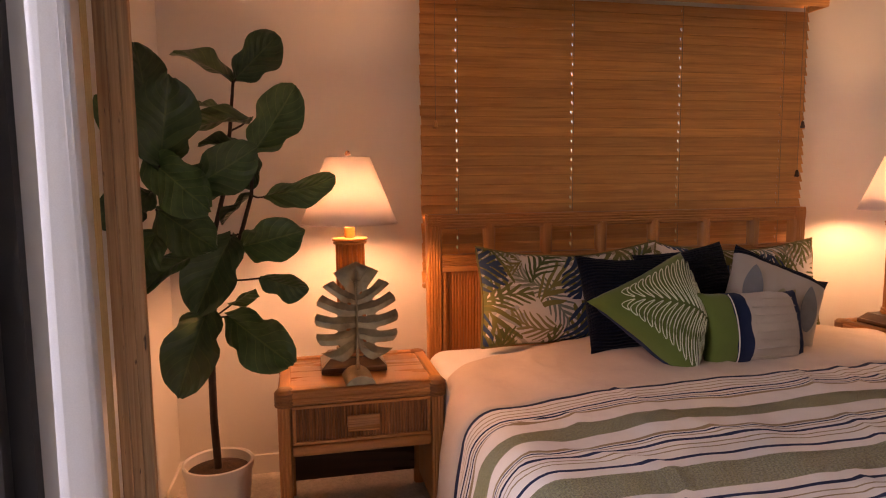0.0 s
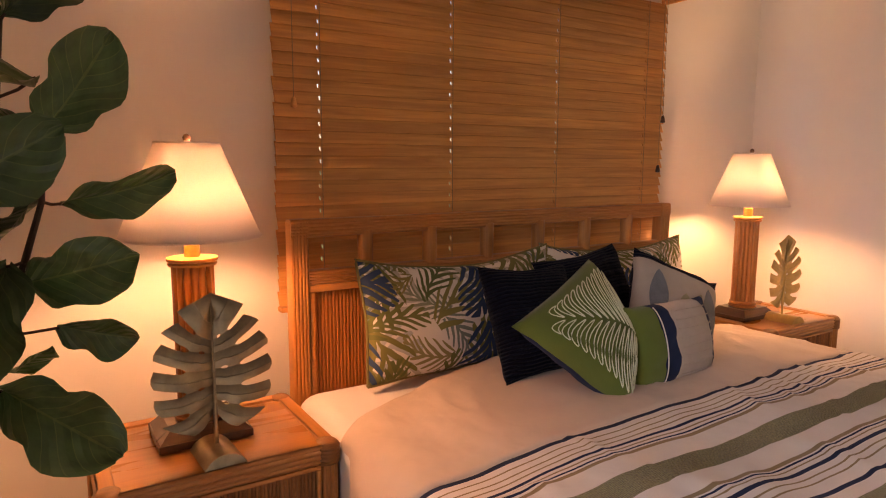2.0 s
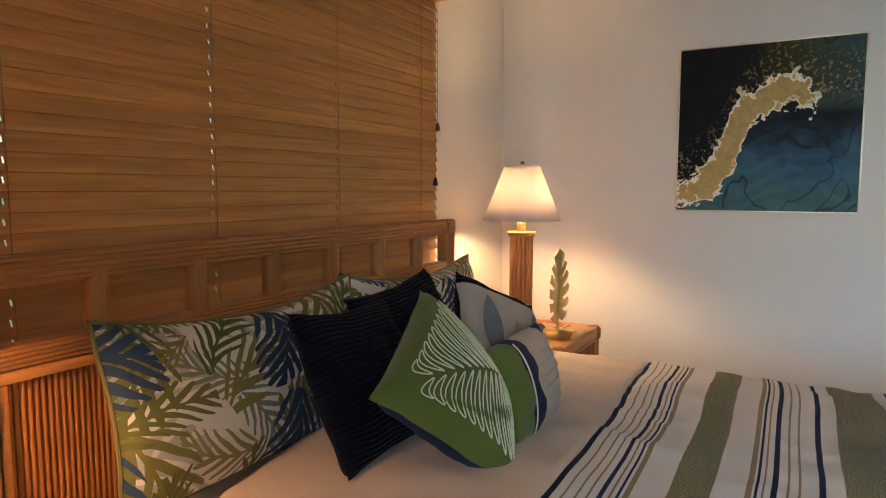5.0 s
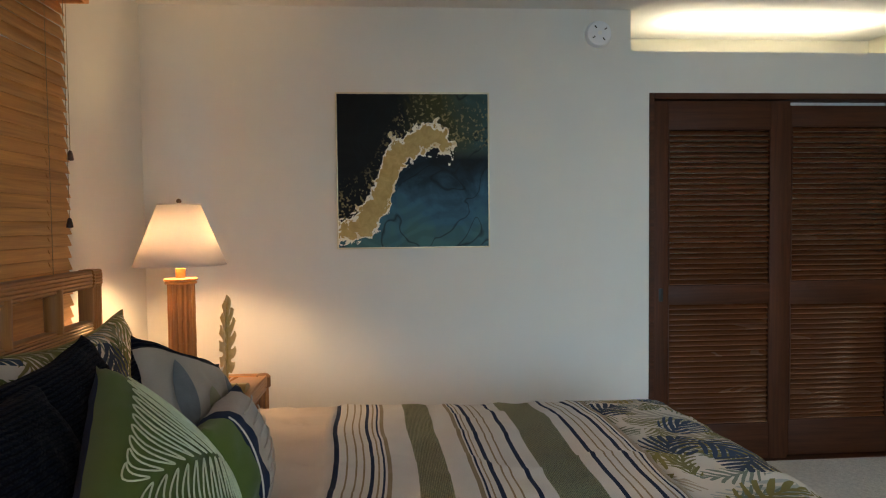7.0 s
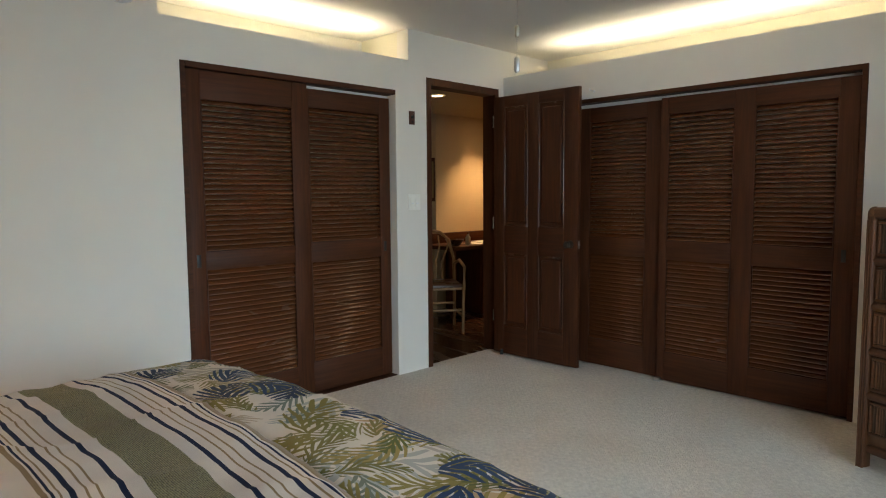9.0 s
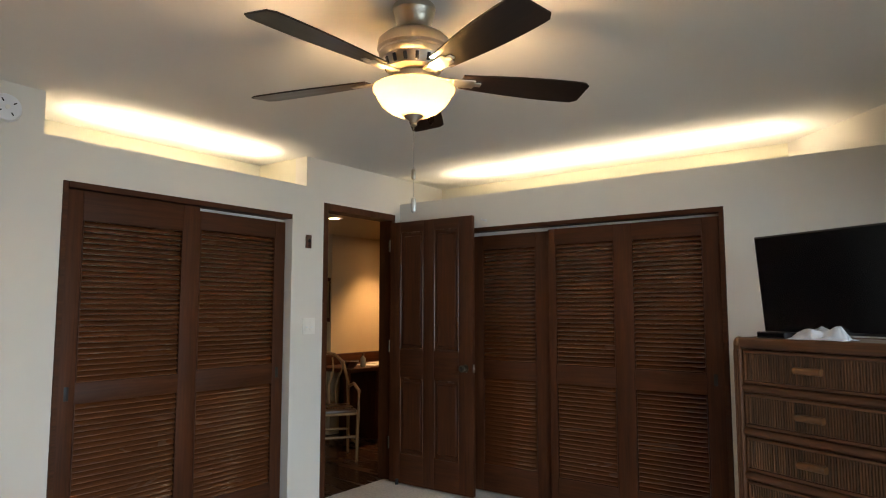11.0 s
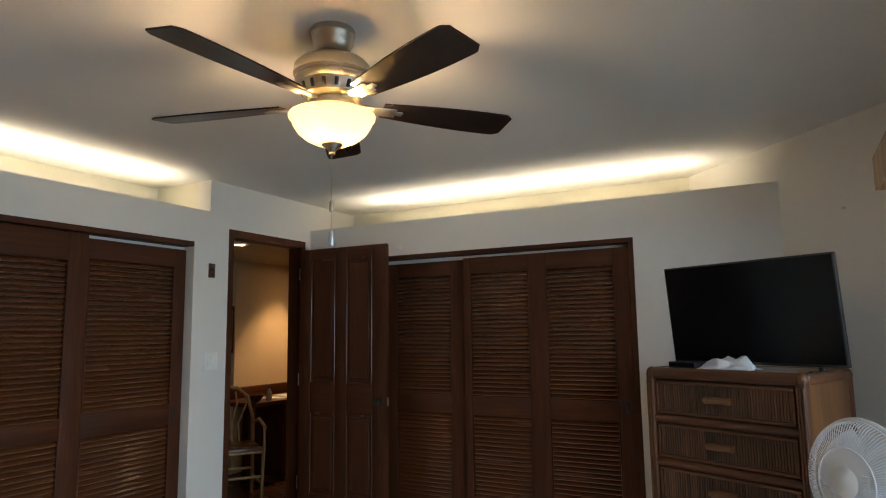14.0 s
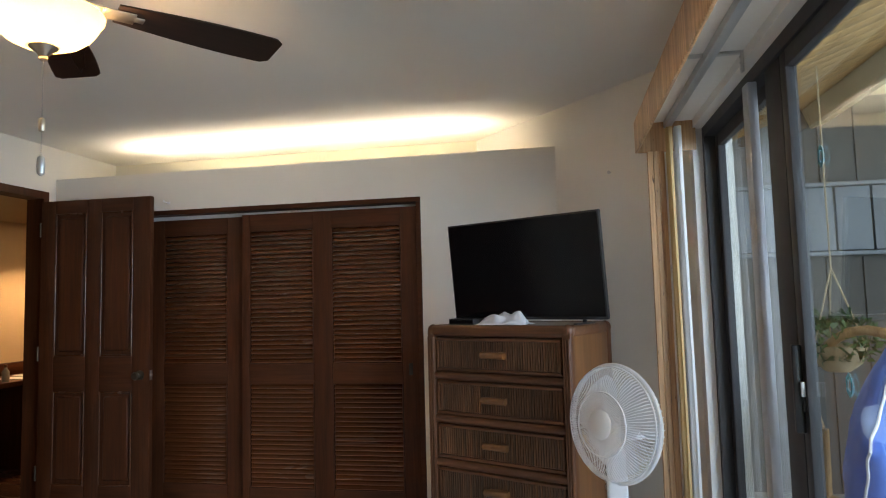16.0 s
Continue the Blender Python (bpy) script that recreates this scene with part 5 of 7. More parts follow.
# ---- metal monstera leaves on stands ----
def monstera(m, w, h, label, material):
    s = thing("leaf_sculpture", m, label, "sculpture", "leaf sculptures")
    bm = bmesh.new()
    # curved lobes fan out from the midrib to a heart-shaped outline, with slits between them
    q = 28
    a = w / 2
    # height on the midrib, half width and height on the rim, of each cut between lobes
    cuts = ((0.13, 0.40, -0.02), (0.22, 0.93, 0.13), (0.33, 1.03, 0.34), (0.45, 1.01, 0.55), (0.57, 0.86, 0.74), (0.67, 0.58, 0.88), (0.95, 0.00, 1.03))

    def gap(t, cut, side):
        """Half the opening beside a cut: a small hole near the midrib, then a slit that widens to the rim."""
        if t > 0.47:
            v = (t - 0.47) / 0.53
            return h * (0.018 + 0.022 * v) * min(1.0, v / 0.16) ** 0.5
        if 0.14 < t < 0.28 and (cut + (side > 0)) % 2 == 0:
            return h * 0.013 * math.sin(math.pi * (t - 0.14) / 0.14) ** 0.6
        return -0.001

    for side in (-1, 1):
        for k, ((z0, x0, r0), (z1, x1, r1)) in enumerate(zip(cuts, cuts[1:])):
            b0, b1 = Vector((0, 0, h * z0)), Vector((0, 0, h * z1))
            e0, e1 = Vector((a * x0, 0, h * r0)), Vector((a * x1, 0, h * r1))
            rows = []
            for i in range(q + 1):
                t = i / q
                lo, hi = b0.lerp(e0, t), b1.lerp(e1, t)
                lo_gap, hi_gap = gap(t, k, side), gap(t, k + 1, side)
                bow = -h * 0.03 * math.sin(math.pi * t)
                lo = lo + Vector((0, 0, bow + (lo_gap if z0 > 0.15 else 0)))
                hi = hi + Vector((0, 0, bow - (hi_gap if z1 < 0.9 else 0)))
                row = []
                for j in range(4):
                    p = lo.lerp(hi, j / 3)
                    p.x *= side * (1 + 0.05 * t ** 4 * (j in (1, 2)))
                    p.y = -0.010 * math.sin(t * 2.4) + 0.0035 * abs(j - 1.5) - 0.006 * t * t
                    row.append(p)
                rows.append(row)
            for off in (0.0, 0.003):
                vv = [[bm.verts.new(p + Vector((0, off, 0))) for p in r] for r in rows]
                for r0, r1 in zip(vv, vv[1:]):
                    for j in range(3):
                        bm.faces.new((r0[j], r0[j + 1], r1[j + 1], r1[j]))
            sweep(bm, [(r[1] + r[2]) / 2 + Vector((0, -0.002, 0)) for r in rows], 0.0024, 6, 0.0009)
    sweep(bm, [(0, -0.004, 0.02 * h), (0, -0.007, 0.4 * h), (0, -0.004, 0.99 * h)], 0.0055, 8, 0.0015)
    bmesh.ops.transform(bm, verts=bm.verts, matrix=pose(0, 0.012, 0.075))
    part("leaf", bm, material, s, "cupped metal monstera leaf", 50)
    part("stem", rod(bmesh.new(), (0, 0.010, 0.03), (0, 0.012, 0.14), 0.006), material, s)
    bm = bmesh.new()
    tmp = bmesh.new()
    bmesh.ops.create_cone(tmp, cap_ends=True, segments=24, radius1=0.06, radius2=0.06, depth=0.15)
    bmesh.ops.bisect_plane(tmp, geom=tmp.verts[:] + tmp.edges[:] + tmp.faces[:], plane_co=(0.026, 0, 0), plane_no=(-1, 0, 0), clear_outer=True)
    bmesh.ops.holes_fill(tmp, edges=tmp.edges[:])
    join(bm, tmp, pose(0, 0, -0.026, 0, 0, 90) @ pose(0, 0, 0, 0, -90, 0))
    part("base", bm, material, s, "half-round metal base")


monstera(pose(0.668, 2.640, 0.592, 0, 0, 3), 0.288, 0.355, "patinated metal monstera leaf sculpture on a stand", M_PATINA)
monstera(pose(3.42, 2.705, 0.592, 0, 0, 0), 0.25, 0.345, "gilt metal monstera leaf sculpture on a stand", M_BRASS)


# ---- fiddle-leaf fig ----
def fig_leaf_mesh(seed, ln=0.25):
    rnd = random.Random(seed)
    bm = bmesh.new()
    uvl = bm.loops.layers.uv.new("UVMap")
    n, w = 14, 5
    curl, wave = rnd.uniform(0.02, 0.10), rnd.uniform(0, 6)
    rows = []
    for i in range(n + 1):
        s = i / n
        half = ln * (0.20 + 0.26 * math.sin(math.pi * min(1, s * 1.02)) ** 0.8 * (0.55 + 0.75 * s)) * (1 if s < 0.86 else math.sqrt(max(0, 1 - ((s - 0.86) / 0.15) ** 2)) + 0.05) * min(1, 0.12 + s * 5.5)
        half *= 1 + 0.05 * math.sin(13 * s + wave)
        half *= 1 - 0.22 * math.exp(-((s - 0.42) / 0.12) ** 2)
        row = []
        for j in range(-w, w + 1):
            t = j / w
            x = s * ln
            y = half * t
            z = -curl * (s ** 2) + 0.10 * half * abs(t) ** 1.5 * 2 + 0.017 * math.sin(10 * s + wave + 2.5 * t) * abs(t) ** 1.4 - 0.012 * (1 - abs(t)) ** 3
            row.append((bm.verts.new((x, y, z)), (s, t * 0.5)))
        rows.append(row)
    for a, b in zip(rows, rows[1:]):
        for j in range(2 * w):
            q = (a[j], b[j], b[j + 1], a[j + 1])
            f = bm.faces.new([v for v, _ in q])
            f.smooth = True
            for lp, (_, uv) in zip(f.loops, q):
                lp[uvl].uv = uv
    me = finish("leaf", bm, M_LEAF, 80)
    return me


def fig_tree():
    px, py = 0.128, 2.860
    pot = thing("plant_pot", pose(px, py, 0), "matt white round planter on the carpet", "plant pot")
    part("pot", lathe([(0.100, 0), (0.110, 0.006), (0.122, 0.13), (0.128, 0.205), (0.134, 0.208), (0.135, 0.235), (0.129, 0.238), (0.122, 0.232), (0.118, 0.18)], 40, False), M_POT, pot)
    part("soil", lathe([(0.0, 0.206), (0.05, 0.210), (0.085, 0.205), (0.119, 0.196)], 30, False), M_SOIL, pot, "brown coir fibre")
    t = thing("fiddle_leaf_fig", pose(0, 0, 0.2), "tall fiddle-leaf fig with large dark green leaves", "plant")
    up = lambda *p: Vector(p) - Vector((0, 0, 0.2))
    bm = bmesh.new()
    sweep(bm, [up(px, py, 0.19), up(px - 0.006, py - 0.02, 0.42), up(0.132, 2.78, 0.66), up(0.149, 2.70, 0.85)], 0.0155, 10, 0.013)
    part("trunk", bm, M_STEM, t, "slim dark trunk")
    shoots = (
        (up(0.149, 2.70, 0.83), up(0.205, 2.66, 0.98), up(0.275, 2.60, 1.15), up(0.315, 2.585, 1.28), up(0.327, 2.60, 1.43)),
        (up(0.149, 2.70, 0.84), up(0.155, 2.67, 1.06), up(0.215, 2.65, 1.28), up(0.248, 2.645, 1.50), up(0.266, 2.64, 1.665)),
        (up(0.146, 2.70, 0.82), up(0.10, 2.58, 0.98), up(0.07, 2.44, 1.16), up(0.06, 2.36, 1.38), up(0.05, 2.34, 1.55)),
    )
    for pts in shoots:
        bm = bmesh.new()
        sweep(bm, pts, 0.0105, 8, 0.005)
        part("branch", bm, M_STEM, t)
    meshes = [fig_leaf_mesh(s) for s in range(5)]
    # each leaf: the foot of its blade, its tip, how far its face turns from the room
    top = [(0.268, 2.64, 1.670, 0.116, 2.62, 1.807, 62), (0.271, 2.64, 1.672, 0.425, 2.62, 1.823, 8), (0.327, 2.60, 1.425, 0.475, 2.52, 1.615, 10), (0.255, 2.64, 1.571, 0.141, 2.66, 1.610, 80),
           (0.327, 2.62, 1.545, 0.120, 2.50, 1.535, 70), (0.290, 2.62, 1.450, 0.162, 2.60, 1.492, 60), (0.335, 2.60, 1.430, 0.290, 2.62, 1.300, 20)]
    mid = [(0.350, 2.63, 1.272, 0.597, 2.596, 1.290, 28), (0.312, 2.60, 1.285, 0.205, 2.55, 1.205, 75), (0.265, 2.58, 1.101, 0.470, 2.46, 1.150, 15), (0.245, 2.58, 1.150, 0.150, 2.40, 0.965, 12),
           (0.205, 2.68, 0.850, 0.415, 2.50, 0.710, 8), (0.146, 2.68, 0.890, 0.075, 2.45, 0.700, 10), (0.325, 2.66, 0.985, 0.490, 2.64, 0.920, 30), (0.217, 2.68, 0.885, 0.316, 2.60, 0.930, 70)]
    near = [(0.050, 2.35, 1.530, 0.060, 2.30, 1.715, 20), (0.075, 2.35, 1.370, 0.140, 2.20, 1.600, 4), (0.140, 2.36, 1.300, 0.330, 2.25, 1.385, 14), (0.040, 2.36, 1.400, 0.205, 2.24, 1.255, 6),
            (0.050, 2.37, 1.250, 0.215, 2.25, 1.140, 8), (0.135, 2.42, 1.100, 0.010, 2.28, 1.065, 55), (0.040, 2.36, 1.420, -0.030, 2.22, 1.560, 12), (0.045, 2.37, 1.300, -0.020, 2.20, 1.250, 12), (0.050, 2.38, 1.180, -0.010, 2.24, 1.040, 10)]
    room = Vector((0.42, 0.5, 1.1))
    slim = {7: 0.75}
    for i, (ax, ay, az, bx, by, bz, tilt) in enumerate(top + mid + near):
        a, b = up(ax, ay, az), up(bx, by, bz)
        way = (b - a).normalized()
        flat = (room - a) - way * (room - a).dot(way)
        z = Matrix.Rotation(radians(tilt), 3, way) @ flat.normalized()
        y = z.cross(way)
        bm = bmesh.new()
        base = min((p for s in shoots for p in s), key=lambda p: (p - a).length)
        sweep(bm, [base, base.lerp(a, 0.5) + Vector((0, 0, -0.004)), a + way * 0.006], 0.0036, 6)
        part("stalk", bm, M_STEM, t)
        size = (b - a).length / 0.25
        piece("leaf", meshes[i % 5], t, Matrix.Translation(a) @ Matrix((way, y, z)).transposed().to_4x4() @ Matrix.Diagonal((size, min(size, 1.15) * 0.74 * slim.get(i, 1.0), size, 1)))


fig_tree()


# ---- picture ----
def painting_material():
    m, t, b = nodes("poured_resin_painting", 0.55)
    tc = t.nodes.new("ShaderNodeTexCoord")
    obj = tc.outputs["Object"]
    sep = t.nodes.new("ShaderNodeSeparateXYZ")
    t.links.new(obj, sep.inputs[0])
    u = math_op(t, "MULTIPLY_ADD", sep.outputs[1], -1 / 0.79, 0.5)
    v = math_op(t, "MULTIPLY_ADD", sep.outputs[2], 1 / 0.80, 0.5)
    n1, n2 = noise_tex(t, obj, 6, 5, 0.6, 0.8), noise_tex(t, obj, 22, 4, 0.6, 0.5)
    grey = lambda *st: ramp(t, u, [(p, (c, c, c)) for p, c in st])
    vc = grey((0.0, 0.10), (0.15, 0.155), (0.24, 0.25), (0.33, 0.46), (0.42, 0.61), (0.55, 0.69), (0.66, 0.705), (0.78, 0.63))
    hw = grey((0.0, 0.065), (0.12, 0.085), (0.25, 0.155), (0.33, 0.215), (0.42, 0.12), (0.52, 0.105), (0.70, 0.11), (0.79, 0.0))
    jag = math_op(t, "MULTIPLY_ADD", math_op(t, "SUBTRACT", n2, 0.5), 0.30, math_op(t, "MULTIPLY", math_op(t, "SUBTRACT", n1, 0.5), 0.16))
    d = math_op(t, "ABSOLUTE", math_op(t, "ADD", math_op(t, "SUBTRACT", v, vc), jag))
    inner = math_op(t, "LESS_THAN", d, math_op(t, "SUBTRACT", hw, 0.036))
    outer = math_op(t, "LESS_THAN", d, hw)
    n3 = noise_tex(t, obj, 2.4, 5, 0.6, 1.6)
    up = ramp(t, math_op(t, "MULTIPLY_ADD", math_op(t, "SUBTRACT", n3, 0.5), 0.8, u), [(0.40, (0.006, 0.006, 0.006)), (0.64, (0.050, 0.052, 0.014)), (0.98, (0.035, 0.085, 0.085))])
    low = ramp(t, math_op(t, "MULTIPLY_ADD", math_op(t, "SUBTRACT", n3, 0.5), 0.9, math_op(t, "SUBTRACT", 1.0, v)), [(0.36, (0.005, 0.007, 0.010)), (0.56, (0.012, 0.032, 0.050)), (0.78, (0.040, 0.125, 0.185)), (1.0, (0.060, 0.150, 0.150))])
    below = ramp(t, math_op(t, "SUBTRACT", vc, v), [(0.0, (0, 0, 0)), (0.06, (1, 1, 1))])
    bg = mix_rgb(t, below, up, low)
    wv = t.nodes.new("ShaderNodeTexWave")
    wv.bands_direction = "Z"
    wv.inputs["Scale"].default_value, wv.inputs["Distortion"].default_value = 3.5, 14.0
    t.links.new(obj, wv.inputs["Vector"])
    bg = mix_rgb(t, 0.2, bg, ramp(t, wv.outputs["Fac"], [(0.3, (0.6, 0.6, 0.6)), (0.8, (1.4, 1.4, 1.4))]), "MULTIPLY")
    # thin dark seams where the poured layers met
    seam = math_op(t, "ABSOLUTE", math_op(t, "SUBTRACT", noise_tex(t, obj, 3.1, 2, 0.5, 0.9), 0.52))
    bg = mix_rgb(t, ramp(t, seam, [(0.0, (0.75, 0.75, 0.75)), (0.014, (0, 0, 0))]), bg, (0.006, 0.008, 0.010))
    # loose gilt specks along the upper side of the band
    n4 = noise_tex(t, obj, 55, 3, 0.6)
    close = ramp(t, math_op(t, "SUBTRACT", v, vc), [(0.0, (0, 0, 0)), (0.08, (1, 1, 1)), (0.20, (0.8, 0.8, 0.8)), (0.34, (0, 0, 0))])
    speck = math_op(t, "MULTIPLY", close, ramp(t, n4, [(0.56, (0, 0, 0)), (0.60, (1, 1, 1))]))
    bg = mix_rgb(t, math_op(t, "MULTIPLY", speck, 0.65), bg, (0.42, 0.34, 0.16))
    edge = ramp(t, n2, [(0.35, (0.70, 0.58, 0.32)), (0.5, (0.92, 0.88, 0.74))])
    col = mix_rgb(t, outer, bg, edge)
    col = mix_rgb(t, inner, col, ramp(t, n2, [(0.3, (0.42, 0.29, 0.10)), (0.7, (0.62, 0.45, 0.18))]))
    t.links.new(col, b.inputs["Base Color"])
    b.inputs["Specular IOR Level"].default_value = 0.2
    bump(t, b, n2, 0.2, 0.002)
    return m


def painting():
    Y, Z, W, H = 1.870, 1.598, 0.79, 0.80
    p = thing("painting", pose(XE, Y, Z), "square poured painting in teal, black and gold, gilt frame", "painting")
    part("canvas", boxes((-0.024, -0.003, -W / 2 + 0.008, W / 2 - 0.008, -H / 2 + 0.008, H / 2 - 0.008)), painting_material(), p, "teal, black and gold poured surface", None)
    for y in (-W / 2, W / 2 - 0.008):
        part("frame_side", boxes((-0.030, -0.001, y, y + 0.008, -H / 2, H / 2, 0.001)), M_GILT, p)
    for z in (-H / 2, H / 2 - 0.008):
        part("frame_rail", boxes((-0.030, -0.001, -W / 2 + 0.0085, W / 2 - 0.0085, z, z + 0.008, 0.001)), M_GILT, p)


painting()


# ---- ceiling fan ----
def ceiling_fan():
    f = thing("ceiling_fan", pose(1.845, 0.335, ZC), "brushed nickel ceiling fan with dark blades and lit bowl", "ceiling fan")
    part("canopy", lathe([(0.074, 0), (0.077, -0.005), (0.077, -0.020), (0.072, -0.025), (0.070, -0.048), (0.058, -0.074), (0.047, -0.082), (0.022, -0.080)], 36), M_NICKEL, f)
    part("downrod", rod(bmesh.new(), (0, 0, -0.078), (0, 0, -0.118), 0.014), M_NICKEL, f)
    part("motor_housing", lathe([(0.022, -0.104), (0.070, -0.107), (0.112, -0.117), (0.129, -0.134), (0.132, -0.164), (0.124, -0.172), (0.126, -0.181), (0.117, -0.194), (0.100, -0.203)], 44), M_NICKEL, f)
    cage = part("vent_ring", lathe([(0.112, -0.198), (0.098, -0.238), (0.068, -0.252), (0.050, -0.252)], 44), M_NICKEL, f, "pale pierced vent ring")
    for k in range(16):
        a = 360 / 16 * k
        part("vent", join(bmesh.new(), join(bmesh.new(), boxes((-0.004, 0.004, -0.0065, 0.0065, -0.014, 0.014, 0.003)), pose(0.1055, 0, -0.219, 0, 19)), pose(0, 0, 0, 0, 0, a)), M_BLACK, cage)
    part("switch_cup", lathe([(0.066, -0.250), (0.076, -0.255), (0.076, -0.280), (0.092, -0.290), (0.092, -0.297), (0.055, -0.299)], 36), M_NICKEL, f)
    bowl = lathe([(r * 1.03, z + 0.041) for r, z in ((0.134, -0.340), (0.141, -0.346), (0.140, -0.356), (0.130, -0.366), (0.127, -0.378), (0.111, -0.404), (0.086, -0.426), (0.055, -0.441), (0.020, -0.447))], 48, False)
    ob = part("bowl", bowl, M_BOWL, f, "lit cream alabaster glass bowl")
    so = ob.modifiers.new("thickness", "SOLIDIFY")
    so.thickness = 0.004
    part("finial", lathe([(0.010, -0.394), (0.038, -0.396), (0.034, -0.407), (0.017, -0.419), (0.010, -0.430), (0.012, -0.436), (0.004, -0.442)], 24), M_NICKEL, f)
    bm = bmesh.new()
    w, ln = 0.070, 0.485
    n = 22
    vs = []
    for i in range(n + 1):
        s = i / n
        x = 0.175 + ln * s
        hw = w * (0.62 + 0.42 * math.sin(min(1.0, s * 1.15) * 1.7)) * (1.0 if s < 0.93 else math.sqrt(max(0.0, 1 - ((s - 0.93) / 0.075) ** 2)) * 0.4 + 0.6)
        vs.append([(x, -hw), (x, -hw * 0.4), (x, hw * 0.4), (x, hw)])
    for z, flip in ((0.0028, False), (-0.0028, True)):
        vv = [[bm.verts.new((x, y, z)) for x, y in r] for r in vs]
        for a, b in zip(vv, vv[1:]):
            for j in range(3):
                q = (a[j], b[j], b[j + 1], a[j + 1])
                bm.faces.new(q[::-1] if flip else q)
    bmesh.ops.bridge_loops(bm, edges=[e for e in bm.edges if e.is_boundary])
    blade = finish("blade", bm, M_BLADE, 40)
    arm_bm = bmesh.new()
    box(arm_bm, 0.085, 0.150, -0.016, 0.016, -0.004, 0.004, 0.003)
    box(arm_bm, 0.140, 0.225, -0.026, 0.026, -0.009, -0.0035, 0.003)
    box(arm_bm, 0.215, 0.250, -0.012, 0.012, -0.009, -0.0035, 0.003)
    arm = finish("blade_iron", arm_bm, M_NICKEL, 40)
    for k in range(5):
        a = 72 * k + 15.0
        m = pose(0, 0, -0.262, 0, 0, a) @ pose(0, 0, 0, -11)
        piece("blade_iron", arm, f, m)
        piece("blade", blade, f, m)
    bm = bmesh.new()
    z = -0.442
    while z > -0.700:
        tmp = bmesh.new()
        bmesh.ops.create_uvsphere(tmp, u_segments=6, v_segments=4, radius=0.0021)
        join(bm, tmp, Matrix.Translation((0, 0, z)))
        z -= 0.0052
    part("pull_chain", bm, M_STEEL, f, "beaded steel pull chain")
    part("chain_connector", lathe([(0.006, -0.595), (0.008, -0.599), (0.008, -0.627), (0.006, -0.631)], 14), M_NICKEL, f)
    part("pull_bob", lathe([(0.004, -0.695), (0.009, -0.701), (0.0105, -0.723), (0.009, -0.743), (0.003, -0.749)], 16), M_ALUPALE, f, "chrome pull bob")


ceiling_fan()


# ---- dresser ----
DM = pose(0.742, -1.437, 0, 0, 0, 0) @ pose(0, 0, 0, 0, 0, 155.0)


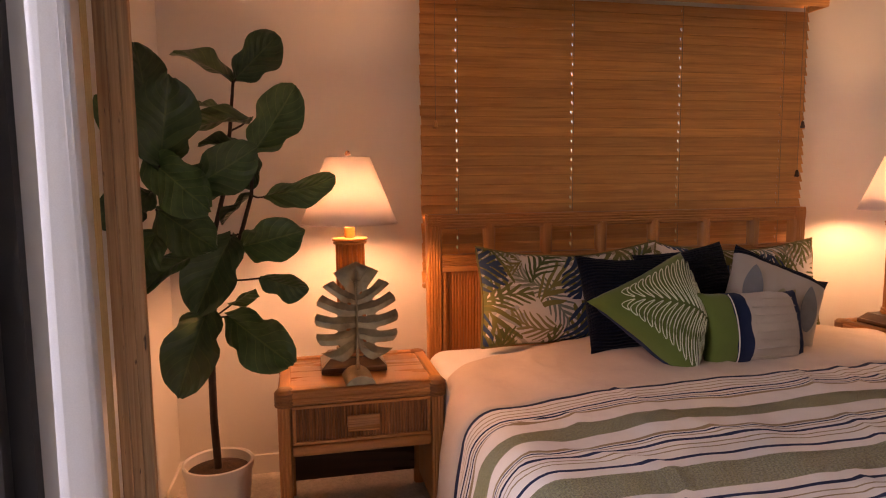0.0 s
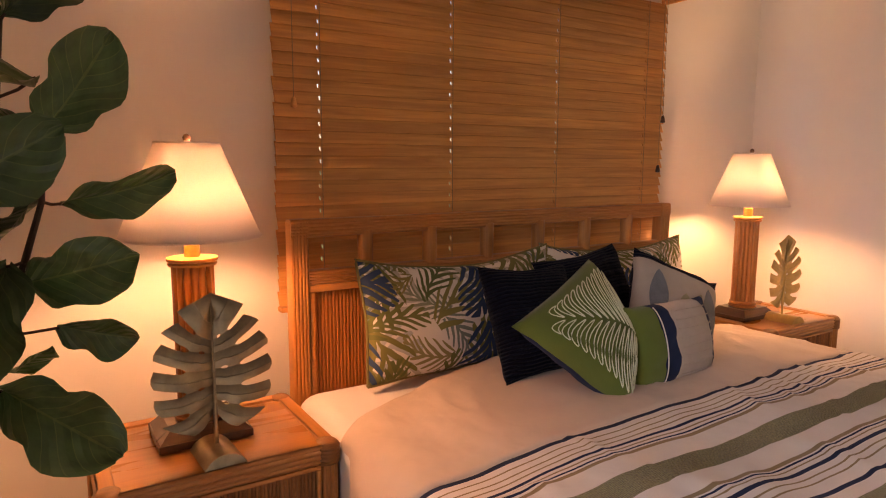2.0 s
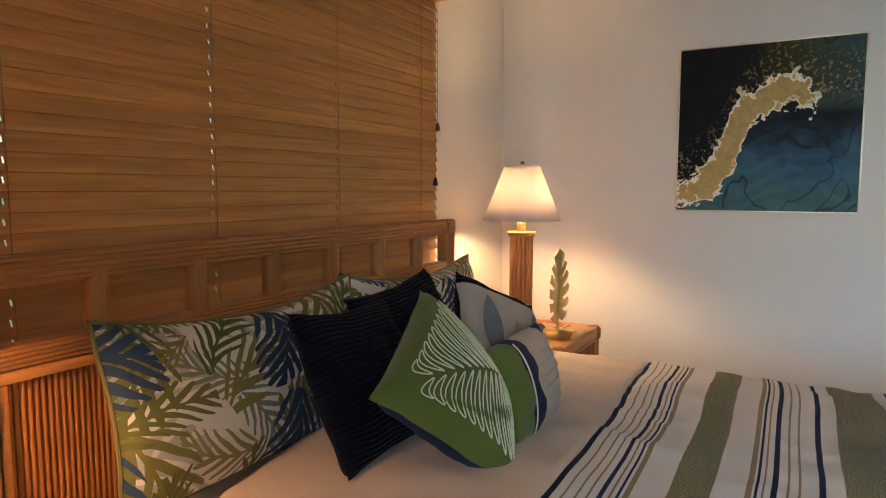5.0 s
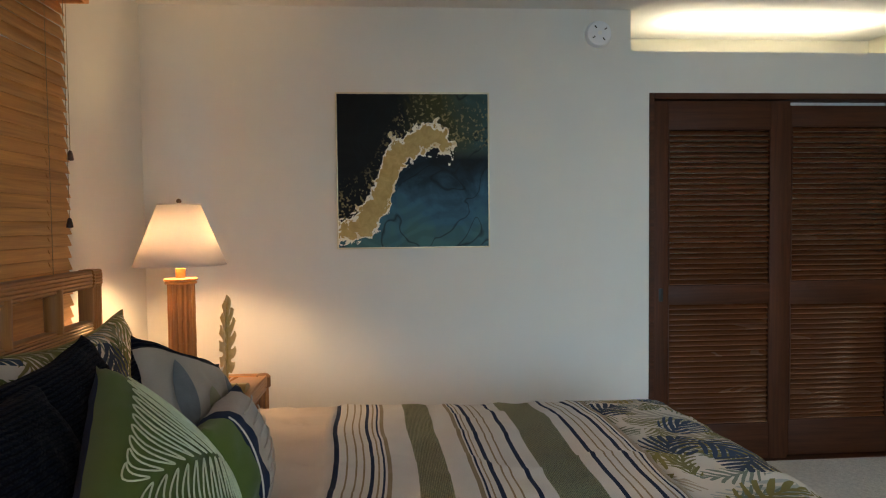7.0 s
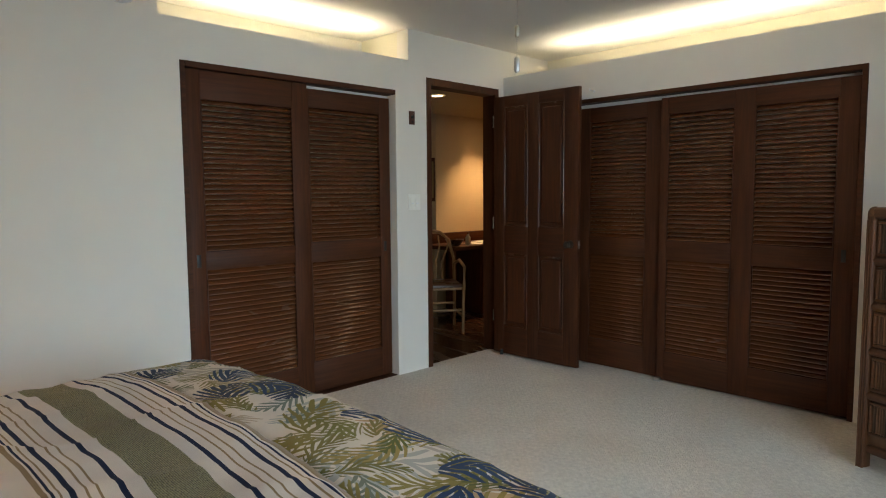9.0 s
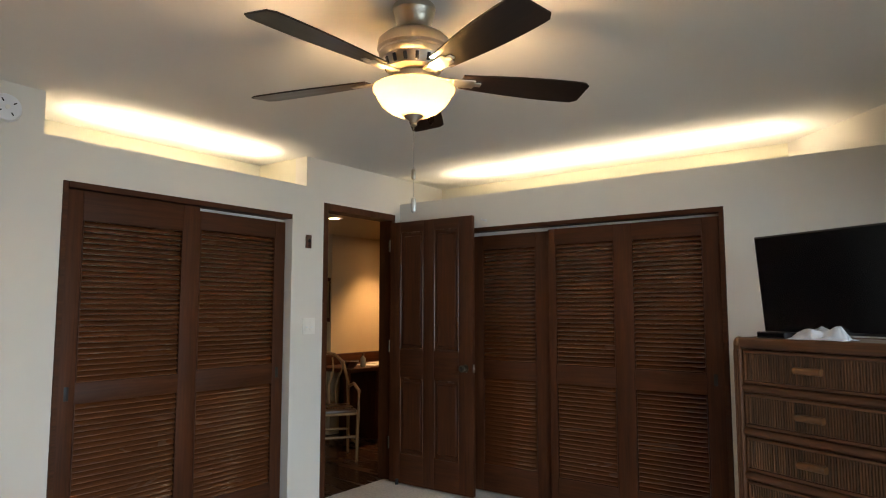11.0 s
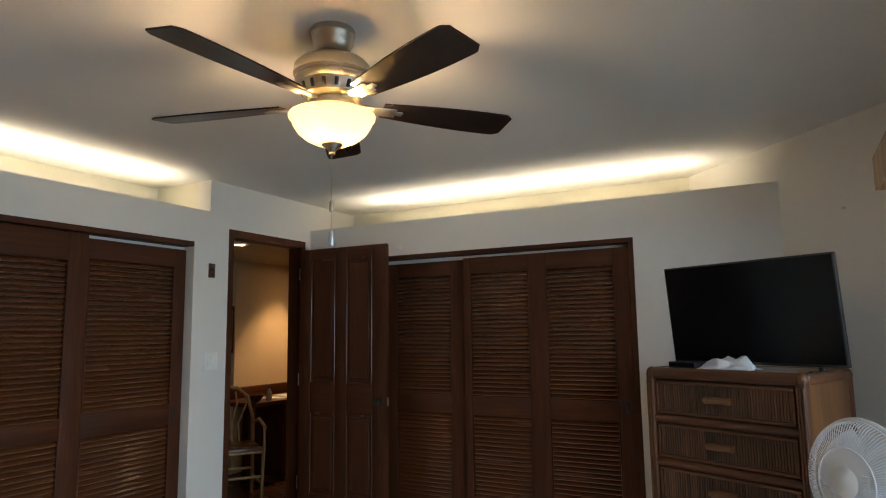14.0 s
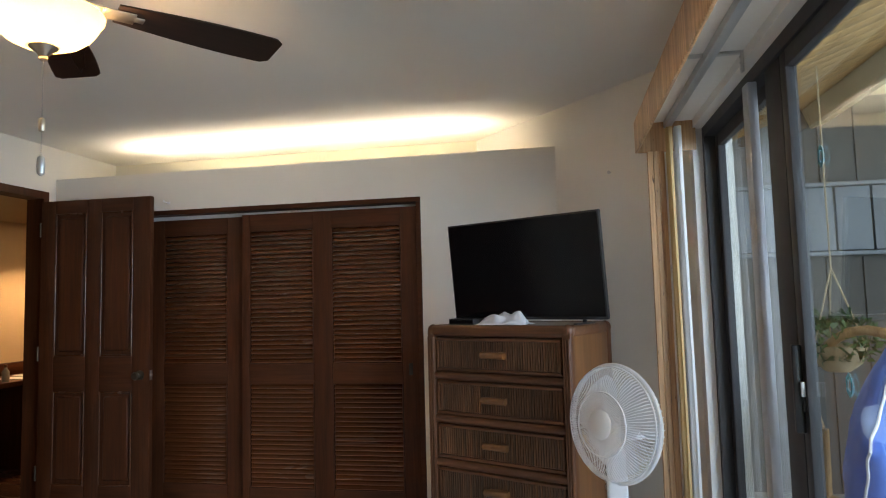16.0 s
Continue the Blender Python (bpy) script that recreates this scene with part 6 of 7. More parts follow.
def dresser():
    """Its own front faces -y."""
    W, D, H = 0.765, 0.48, 1.213
    d = thing("dresser", DM, "tall brown rattan dresser with five reeded drawers", "dresser")
    x0, x1, y0, y1 = -W / 2, W / 2, -D / 2, D / 2
    part("carcass", boxes((x0 + 0.03, x1 - 0.03, y0 + 0.03, y1 - 0.01, 0.10, H - 0.06)), M_DRS_SIDE, d)
    for x in (x0 + 0.004, x1 - 0.012):
        part("side_panel", boxes((x, x + 0.008, y0 + 0.045, y1 - 0.02, 0.12, H - 0.05)), M_DRS_SIDE, d)
    part("top", boxes((x0 + 0.03, x1 - 0.03, y0 + 0.03, y1 - 0.02, H - 0.03, H - 0.004)), M_DRS_SIDE, d)
    for y in (y0 + 0.022, y1 - 0.022):
        bm = bmesh.new()
        box(bm, x0 + 0.02, x1 - 0.02, y - 0.022, y + 0.022, H - 0.055, H, 0.015, 3)
        part("top_rail", bm, M_DRS_X, d)
    for x in (x0 + 0.020, x1 - 0.020):
        part("top_rail", boxes((x - 0.02, x + 0.02, y0 + 0.045, y1 - 0.045, H - 0.055, H, 0.014, 3)), M_DRS_X, d)
        for y in (y0 + 0.024, y1 - 0.024):
            bm = bmesh.new()
            box(bm, x - 0.022, x + 0.022, y - 0.024, y + 0.024, 0, H - 0.02, 0.010, 2)
            for k in range(3):
                rod(bm, (x - 0.012 + k * 0.012, y + math.copysign(0.0235, y), 0), (x - 0.012 + k * 0.012, y + math.copysign(0.0235, y), H - 0.06), 0.006, seg=8)
            part("leg", bm, M_DRS_V, d)
            tmp = bmesh.new()
            bmesh.ops.create_uvsphere(tmp, u_segments=16, v_segments=10, radius=0.031)
            part("corner_binding", join(bmesh.new(), tmp, Matrix.Translation((x, y, H - 0.027)) @ Matrix.Diagonal((0.9, 0.9, 1.0, 1))), M_DRS_V, d, "worn corner binding")
    part("bottom_rail", boxes((x0 + 0.04, x1 - 0.04, y0 + 0.004, y0 + 0.04, 0.075, 0.115, 0.012, 3)), M_DRS_X, d)
    z1 = H - 0.062
    step = 0.2075
    rail_me = finish("divider_rail", rod(bmesh.new(), (x0 + 0.03, 0, 0), (x1 - 0.03, 0, 0), 0.020, seg=12), M_DRS_X, 40)
    reed_me = finish("reed", rod(bmesh.new(), (0, 0, 0), (0, 0, 0.128), 0.0056, seg=8), M_DRS_REED, 40)
    for k in range(5):
        zt = z1 - k * step
        zb = zt - 0.158
        # drawer coloured dark, to put the shade between the reeds into its colour
        dr = part("drawer", boxes((x0 + 0.05, x1 - 0.05, y0 + 0.024, y1 - 0.05, zb, zt)), M_DARKBASE, d)
        part("drawer_frame", boxes((x0 + 0.048, x1 - 0.048, y0 + 0.006, y0 + 0.024, zt - 0.014, zt, 0.004), (x0 + 0.048, x1 - 0.048, y0 + 0.006, y0 + 0.024, zb, zb + 0.014, 0.004),
                                   (x0 + 0.048, x0 + 0.060, y0 + 0.006, y0 + 0.024, zb + 0.014, zt - 0.014, 0.004), (x1 - 0.060, x1 - 0.048, y0 + 0.006, y0 + 0.024, zb + 0.014, zt - 0.014, 0.004)), M_DRS_X, dr)
        n = 50
        for i in range(n):
            piece("reed", reed_me, dr, pose(x0 + 0.068 + i * (W - 0.136) / (n - 1), y0 + 0.0195, zb + 0.015))
        bm = bmesh.new()
        rod(bm, (-0.062, y0 - 0.014, zb + 0.082), (0.062, y0 - 0.014, zb + 0.082), 0.0165, 0.0165, 14)
        box(bm, -0.05, 0.05, y0 - 0.012, y0 + 0.02, zb + 0.070, zb + 0.094)
        part("handle", bm, M_DRS_SIDE, dr, "stub cane pull")
        if k < 4:
            piece("divider_rail", rail_me, d, pose(0, y0 + 0.020, zb - 0.0245))
    return d


dresser()


def on_dresser(x, y, z, *turn):
    return DM @ pose(x, y, 1.213 + z, *turn)


def television():
    t = thing("television", pose(0.690, -1.300, 1.2135, 0, 0, 151.0), "flat black television leaning forward on the dresser", "television")
    W, H = 0.834, 0.478
    lean = pose(0, 0, 0.022, 6.3)
    for name, bm, mt, lb in (
        ("bezel", boxes((-W / 2, W / 2, -0.012, 0.012, 0, H, 0.004)), M_BLACK, "thin black bezel"),
        ("screen", boxes((-W / 2 + 0.008, W / 2 - 0.008, -0.0150, -0.0115, 0.014, H - 0.008)), M_SCREEN, "dark glossy screen"),
        ("back_housing", boxes((-W / 2 + 0.08, W / 2 - 0.08, 0.012, 0.05, 0.03, H - 0.12, 0.012)), M_BLACK, ""),
    ):
        part(name, join(bmesh.new(), bm, lean), mt, t, lb)
    for x in (-0.30, 0.30):
        bm = boxes((x - 0.008, x + 0.008, -0.09, 0.09, 0, 0.008, 0.002))
        box(bm, x - 0.008, x + 0.008, -0.006, 0.010, 0.006, 0.035, 0.002)
        part("foot", bm, M_BLACK, t)


television()
_b = thing("media_box", pose(0.985, -1.365, 1.2135, 0, 0, 151.0), "small black media box beside the television", "media box")
part("case", boxes((-0.075, 0.075, -0.05, 0.05, 0, 0.030, 0.004)), M_BLACK, _b)
part("front_panel", boxes((-0.070, 0.070, -0.0515, -0.0495, 0.006, 0.025)), M_SCREEN, _b)


def tissue():
    bm = bmesh.new()
    n = 26
    vv = []
    for j in range(n + 1):
        row = []
        for i in range(n + 1):
            u, v = -1 + 2 * i / n, -1 + 2 * j / n
            e = max(0, 1 - u * u) * max(0, 1 - v * v)
            z = 0.045 * e * (1.0 + 0.9 * noise.noise((u * 1.7, v * 1.7, 4))) + 0.03 * math.exp(-((u - 0.62) ** 2 + v * v) * 16) + 0.012 * abs(noise.noise((u * 5, v * 5, 2))) * e ** 0.3 + 0.001
            row.append(bm.verts.new((u * 0.135 + 0.02 * noise.noise((u, v, 8)), v * 0.07 + 0.02 * noise.noise((u * 2, v * 2, 11)), z)))
        vv.append(row)
    for a, b in zip(vv, vv[1:]):
        for i in range(n):
            bm.faces.new((a[i], a[i + 1], b[i + 1], b[i]))
    ob = solid("cloth", bm, M_TISSUE, "crumpled white cloth lying on the dresser", "cloth", smooth=70, m=on_dresser(-0.01, -0.13, 0.0, 0, 0, 3))
    so = ob.modifiers.new("thickness", "SOLIDIFY")
    so.thickness = 0.002


tissue()


def garland():
    g = thing("leaf_ornament", DM @ pose(0.402, -0.20, 0.74), "gilt maple leaf ornament hanging on a cord from the dresser's corner", "ornament")
    bm = bmesh.new()
    sweep(bm, [(-0.004, 0.0, 0.16), (0.010, -0.01, 0.10), (0.016, -0.012, 0.03)], 0.0012, 5)
    part("cord", bm, M_BLACK, g)
    bm = bmesh.new()
    for k in range(7):
        a = radians(-150 + k * 50)
        ln = (0.030, 0.036, 0.040, 0.042, 0.040, 0.036, 0.030)[k]
        c = Vector((0.016 + ln * 0.5 * math.cos(a), -0.014, -0.004 + ln * 0.5 * math.sin(a)))
        tmp = bmesh.new()
        bmesh.ops.create_cone(tmp, cap_ends=True, segments=6, radius1=0.008, radius2=0.0008, depth=ln)
        join(bm, tmp, Matrix.Translation(c) @ pose(0, 0, 0, 0, 90 - math.degrees(a), 0) @ Matrix.Diagonal((1, 0.25, 1, 1)))
    part("maple_leaf", bm, M_GOLDLEAF, g)


garland()


# ---- pedestal fan ----
def pedestal_fan():
    f = thing("pedestal_fan", pose(0.355, -0.65, 0), "white pedestal fan with a round wire cage beside the dresser", "pedestal fan")
    part("base", lathe([(0.19, 0), (0.195, 0.012), (0.17, 0.028), (0.05, 0.045), (0.03, 0.06)], 40), M_WHITEPL, f)
    part("pole", rod(bmesh.new(), (0, 0, 0.05), (0, 0, 0.56), 0.016), M_WHITEPL, f)
    ctl = part("control_column", boxes((-0.036, 0.036, -0.026, 0.030, 0.54, 0.80, 0.010, 3)), M_WHITEPL, f)
    for k in range(4):
        part("button", boxes((0.036, 0.041, -0.012, 0.012, 0.72 - k * 0.024, 0.732 - k * 0.024, 0.002)), M_BLACK if k < 2 else M_ALUPALE, ctl)
    R = 0.205
    H = pose(0, 0, 0.880, 0, 0, 43) @ pose(0, 0, 0, 0, 86, 0)  # the cage's own +z is the way it blows
    part("motor", join(bmesh.new(), lathe([(0.03, -0.155), (0.055, -0.15), (0.066, -0.11), (0.066, -0.06), (0.03, -0.05)], 30), H), M_WHITEPL, f)
    part("neck", rod(bmesh.new(), (0, 0, 0.78), (0, 0, 0.90), 0.022), M_WHITEPL, f)
    cage = part("cage_ring", bmesh_ring(R, 0.0, 0.0085, H), M_WHITEPL, f)
    for r, z, w in ((0.112, 0.066, 0.0030), (R * 0.985, 0.020, 0.0028), (0.15, -0.058, 0.002)):
        part("hoop", bmesh_ring(r, z, w, H), M_WHITEPL, cage)
    wire = bmesh.new()
    sweep(wire, [(0.045, 0, 0.070), (0.10, 0, 0.066), (0.155, 0, 0.055), (0.190, 0, 0.036), (0.203, 0, 0.010)], 0.0019, 5)
    me = finish("cage_wire", wire, M_WHITEPL, 60)
    back = bmesh.new()
    sweep(back, [(0.060, 0, -0.075), (0.13, 0, -0.070), (0.185, 0, -0.045), (0.204, 0, -0.006)], 0.0010, 5)
    mb = finish("cage_wire", back, M_WHITEPL, 60)
    n = 108
    for k in range(n):
        piece("cage_wire", me, cage, H @ pose(0, 0, 0, 0, 0, 360 * k / n))
        if k % 2:
            piece("cage_wire", mb, cage, H @ pose(0, 0, 0, 0, 0, 360 * k / n))
    part("badge", join(bmesh.new(), lathe([(0.050, 0.066), (0.052, 0.072), (0.046, 0.077), (0.0, 0.079)], 32), H), M_WHITEPL, f)
    for k in range(3):
        bm = bmesh.new()
        rows = []
        for i in range(9):
            r = 0.03 + 0.15 * i / 8
            rows.append([bm.verts.new((r * math.cos(a), r * math.sin(a), 0.02 * (a * 1.2 - 0.5))) for a in [(-0.55 + 1.1 * j / 6) * (0.9 + 0.6 * math.sin(i / 8 * 2.6)) for j in range(7)]])
        for a, b in zip(rows, rows[1:]):
            for j in range(6):
                bm.faces.new((a[j], a[j + 1], b[j + 1], b[j]))
        part("blade", join(bmesh.new(), bm, H @ pose(0, 0, -0.01, 0, 0, 120 * k)), M_WHITEPL, f)


def bmesh_ring(r, z, w, m):
    bm = bmesh.new()
    sweep(bm, [(r * math.cos(2 * math.pi * i / 64), r * math.sin(2 * math.pi * i / 64), z) for i in range(65)], w, 8)
    return join(bmesh.new(), bm, m)


pedestal_fan()


# ---- sliding glass door, pelmet, curtains ----
def sliding_door():
    x0, x1 = XW - 0.11, XW - 0.03
    w = structure("window_2", boxes((x0, x1, WY0 + 0.02, WY0 + 0.055, 0, WZ - 0.03), (x0, x1, WY1 - 0.055, WY1 - 0.02, 0, WZ - 0.03), (x0, x1, WY0 + 0.055, WY1 - 0.055, WZ - 0.075, WZ - 0.03), (x0, x1, WY0 + 0.055, WY1 - 0.055, 0, 0.03)),
                  M_ALU, "dark aluminium frame of the sliding glass door")

    def leaf(ya, yb, x, edge):
        z0, z1, s = 0.032, WZ - 0.078, 0.045
        fr = part("sash", boxes((x - 0.015, x + 0.015, ya, ya + s, z0, z1, 0.002), (x - 0.015, x + 0.015, yb - s, yb, z0, z1, 0.002), (x - 0.015, x + 0.015, ya + s, yb - s, z0, z0 + 0.07, 0.002), (x - 0.015, x + 0.015, ya + s, yb - s, z1 - 0.05, z1, 0.002)),
                  edge, w, "", 40)
        g = part("pane", boxes((x - 0.003, x + 0.003, ya + s, yb - s, z0 + 0.07, z1 - 0.05)), M_GLASS, fr)
        g.visible_shadow = False
        return fr

    leaf(WY0 + 0.057, -0.33, XW - 0.090, M_ALU)
    s = leaf(-0.185, 0.86, XW - 0.052, M_ALU)
    leaf(0.82, WY1 - 0.057, XW - 0.090, M_ALU)
    part("mullion", boxes((XW - 0.040, XW - 0.010, -0.475, -0.412, 0.03, WZ - 0.078, 0.003)), M_ALUPALE, w, "pale aluminium mullion")
    part("pull_handle", boxes((XW - 0.036, XW - 0.010, -0.175, -0.160, 0.95, 1.19, 0.004), (XW - 0.036, XW - 0.030, -0.180, -0.151, 1.01, 1.08, 0.001)), M_BLACK, s, "black pull handle")
    part("latch", boxes((XW - 0.036, XW - 0.024, -0.155, -0.149, 1.05, 1.09, 0.001)), M_ALUPALE, s)
    part("interlock", boxes((XW - 0.070, XW - 0.038, -0.33, -0.195, 0.03, WZ - 0.078, 0.003)), M_ALU, w)
    for y, z in ((0.03, 1.675), (0.10, 1.115)):
        bm = bmesh.new()
        tmp = lathe([(0.020, 0), (0.024, 0.0006), (0.016, 0.0012), (0.014, 0.0006)], 6, False)
        join(bm, tmp, pose(XW - 0.048, y, z, 0, 90) @ Matrix.Diagonal((1.25, 0.8, 1, 1)))
        part("sticker", bm, M_STICKER, s, "small cyan ring-shaped sticker on the glass")


sliding_door()


def pelmet():
    p = thing("window_pelmet", pose(0, 0, 0), "woven bamboo pelmet over the sliding door", "pelmet")
    X = 0.175
    bm = boxes((X - 0.012, X, WY0 + 0.03, 1.93, 1.968, 2.112, 0.004), (XW, X - 0.012, WY0 + 0.03, WY0 + 0.044, 1.968, 2.112, 0.003), (XW, X - 0.012, 1.916, 1.93, 1.968, 2.112, 0.003))
    part("front_board", bm, M_POST, p, "streaky bamboo fascia")
    part("soffit", boxes((XW, X - 0.013, WY0 + 0.046, 1.914, 2.10, 2.110)), M_TRIM, p)
    part("rail", boxes((0.02, 0.05, WY0 + 0.046, 1.914, 2.07, 2.0995, 0.002)), M_ALUPALE, p)
    for y in (-0.35, 0.25, 0.95, 1.6):
        bm = boxes((XW + 0.014, XW + 0.022, y - 0.010, y + 0.010, 2.03, 2.099, 0.001), (XW + 0.02, 0.10, y - 0.010, y + 0.010, 2.090, 2.099, 0.001))
        for k in range(3):
            rod(bm, (XW + 0.022, y, 2.04 + 0.02 * k), (XW + 0.0245, y, 2.04 + 0.02 * k), 0.004, seg=8)
        part("bracket", bm, M_STEEL, p)
    for y in (WY0 + 0.05, 1.845):
        post = thing("bamboo_panel", pose(0, 0, 0), "narrow streaky bamboo panel standing beside the curtain", "panel", "bamboo panels")
        for k in range(3):
            part("strip", boxes((0.056 + 0.0242 * k, 0.0798 + 0.0242 * k, y, y + 0.022, 0.0, 1.966, 0.002, 1)), M_POST, post)


pelmet()


def curtain(name, material, x0, x1, ya, yb, folds, label):
    bm = bmesh.new()
    n, rows = folds * 10, []
    for j in range(13):
        z = 0.02 + 2.04 * j / 12
        row = []
        for i in range(n + 1):
            s = i / n
            ph = s * folds * 2 * math.pi
            x = (x0 + x1) / 2 + (x1 - x0) / 2 * math.sin(ph + 0.25 * math.sin(z * 2 + folds)) * (0.92 + 0.08 * math.sin(z * 3))
            row.append(bm.verts.new((x, ya + (yb - ya) * s + 0.006 * math.sin(z * 2.2), z)))
        rows.append(row)
    for a, b in zip(rows, rows[1:]):
        for i in range(n):
            bm.faces.new((a[i], a[i + 1], b[i + 1], b[i]))
    solid(name, bm, material, label, "curtain", group="curtains", smooth=80)


for y0, y1, w0, w1, xm in ((WY0 + 0.08, WY0 + 0.13, WY0 + 0.08, WY0 + 0.135, 0.018), (1.80, 1.84, 1.72, 1.84, 0.034)):
    curtain("curtain", M_CURT_T, xm + 0.008, 0.052, y0, y1, 3, "tan lining curtain drawn aside in tight folds")
    curtain("curtain", M_CURT_W, -0.045 if w0 > 0 else -0.012, xm, w0, w1, 3, "white curtain drawn aside in tight folds")


# ---- the hall's things ----
def hall():
    for x, y in ((4.65, -2.005), (5.20, -3.50)):
        d = thing("downlight", pose(x, y, 2.17), "round recessed ceiling downlight, lit", "downlight", "downlights")
        part("trim_ring", join(bmesh.new(), lathe([(0.052, -0.002), (0.075, -0.002), (0.075, -0.007), (0.055, -0.009)], 30, False), pose(0, 0, 0)), M_WHITEPL, d)
        part("lens", lathe([(0.0, -0.003), (0.052, -0.003), (0.052, -0.0035)], 28), M_GLOW, d, "glowing lens")
    # desk along the hall's wall
    k = thing("desk", pose(0, 0, 0), "dark wooden writing desk against the hall wall", "desk")
    part("desktop", boxes((5.02, 5.59, -4.1, -2.62, 0.71, 0.75, 0.006)), M_MAHOG_Y, k)
    part("back_ledge", boxes((5.52, 5.59, -4.1, -2.62, 0.75, 0.86, 0.004)), M_MAHOG_Y, k)
    part("pedestal", boxes((5.05, 5.58, -3.75, -3.02, 0.0, 0.71, 0.004)), M_MAHOG_V, k)
    for z in (0.12, 0.32, 0.52):
        part("drawer_front", boxes((5.035, 5.05, -3.73, -3.04, z, z + 0.17, 0.004)), M_MAHOG_Y, k)
    for y in (-4.05, -2.66):
        part("leg", boxes((5.06, 5.11, y, y + 0.05, 0, 0.71, 0.004)), M_MAHOG_V, k)
        part("leg", boxes((5.5, 5.55, y, y + 0.05, 0, 0.71, 0.004)), M_MAHOG_V, k)
    b = thing("soap_bottle", pose(5.10, -2.88, 0.75), "small frosted glass bottle with a dark cap on the desk", "bottle")
    part("flask", lathe([(0.026, 0), (0.028, 0.008), (0.028, 0.085), (0.014, 0.105), (0.010, 0.118)], 20), M_CLEAR, b)
    part("cap", lathe([(0.011, 0.118), (0.011, 0.14), (0.004, 0.145)], 14), M_DARKBASE, b)
    o = thing("bowl", pose(5.14, -2.72, 0.75), "dark wooden bowl on the desk", "bowl")
    part("bowl_body", lathe([(0.04, 0), (0.06, 0.01), (0.10, 0.07), (0.096, 0.072), (0.055, 0.02), (0.0, 0.018)], 28, False), M_DARKBASE, o)
    for i, (y, a) in enumerate(((-3.10, 12), (-3.26, -18))):
        bm = boxes((-0.12, 0.12, -0.09, 0.09, 0, 0.005 + 0.01 * i, 0.002))
        solid("papers", bm, M_PAPER, "loose papers lying on the desk", "papers", m=pose(5.22, y, 0.7505, 0, 0, a))
    # rattan chair
    c = thing("rattan_chair", pose(4.80, -2.13, 0, 0, 0, -125), "rattan armchair with a fan-shaped back at the desk", "chair")
    for sx in (-0.21, 0.21):
        bm = bmesh.new()
        sweep(bm, [(sx, -0.20, 0), (sx * 1.02, -0.205, 0.30), (sx * 1.05, -0.21, 0.46), (sx * 1.1, -0.18, 0.62), (sx * 1.08, 0.05, 0.66), (sx, 0.20, 0.62)], 0.015, 8)
        part("front_leg", bm, M_CANE, c)
        bm = bmesh.new()
        sweep(bm, [(sx, 0.24, 0), (sx * 0.98, 0.21, 0.42), (sx * 0.98, 0.24, 0.66), (sx * 0.80, 0.29, 0.84), (sx * 0.4, 0.31, 0.915), (0, 0.315, 0.93)], 0.015, 8)
        part("back_post", bm, M_CANE, c)
        for k in range(2):
            bm = bmesh.new()
            sweep(bm, [(sx * (0.15 + 0.3 * k), 0.215, 0.43), (sx * (0.12 + 0.28 * k), 0.25, 0.60), (sx * (0.35 + 0.4 * k), 0.285, 0.78), (sx * (0.30 + 0.44 * k), 0.30, 0.885 - 0.03 * k)], 0.008, 6)
            part("back_splat", bm, M_CANE, c)
        bm = bmesh.new()
        sweep(bm, [(sx, -0.19, 0.16), (sx, 0.22, 0.16)], 0.010, 8)
        part("stretcher", bm, M_CANE, c)
    for y, z in ((-0.19, 0.22), (0.22, 0.22), (-0.20, 0.42), (0.21, 0.42)):
        part("rail", rod(bmesh.new(), (-0.21, y, z), (0.21, y, z), 0.012), M_CANE, c)
    part("seat", boxes((-0.21, 0.21, -0.20, 0.20, 0.415, 0.465, 0.02, 3)), M_DARKBASE, c, "dark patterned seat pad")
    p = thing("hall_picture", pose(5.64, -2.895, 1.45), "small framed picture on the hall wall", "picture")
    part("frame", boxes((-0.03, 0.03, 0, 0.012, -0.24, 0.24, 0.002)), M_MAHOG_V, p)
    part("print", boxes((-0.02, 0.02, 0.0125, 0.014, -0.20, 0.20)), M_TAN, p)


hall()


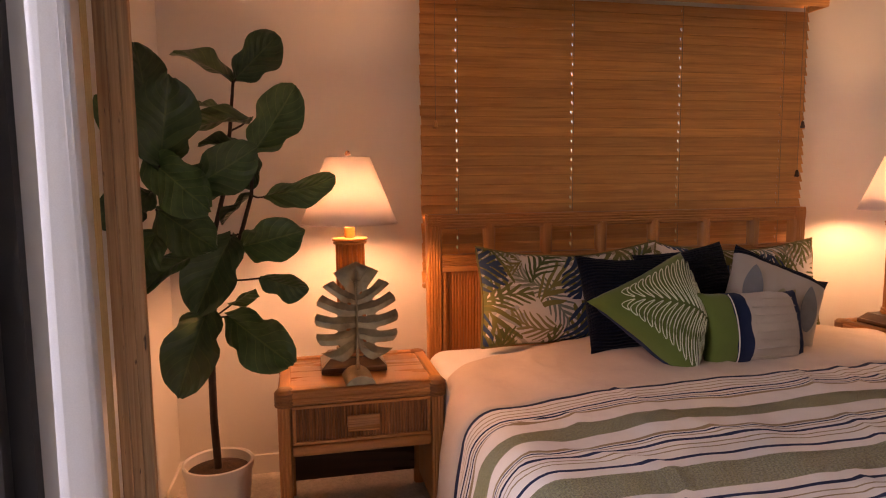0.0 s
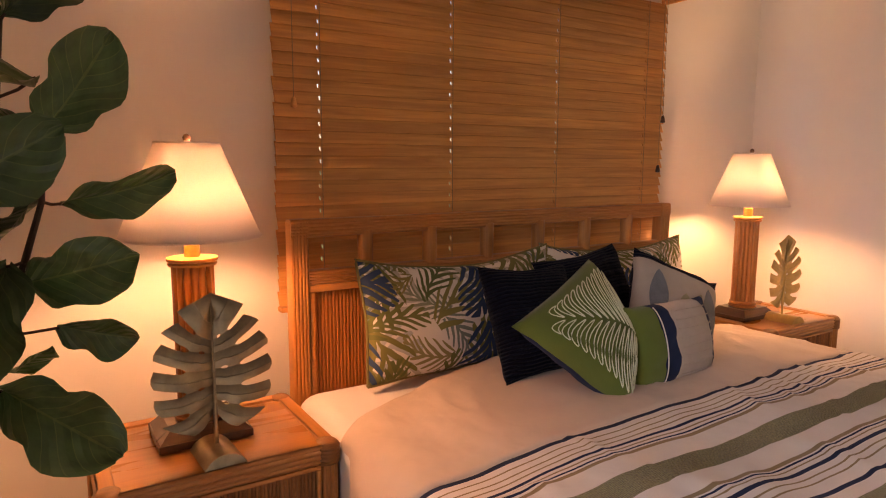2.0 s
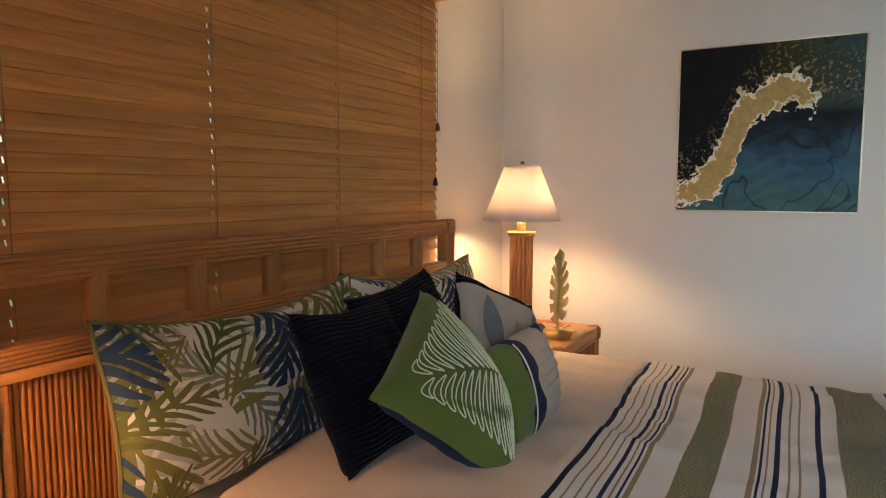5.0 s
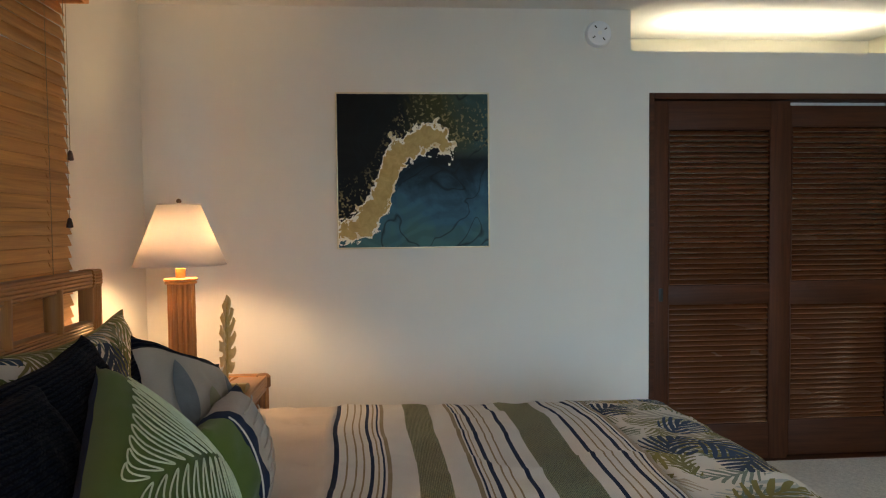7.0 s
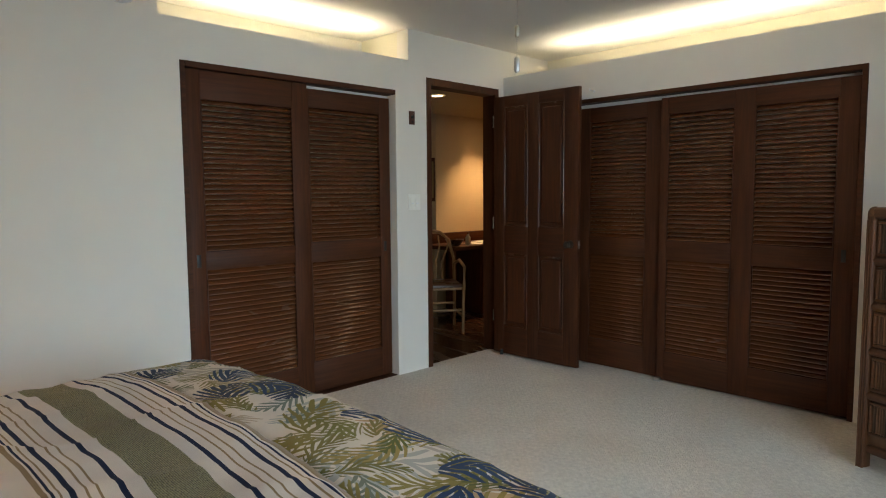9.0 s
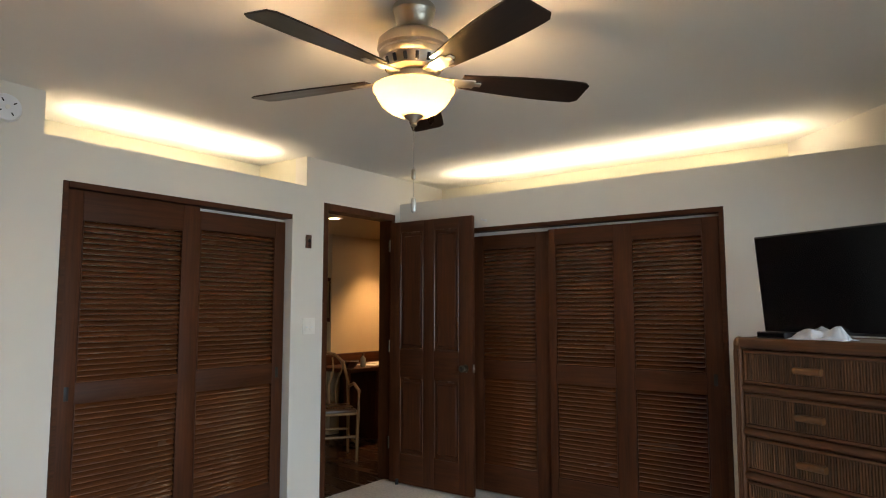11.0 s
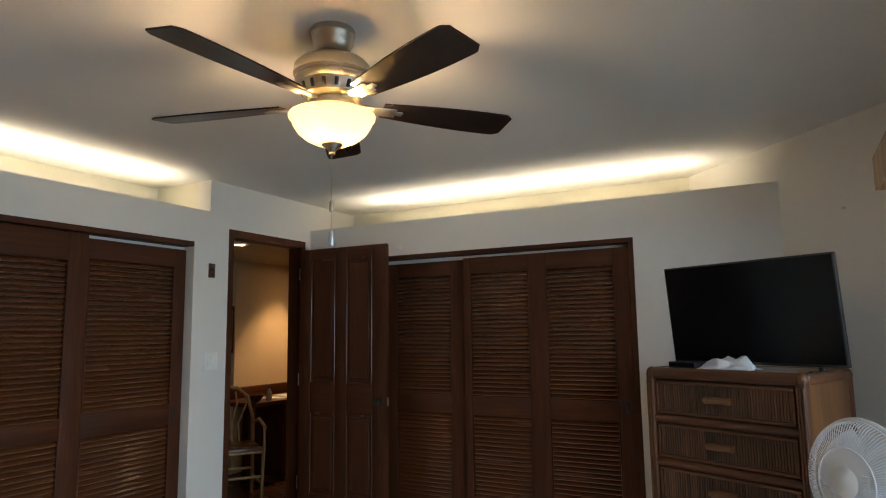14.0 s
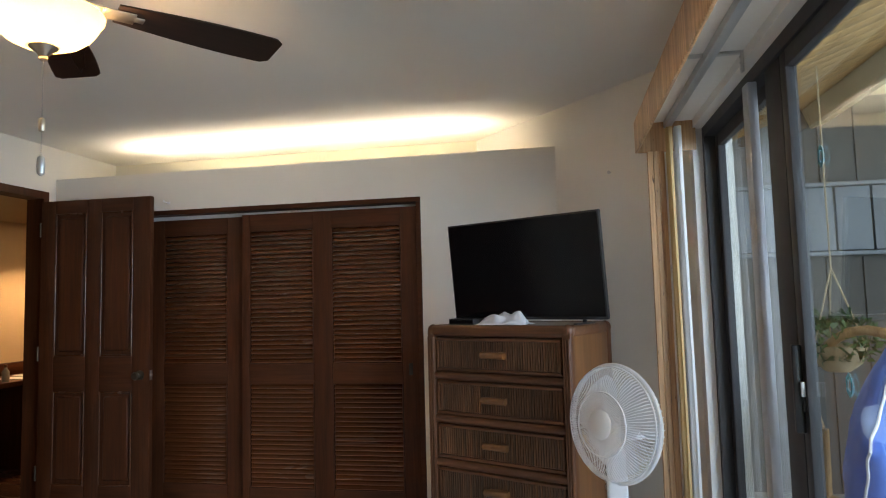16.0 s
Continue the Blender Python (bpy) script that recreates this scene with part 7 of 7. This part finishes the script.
# ---- outside ----
def outside():
    structure("ground", boxes((-400, XW - 0.165, -400, 400, -0.5, -0.12)), M_GRASS, "garden ground")
    structure("ground_behind", boxes((XW - 0.165, 400, YN + 0.165, 400, -0.5, -0.12)), M_GRASS, "garden ground")
    structure("pavement", boxes((-3.4, XW - 0.165, -4.2, 4.5, -0.12, -0.02)), M_PAVE, "pale concrete lanai floor")
    soffit = thing("lanai_ceiling", pose(XW - 0.165, 0, 2.24, 0, 21.5, 0), "sloping pine boarded lanai ceiling", "soffit")
    tagged(soffit, kind="structure")
    part("deck", boxes((-3.9, 0.0, -4.2, 3.6, 0.0, 0.03)), M_PLANK, soffit)
    me = finish("plank", boxes((-3.88, 0.0, -0.066, 0.066, -0.014, -0.001, 0.004)), M_PLANK, 30)
    for k in range(54):
        piece("plank", me, soffit, pose(0, -4.0 + k * 0.14, 0))
    part("beam", boxes((-1.10, -0.98, -4.2, 3.6, -0.16, -0.015, 0.006)), M_GABLE, soffit)
    wall = structure("lanai_wall", boxes((-3.4, XW - 0.165, -3.15, -3.02, -0.02, 2.66)), M_SIDING, "taupe sided wall at the end of the lanai")
    part("gable", boxes((-3.6, XW - 0.165, -3.15, -3.02, 2.66, 3.9)), M_GABLE, wall, "cream gable")
    for k in range(14):
        part("batten", boxes((-3.35 + k * 0.23, -3.325 + k * 0.23, -3.02, -3.005, 2.07, 2.65)), M_SIDING, wall)
        part("batten", boxes((-3.35 + k * 0.23, -3.325 + k * 0.23, -3.02, -3.005, 0.0, 1.55)), M_SIDING, wall)
    low = structure("lanai_panel", boxes((-3.4, XW - 0.165, -3.02, -2.99, 1.60, 2.04)), M_SIDING, "panelled band on the lanai wall")
    for k in range(14):
        part("panel", boxes((-3.38 + k * 0.23, -3.165 + k * 0.23, -2.99, -2.97, 1.60, 2.03, 0.003)), M_SIDINGLT, low, "pale grey board")
    part("ledge", boxes((-3.4, XW - 0.17, -2.99, -2.93, 2.035, 2.06, 0.003)), M_SIDINGLT, low)
    part("ledge", boxes((-3.4, XW - 0.17, -2.99, -2.945, 1.565, 1.592, 0.003)), M_SIDINGLT, low)
    # hanging fern
    h = thing("hanging_plant", pose(-0.72, -1.52, 1.08), "leafy plant in a hanging basket on jute ropes", "hanging plant")
    part("basket", lathe([(0.05, -0.12), (0.10, -0.08), (0.125, 0.0), (0.118, 0.0), (0.0, -0.03)], 24, False), M_ROPE, h)
    bm = bmesh.new()
    for k in range(3):
        a = k * 2.094 + 0.4
        sweep(bm, [(0.12 * math.cos(a), 0.12 * math.sin(a), 0), (0, 0, 0.36), (0, 0, 0.42 + 0.02 * k)], 0.004, 6)
    sweep(bm, [(0, 0, 0.40), (0, 0, 1.35)], 0.004, 6)
    part("rope", bm, M_ROPE, h)
    rnd = random.Random(3)
    bm = bmesh.new()
    for k in range(420):
        a, e, r = rnd.uniform(0, 6.283), rnd.uniform(-0.9, 1.2), rnd.uniform(0.11, 0.19)
        c = Vector((r * math.cos(a) * math.cos(e), r * math.sin(a) * math.cos(e), 0.03 + r * 0.75 * math.sin(e)))
        tmp = [bm.verts.new(c + Vector((rnd.uniform(-1, 1), rnd.uniform(-1, 1), rnd.uniform(-1, 1))) * 0.022) for _ in range(4)]
        bm.faces.new((tmp[0], tmp[1], tmp[2]))
        bm.faces.new((tmp[0], tmp[2], tmp[3]))
    part("foliage", bm, M_FERN, h, "many small green leaves", None)
    # cane chair with a blue cushion
    c = thing("lanai_chair", pose(-0.66, -1.24, -0.02, 0, 0, 120), "round-backed cane chair on the lanai", "chair")
    bm = bmesh.new()
    pts = [(0.30 * math.cos(a), 0.12, 0.86 + 0.32 * math.sin(a)) for a in [math.pi * (-0.15 + 1.3 * i / 16) for i in range(17)]]
    sweep(bm, pts, 0.022, 10)
    part("hoop_back", bm, M_CANE, c)
    for x in (-0.26, 0.26):
        for y in (-0.26, 0.12):
            part("leg", rod(bmesh.new(), (x, y, 0), (x * 0.95, y, 0.72 if y > 0 else 0.42), 0.020), M_CANE, c)
    part("seat", boxes((-0.29, 0.29, -0.30, 0.15, 0.38, 0.42, 0.015)), M_CANE, c)
    ob = cushion("outdoor_cushion", 0.60, 0.60, 0.20, pose(-0.64, -0.98, 0.75, 0, 0, 62) @ pose(0, 0, 0, -12) @ pose(0, 0, 0, 0, 38), M_BLUE, "bright blue canvas cushion with white piping on the chair", M_TISSUE, 9)


outside()
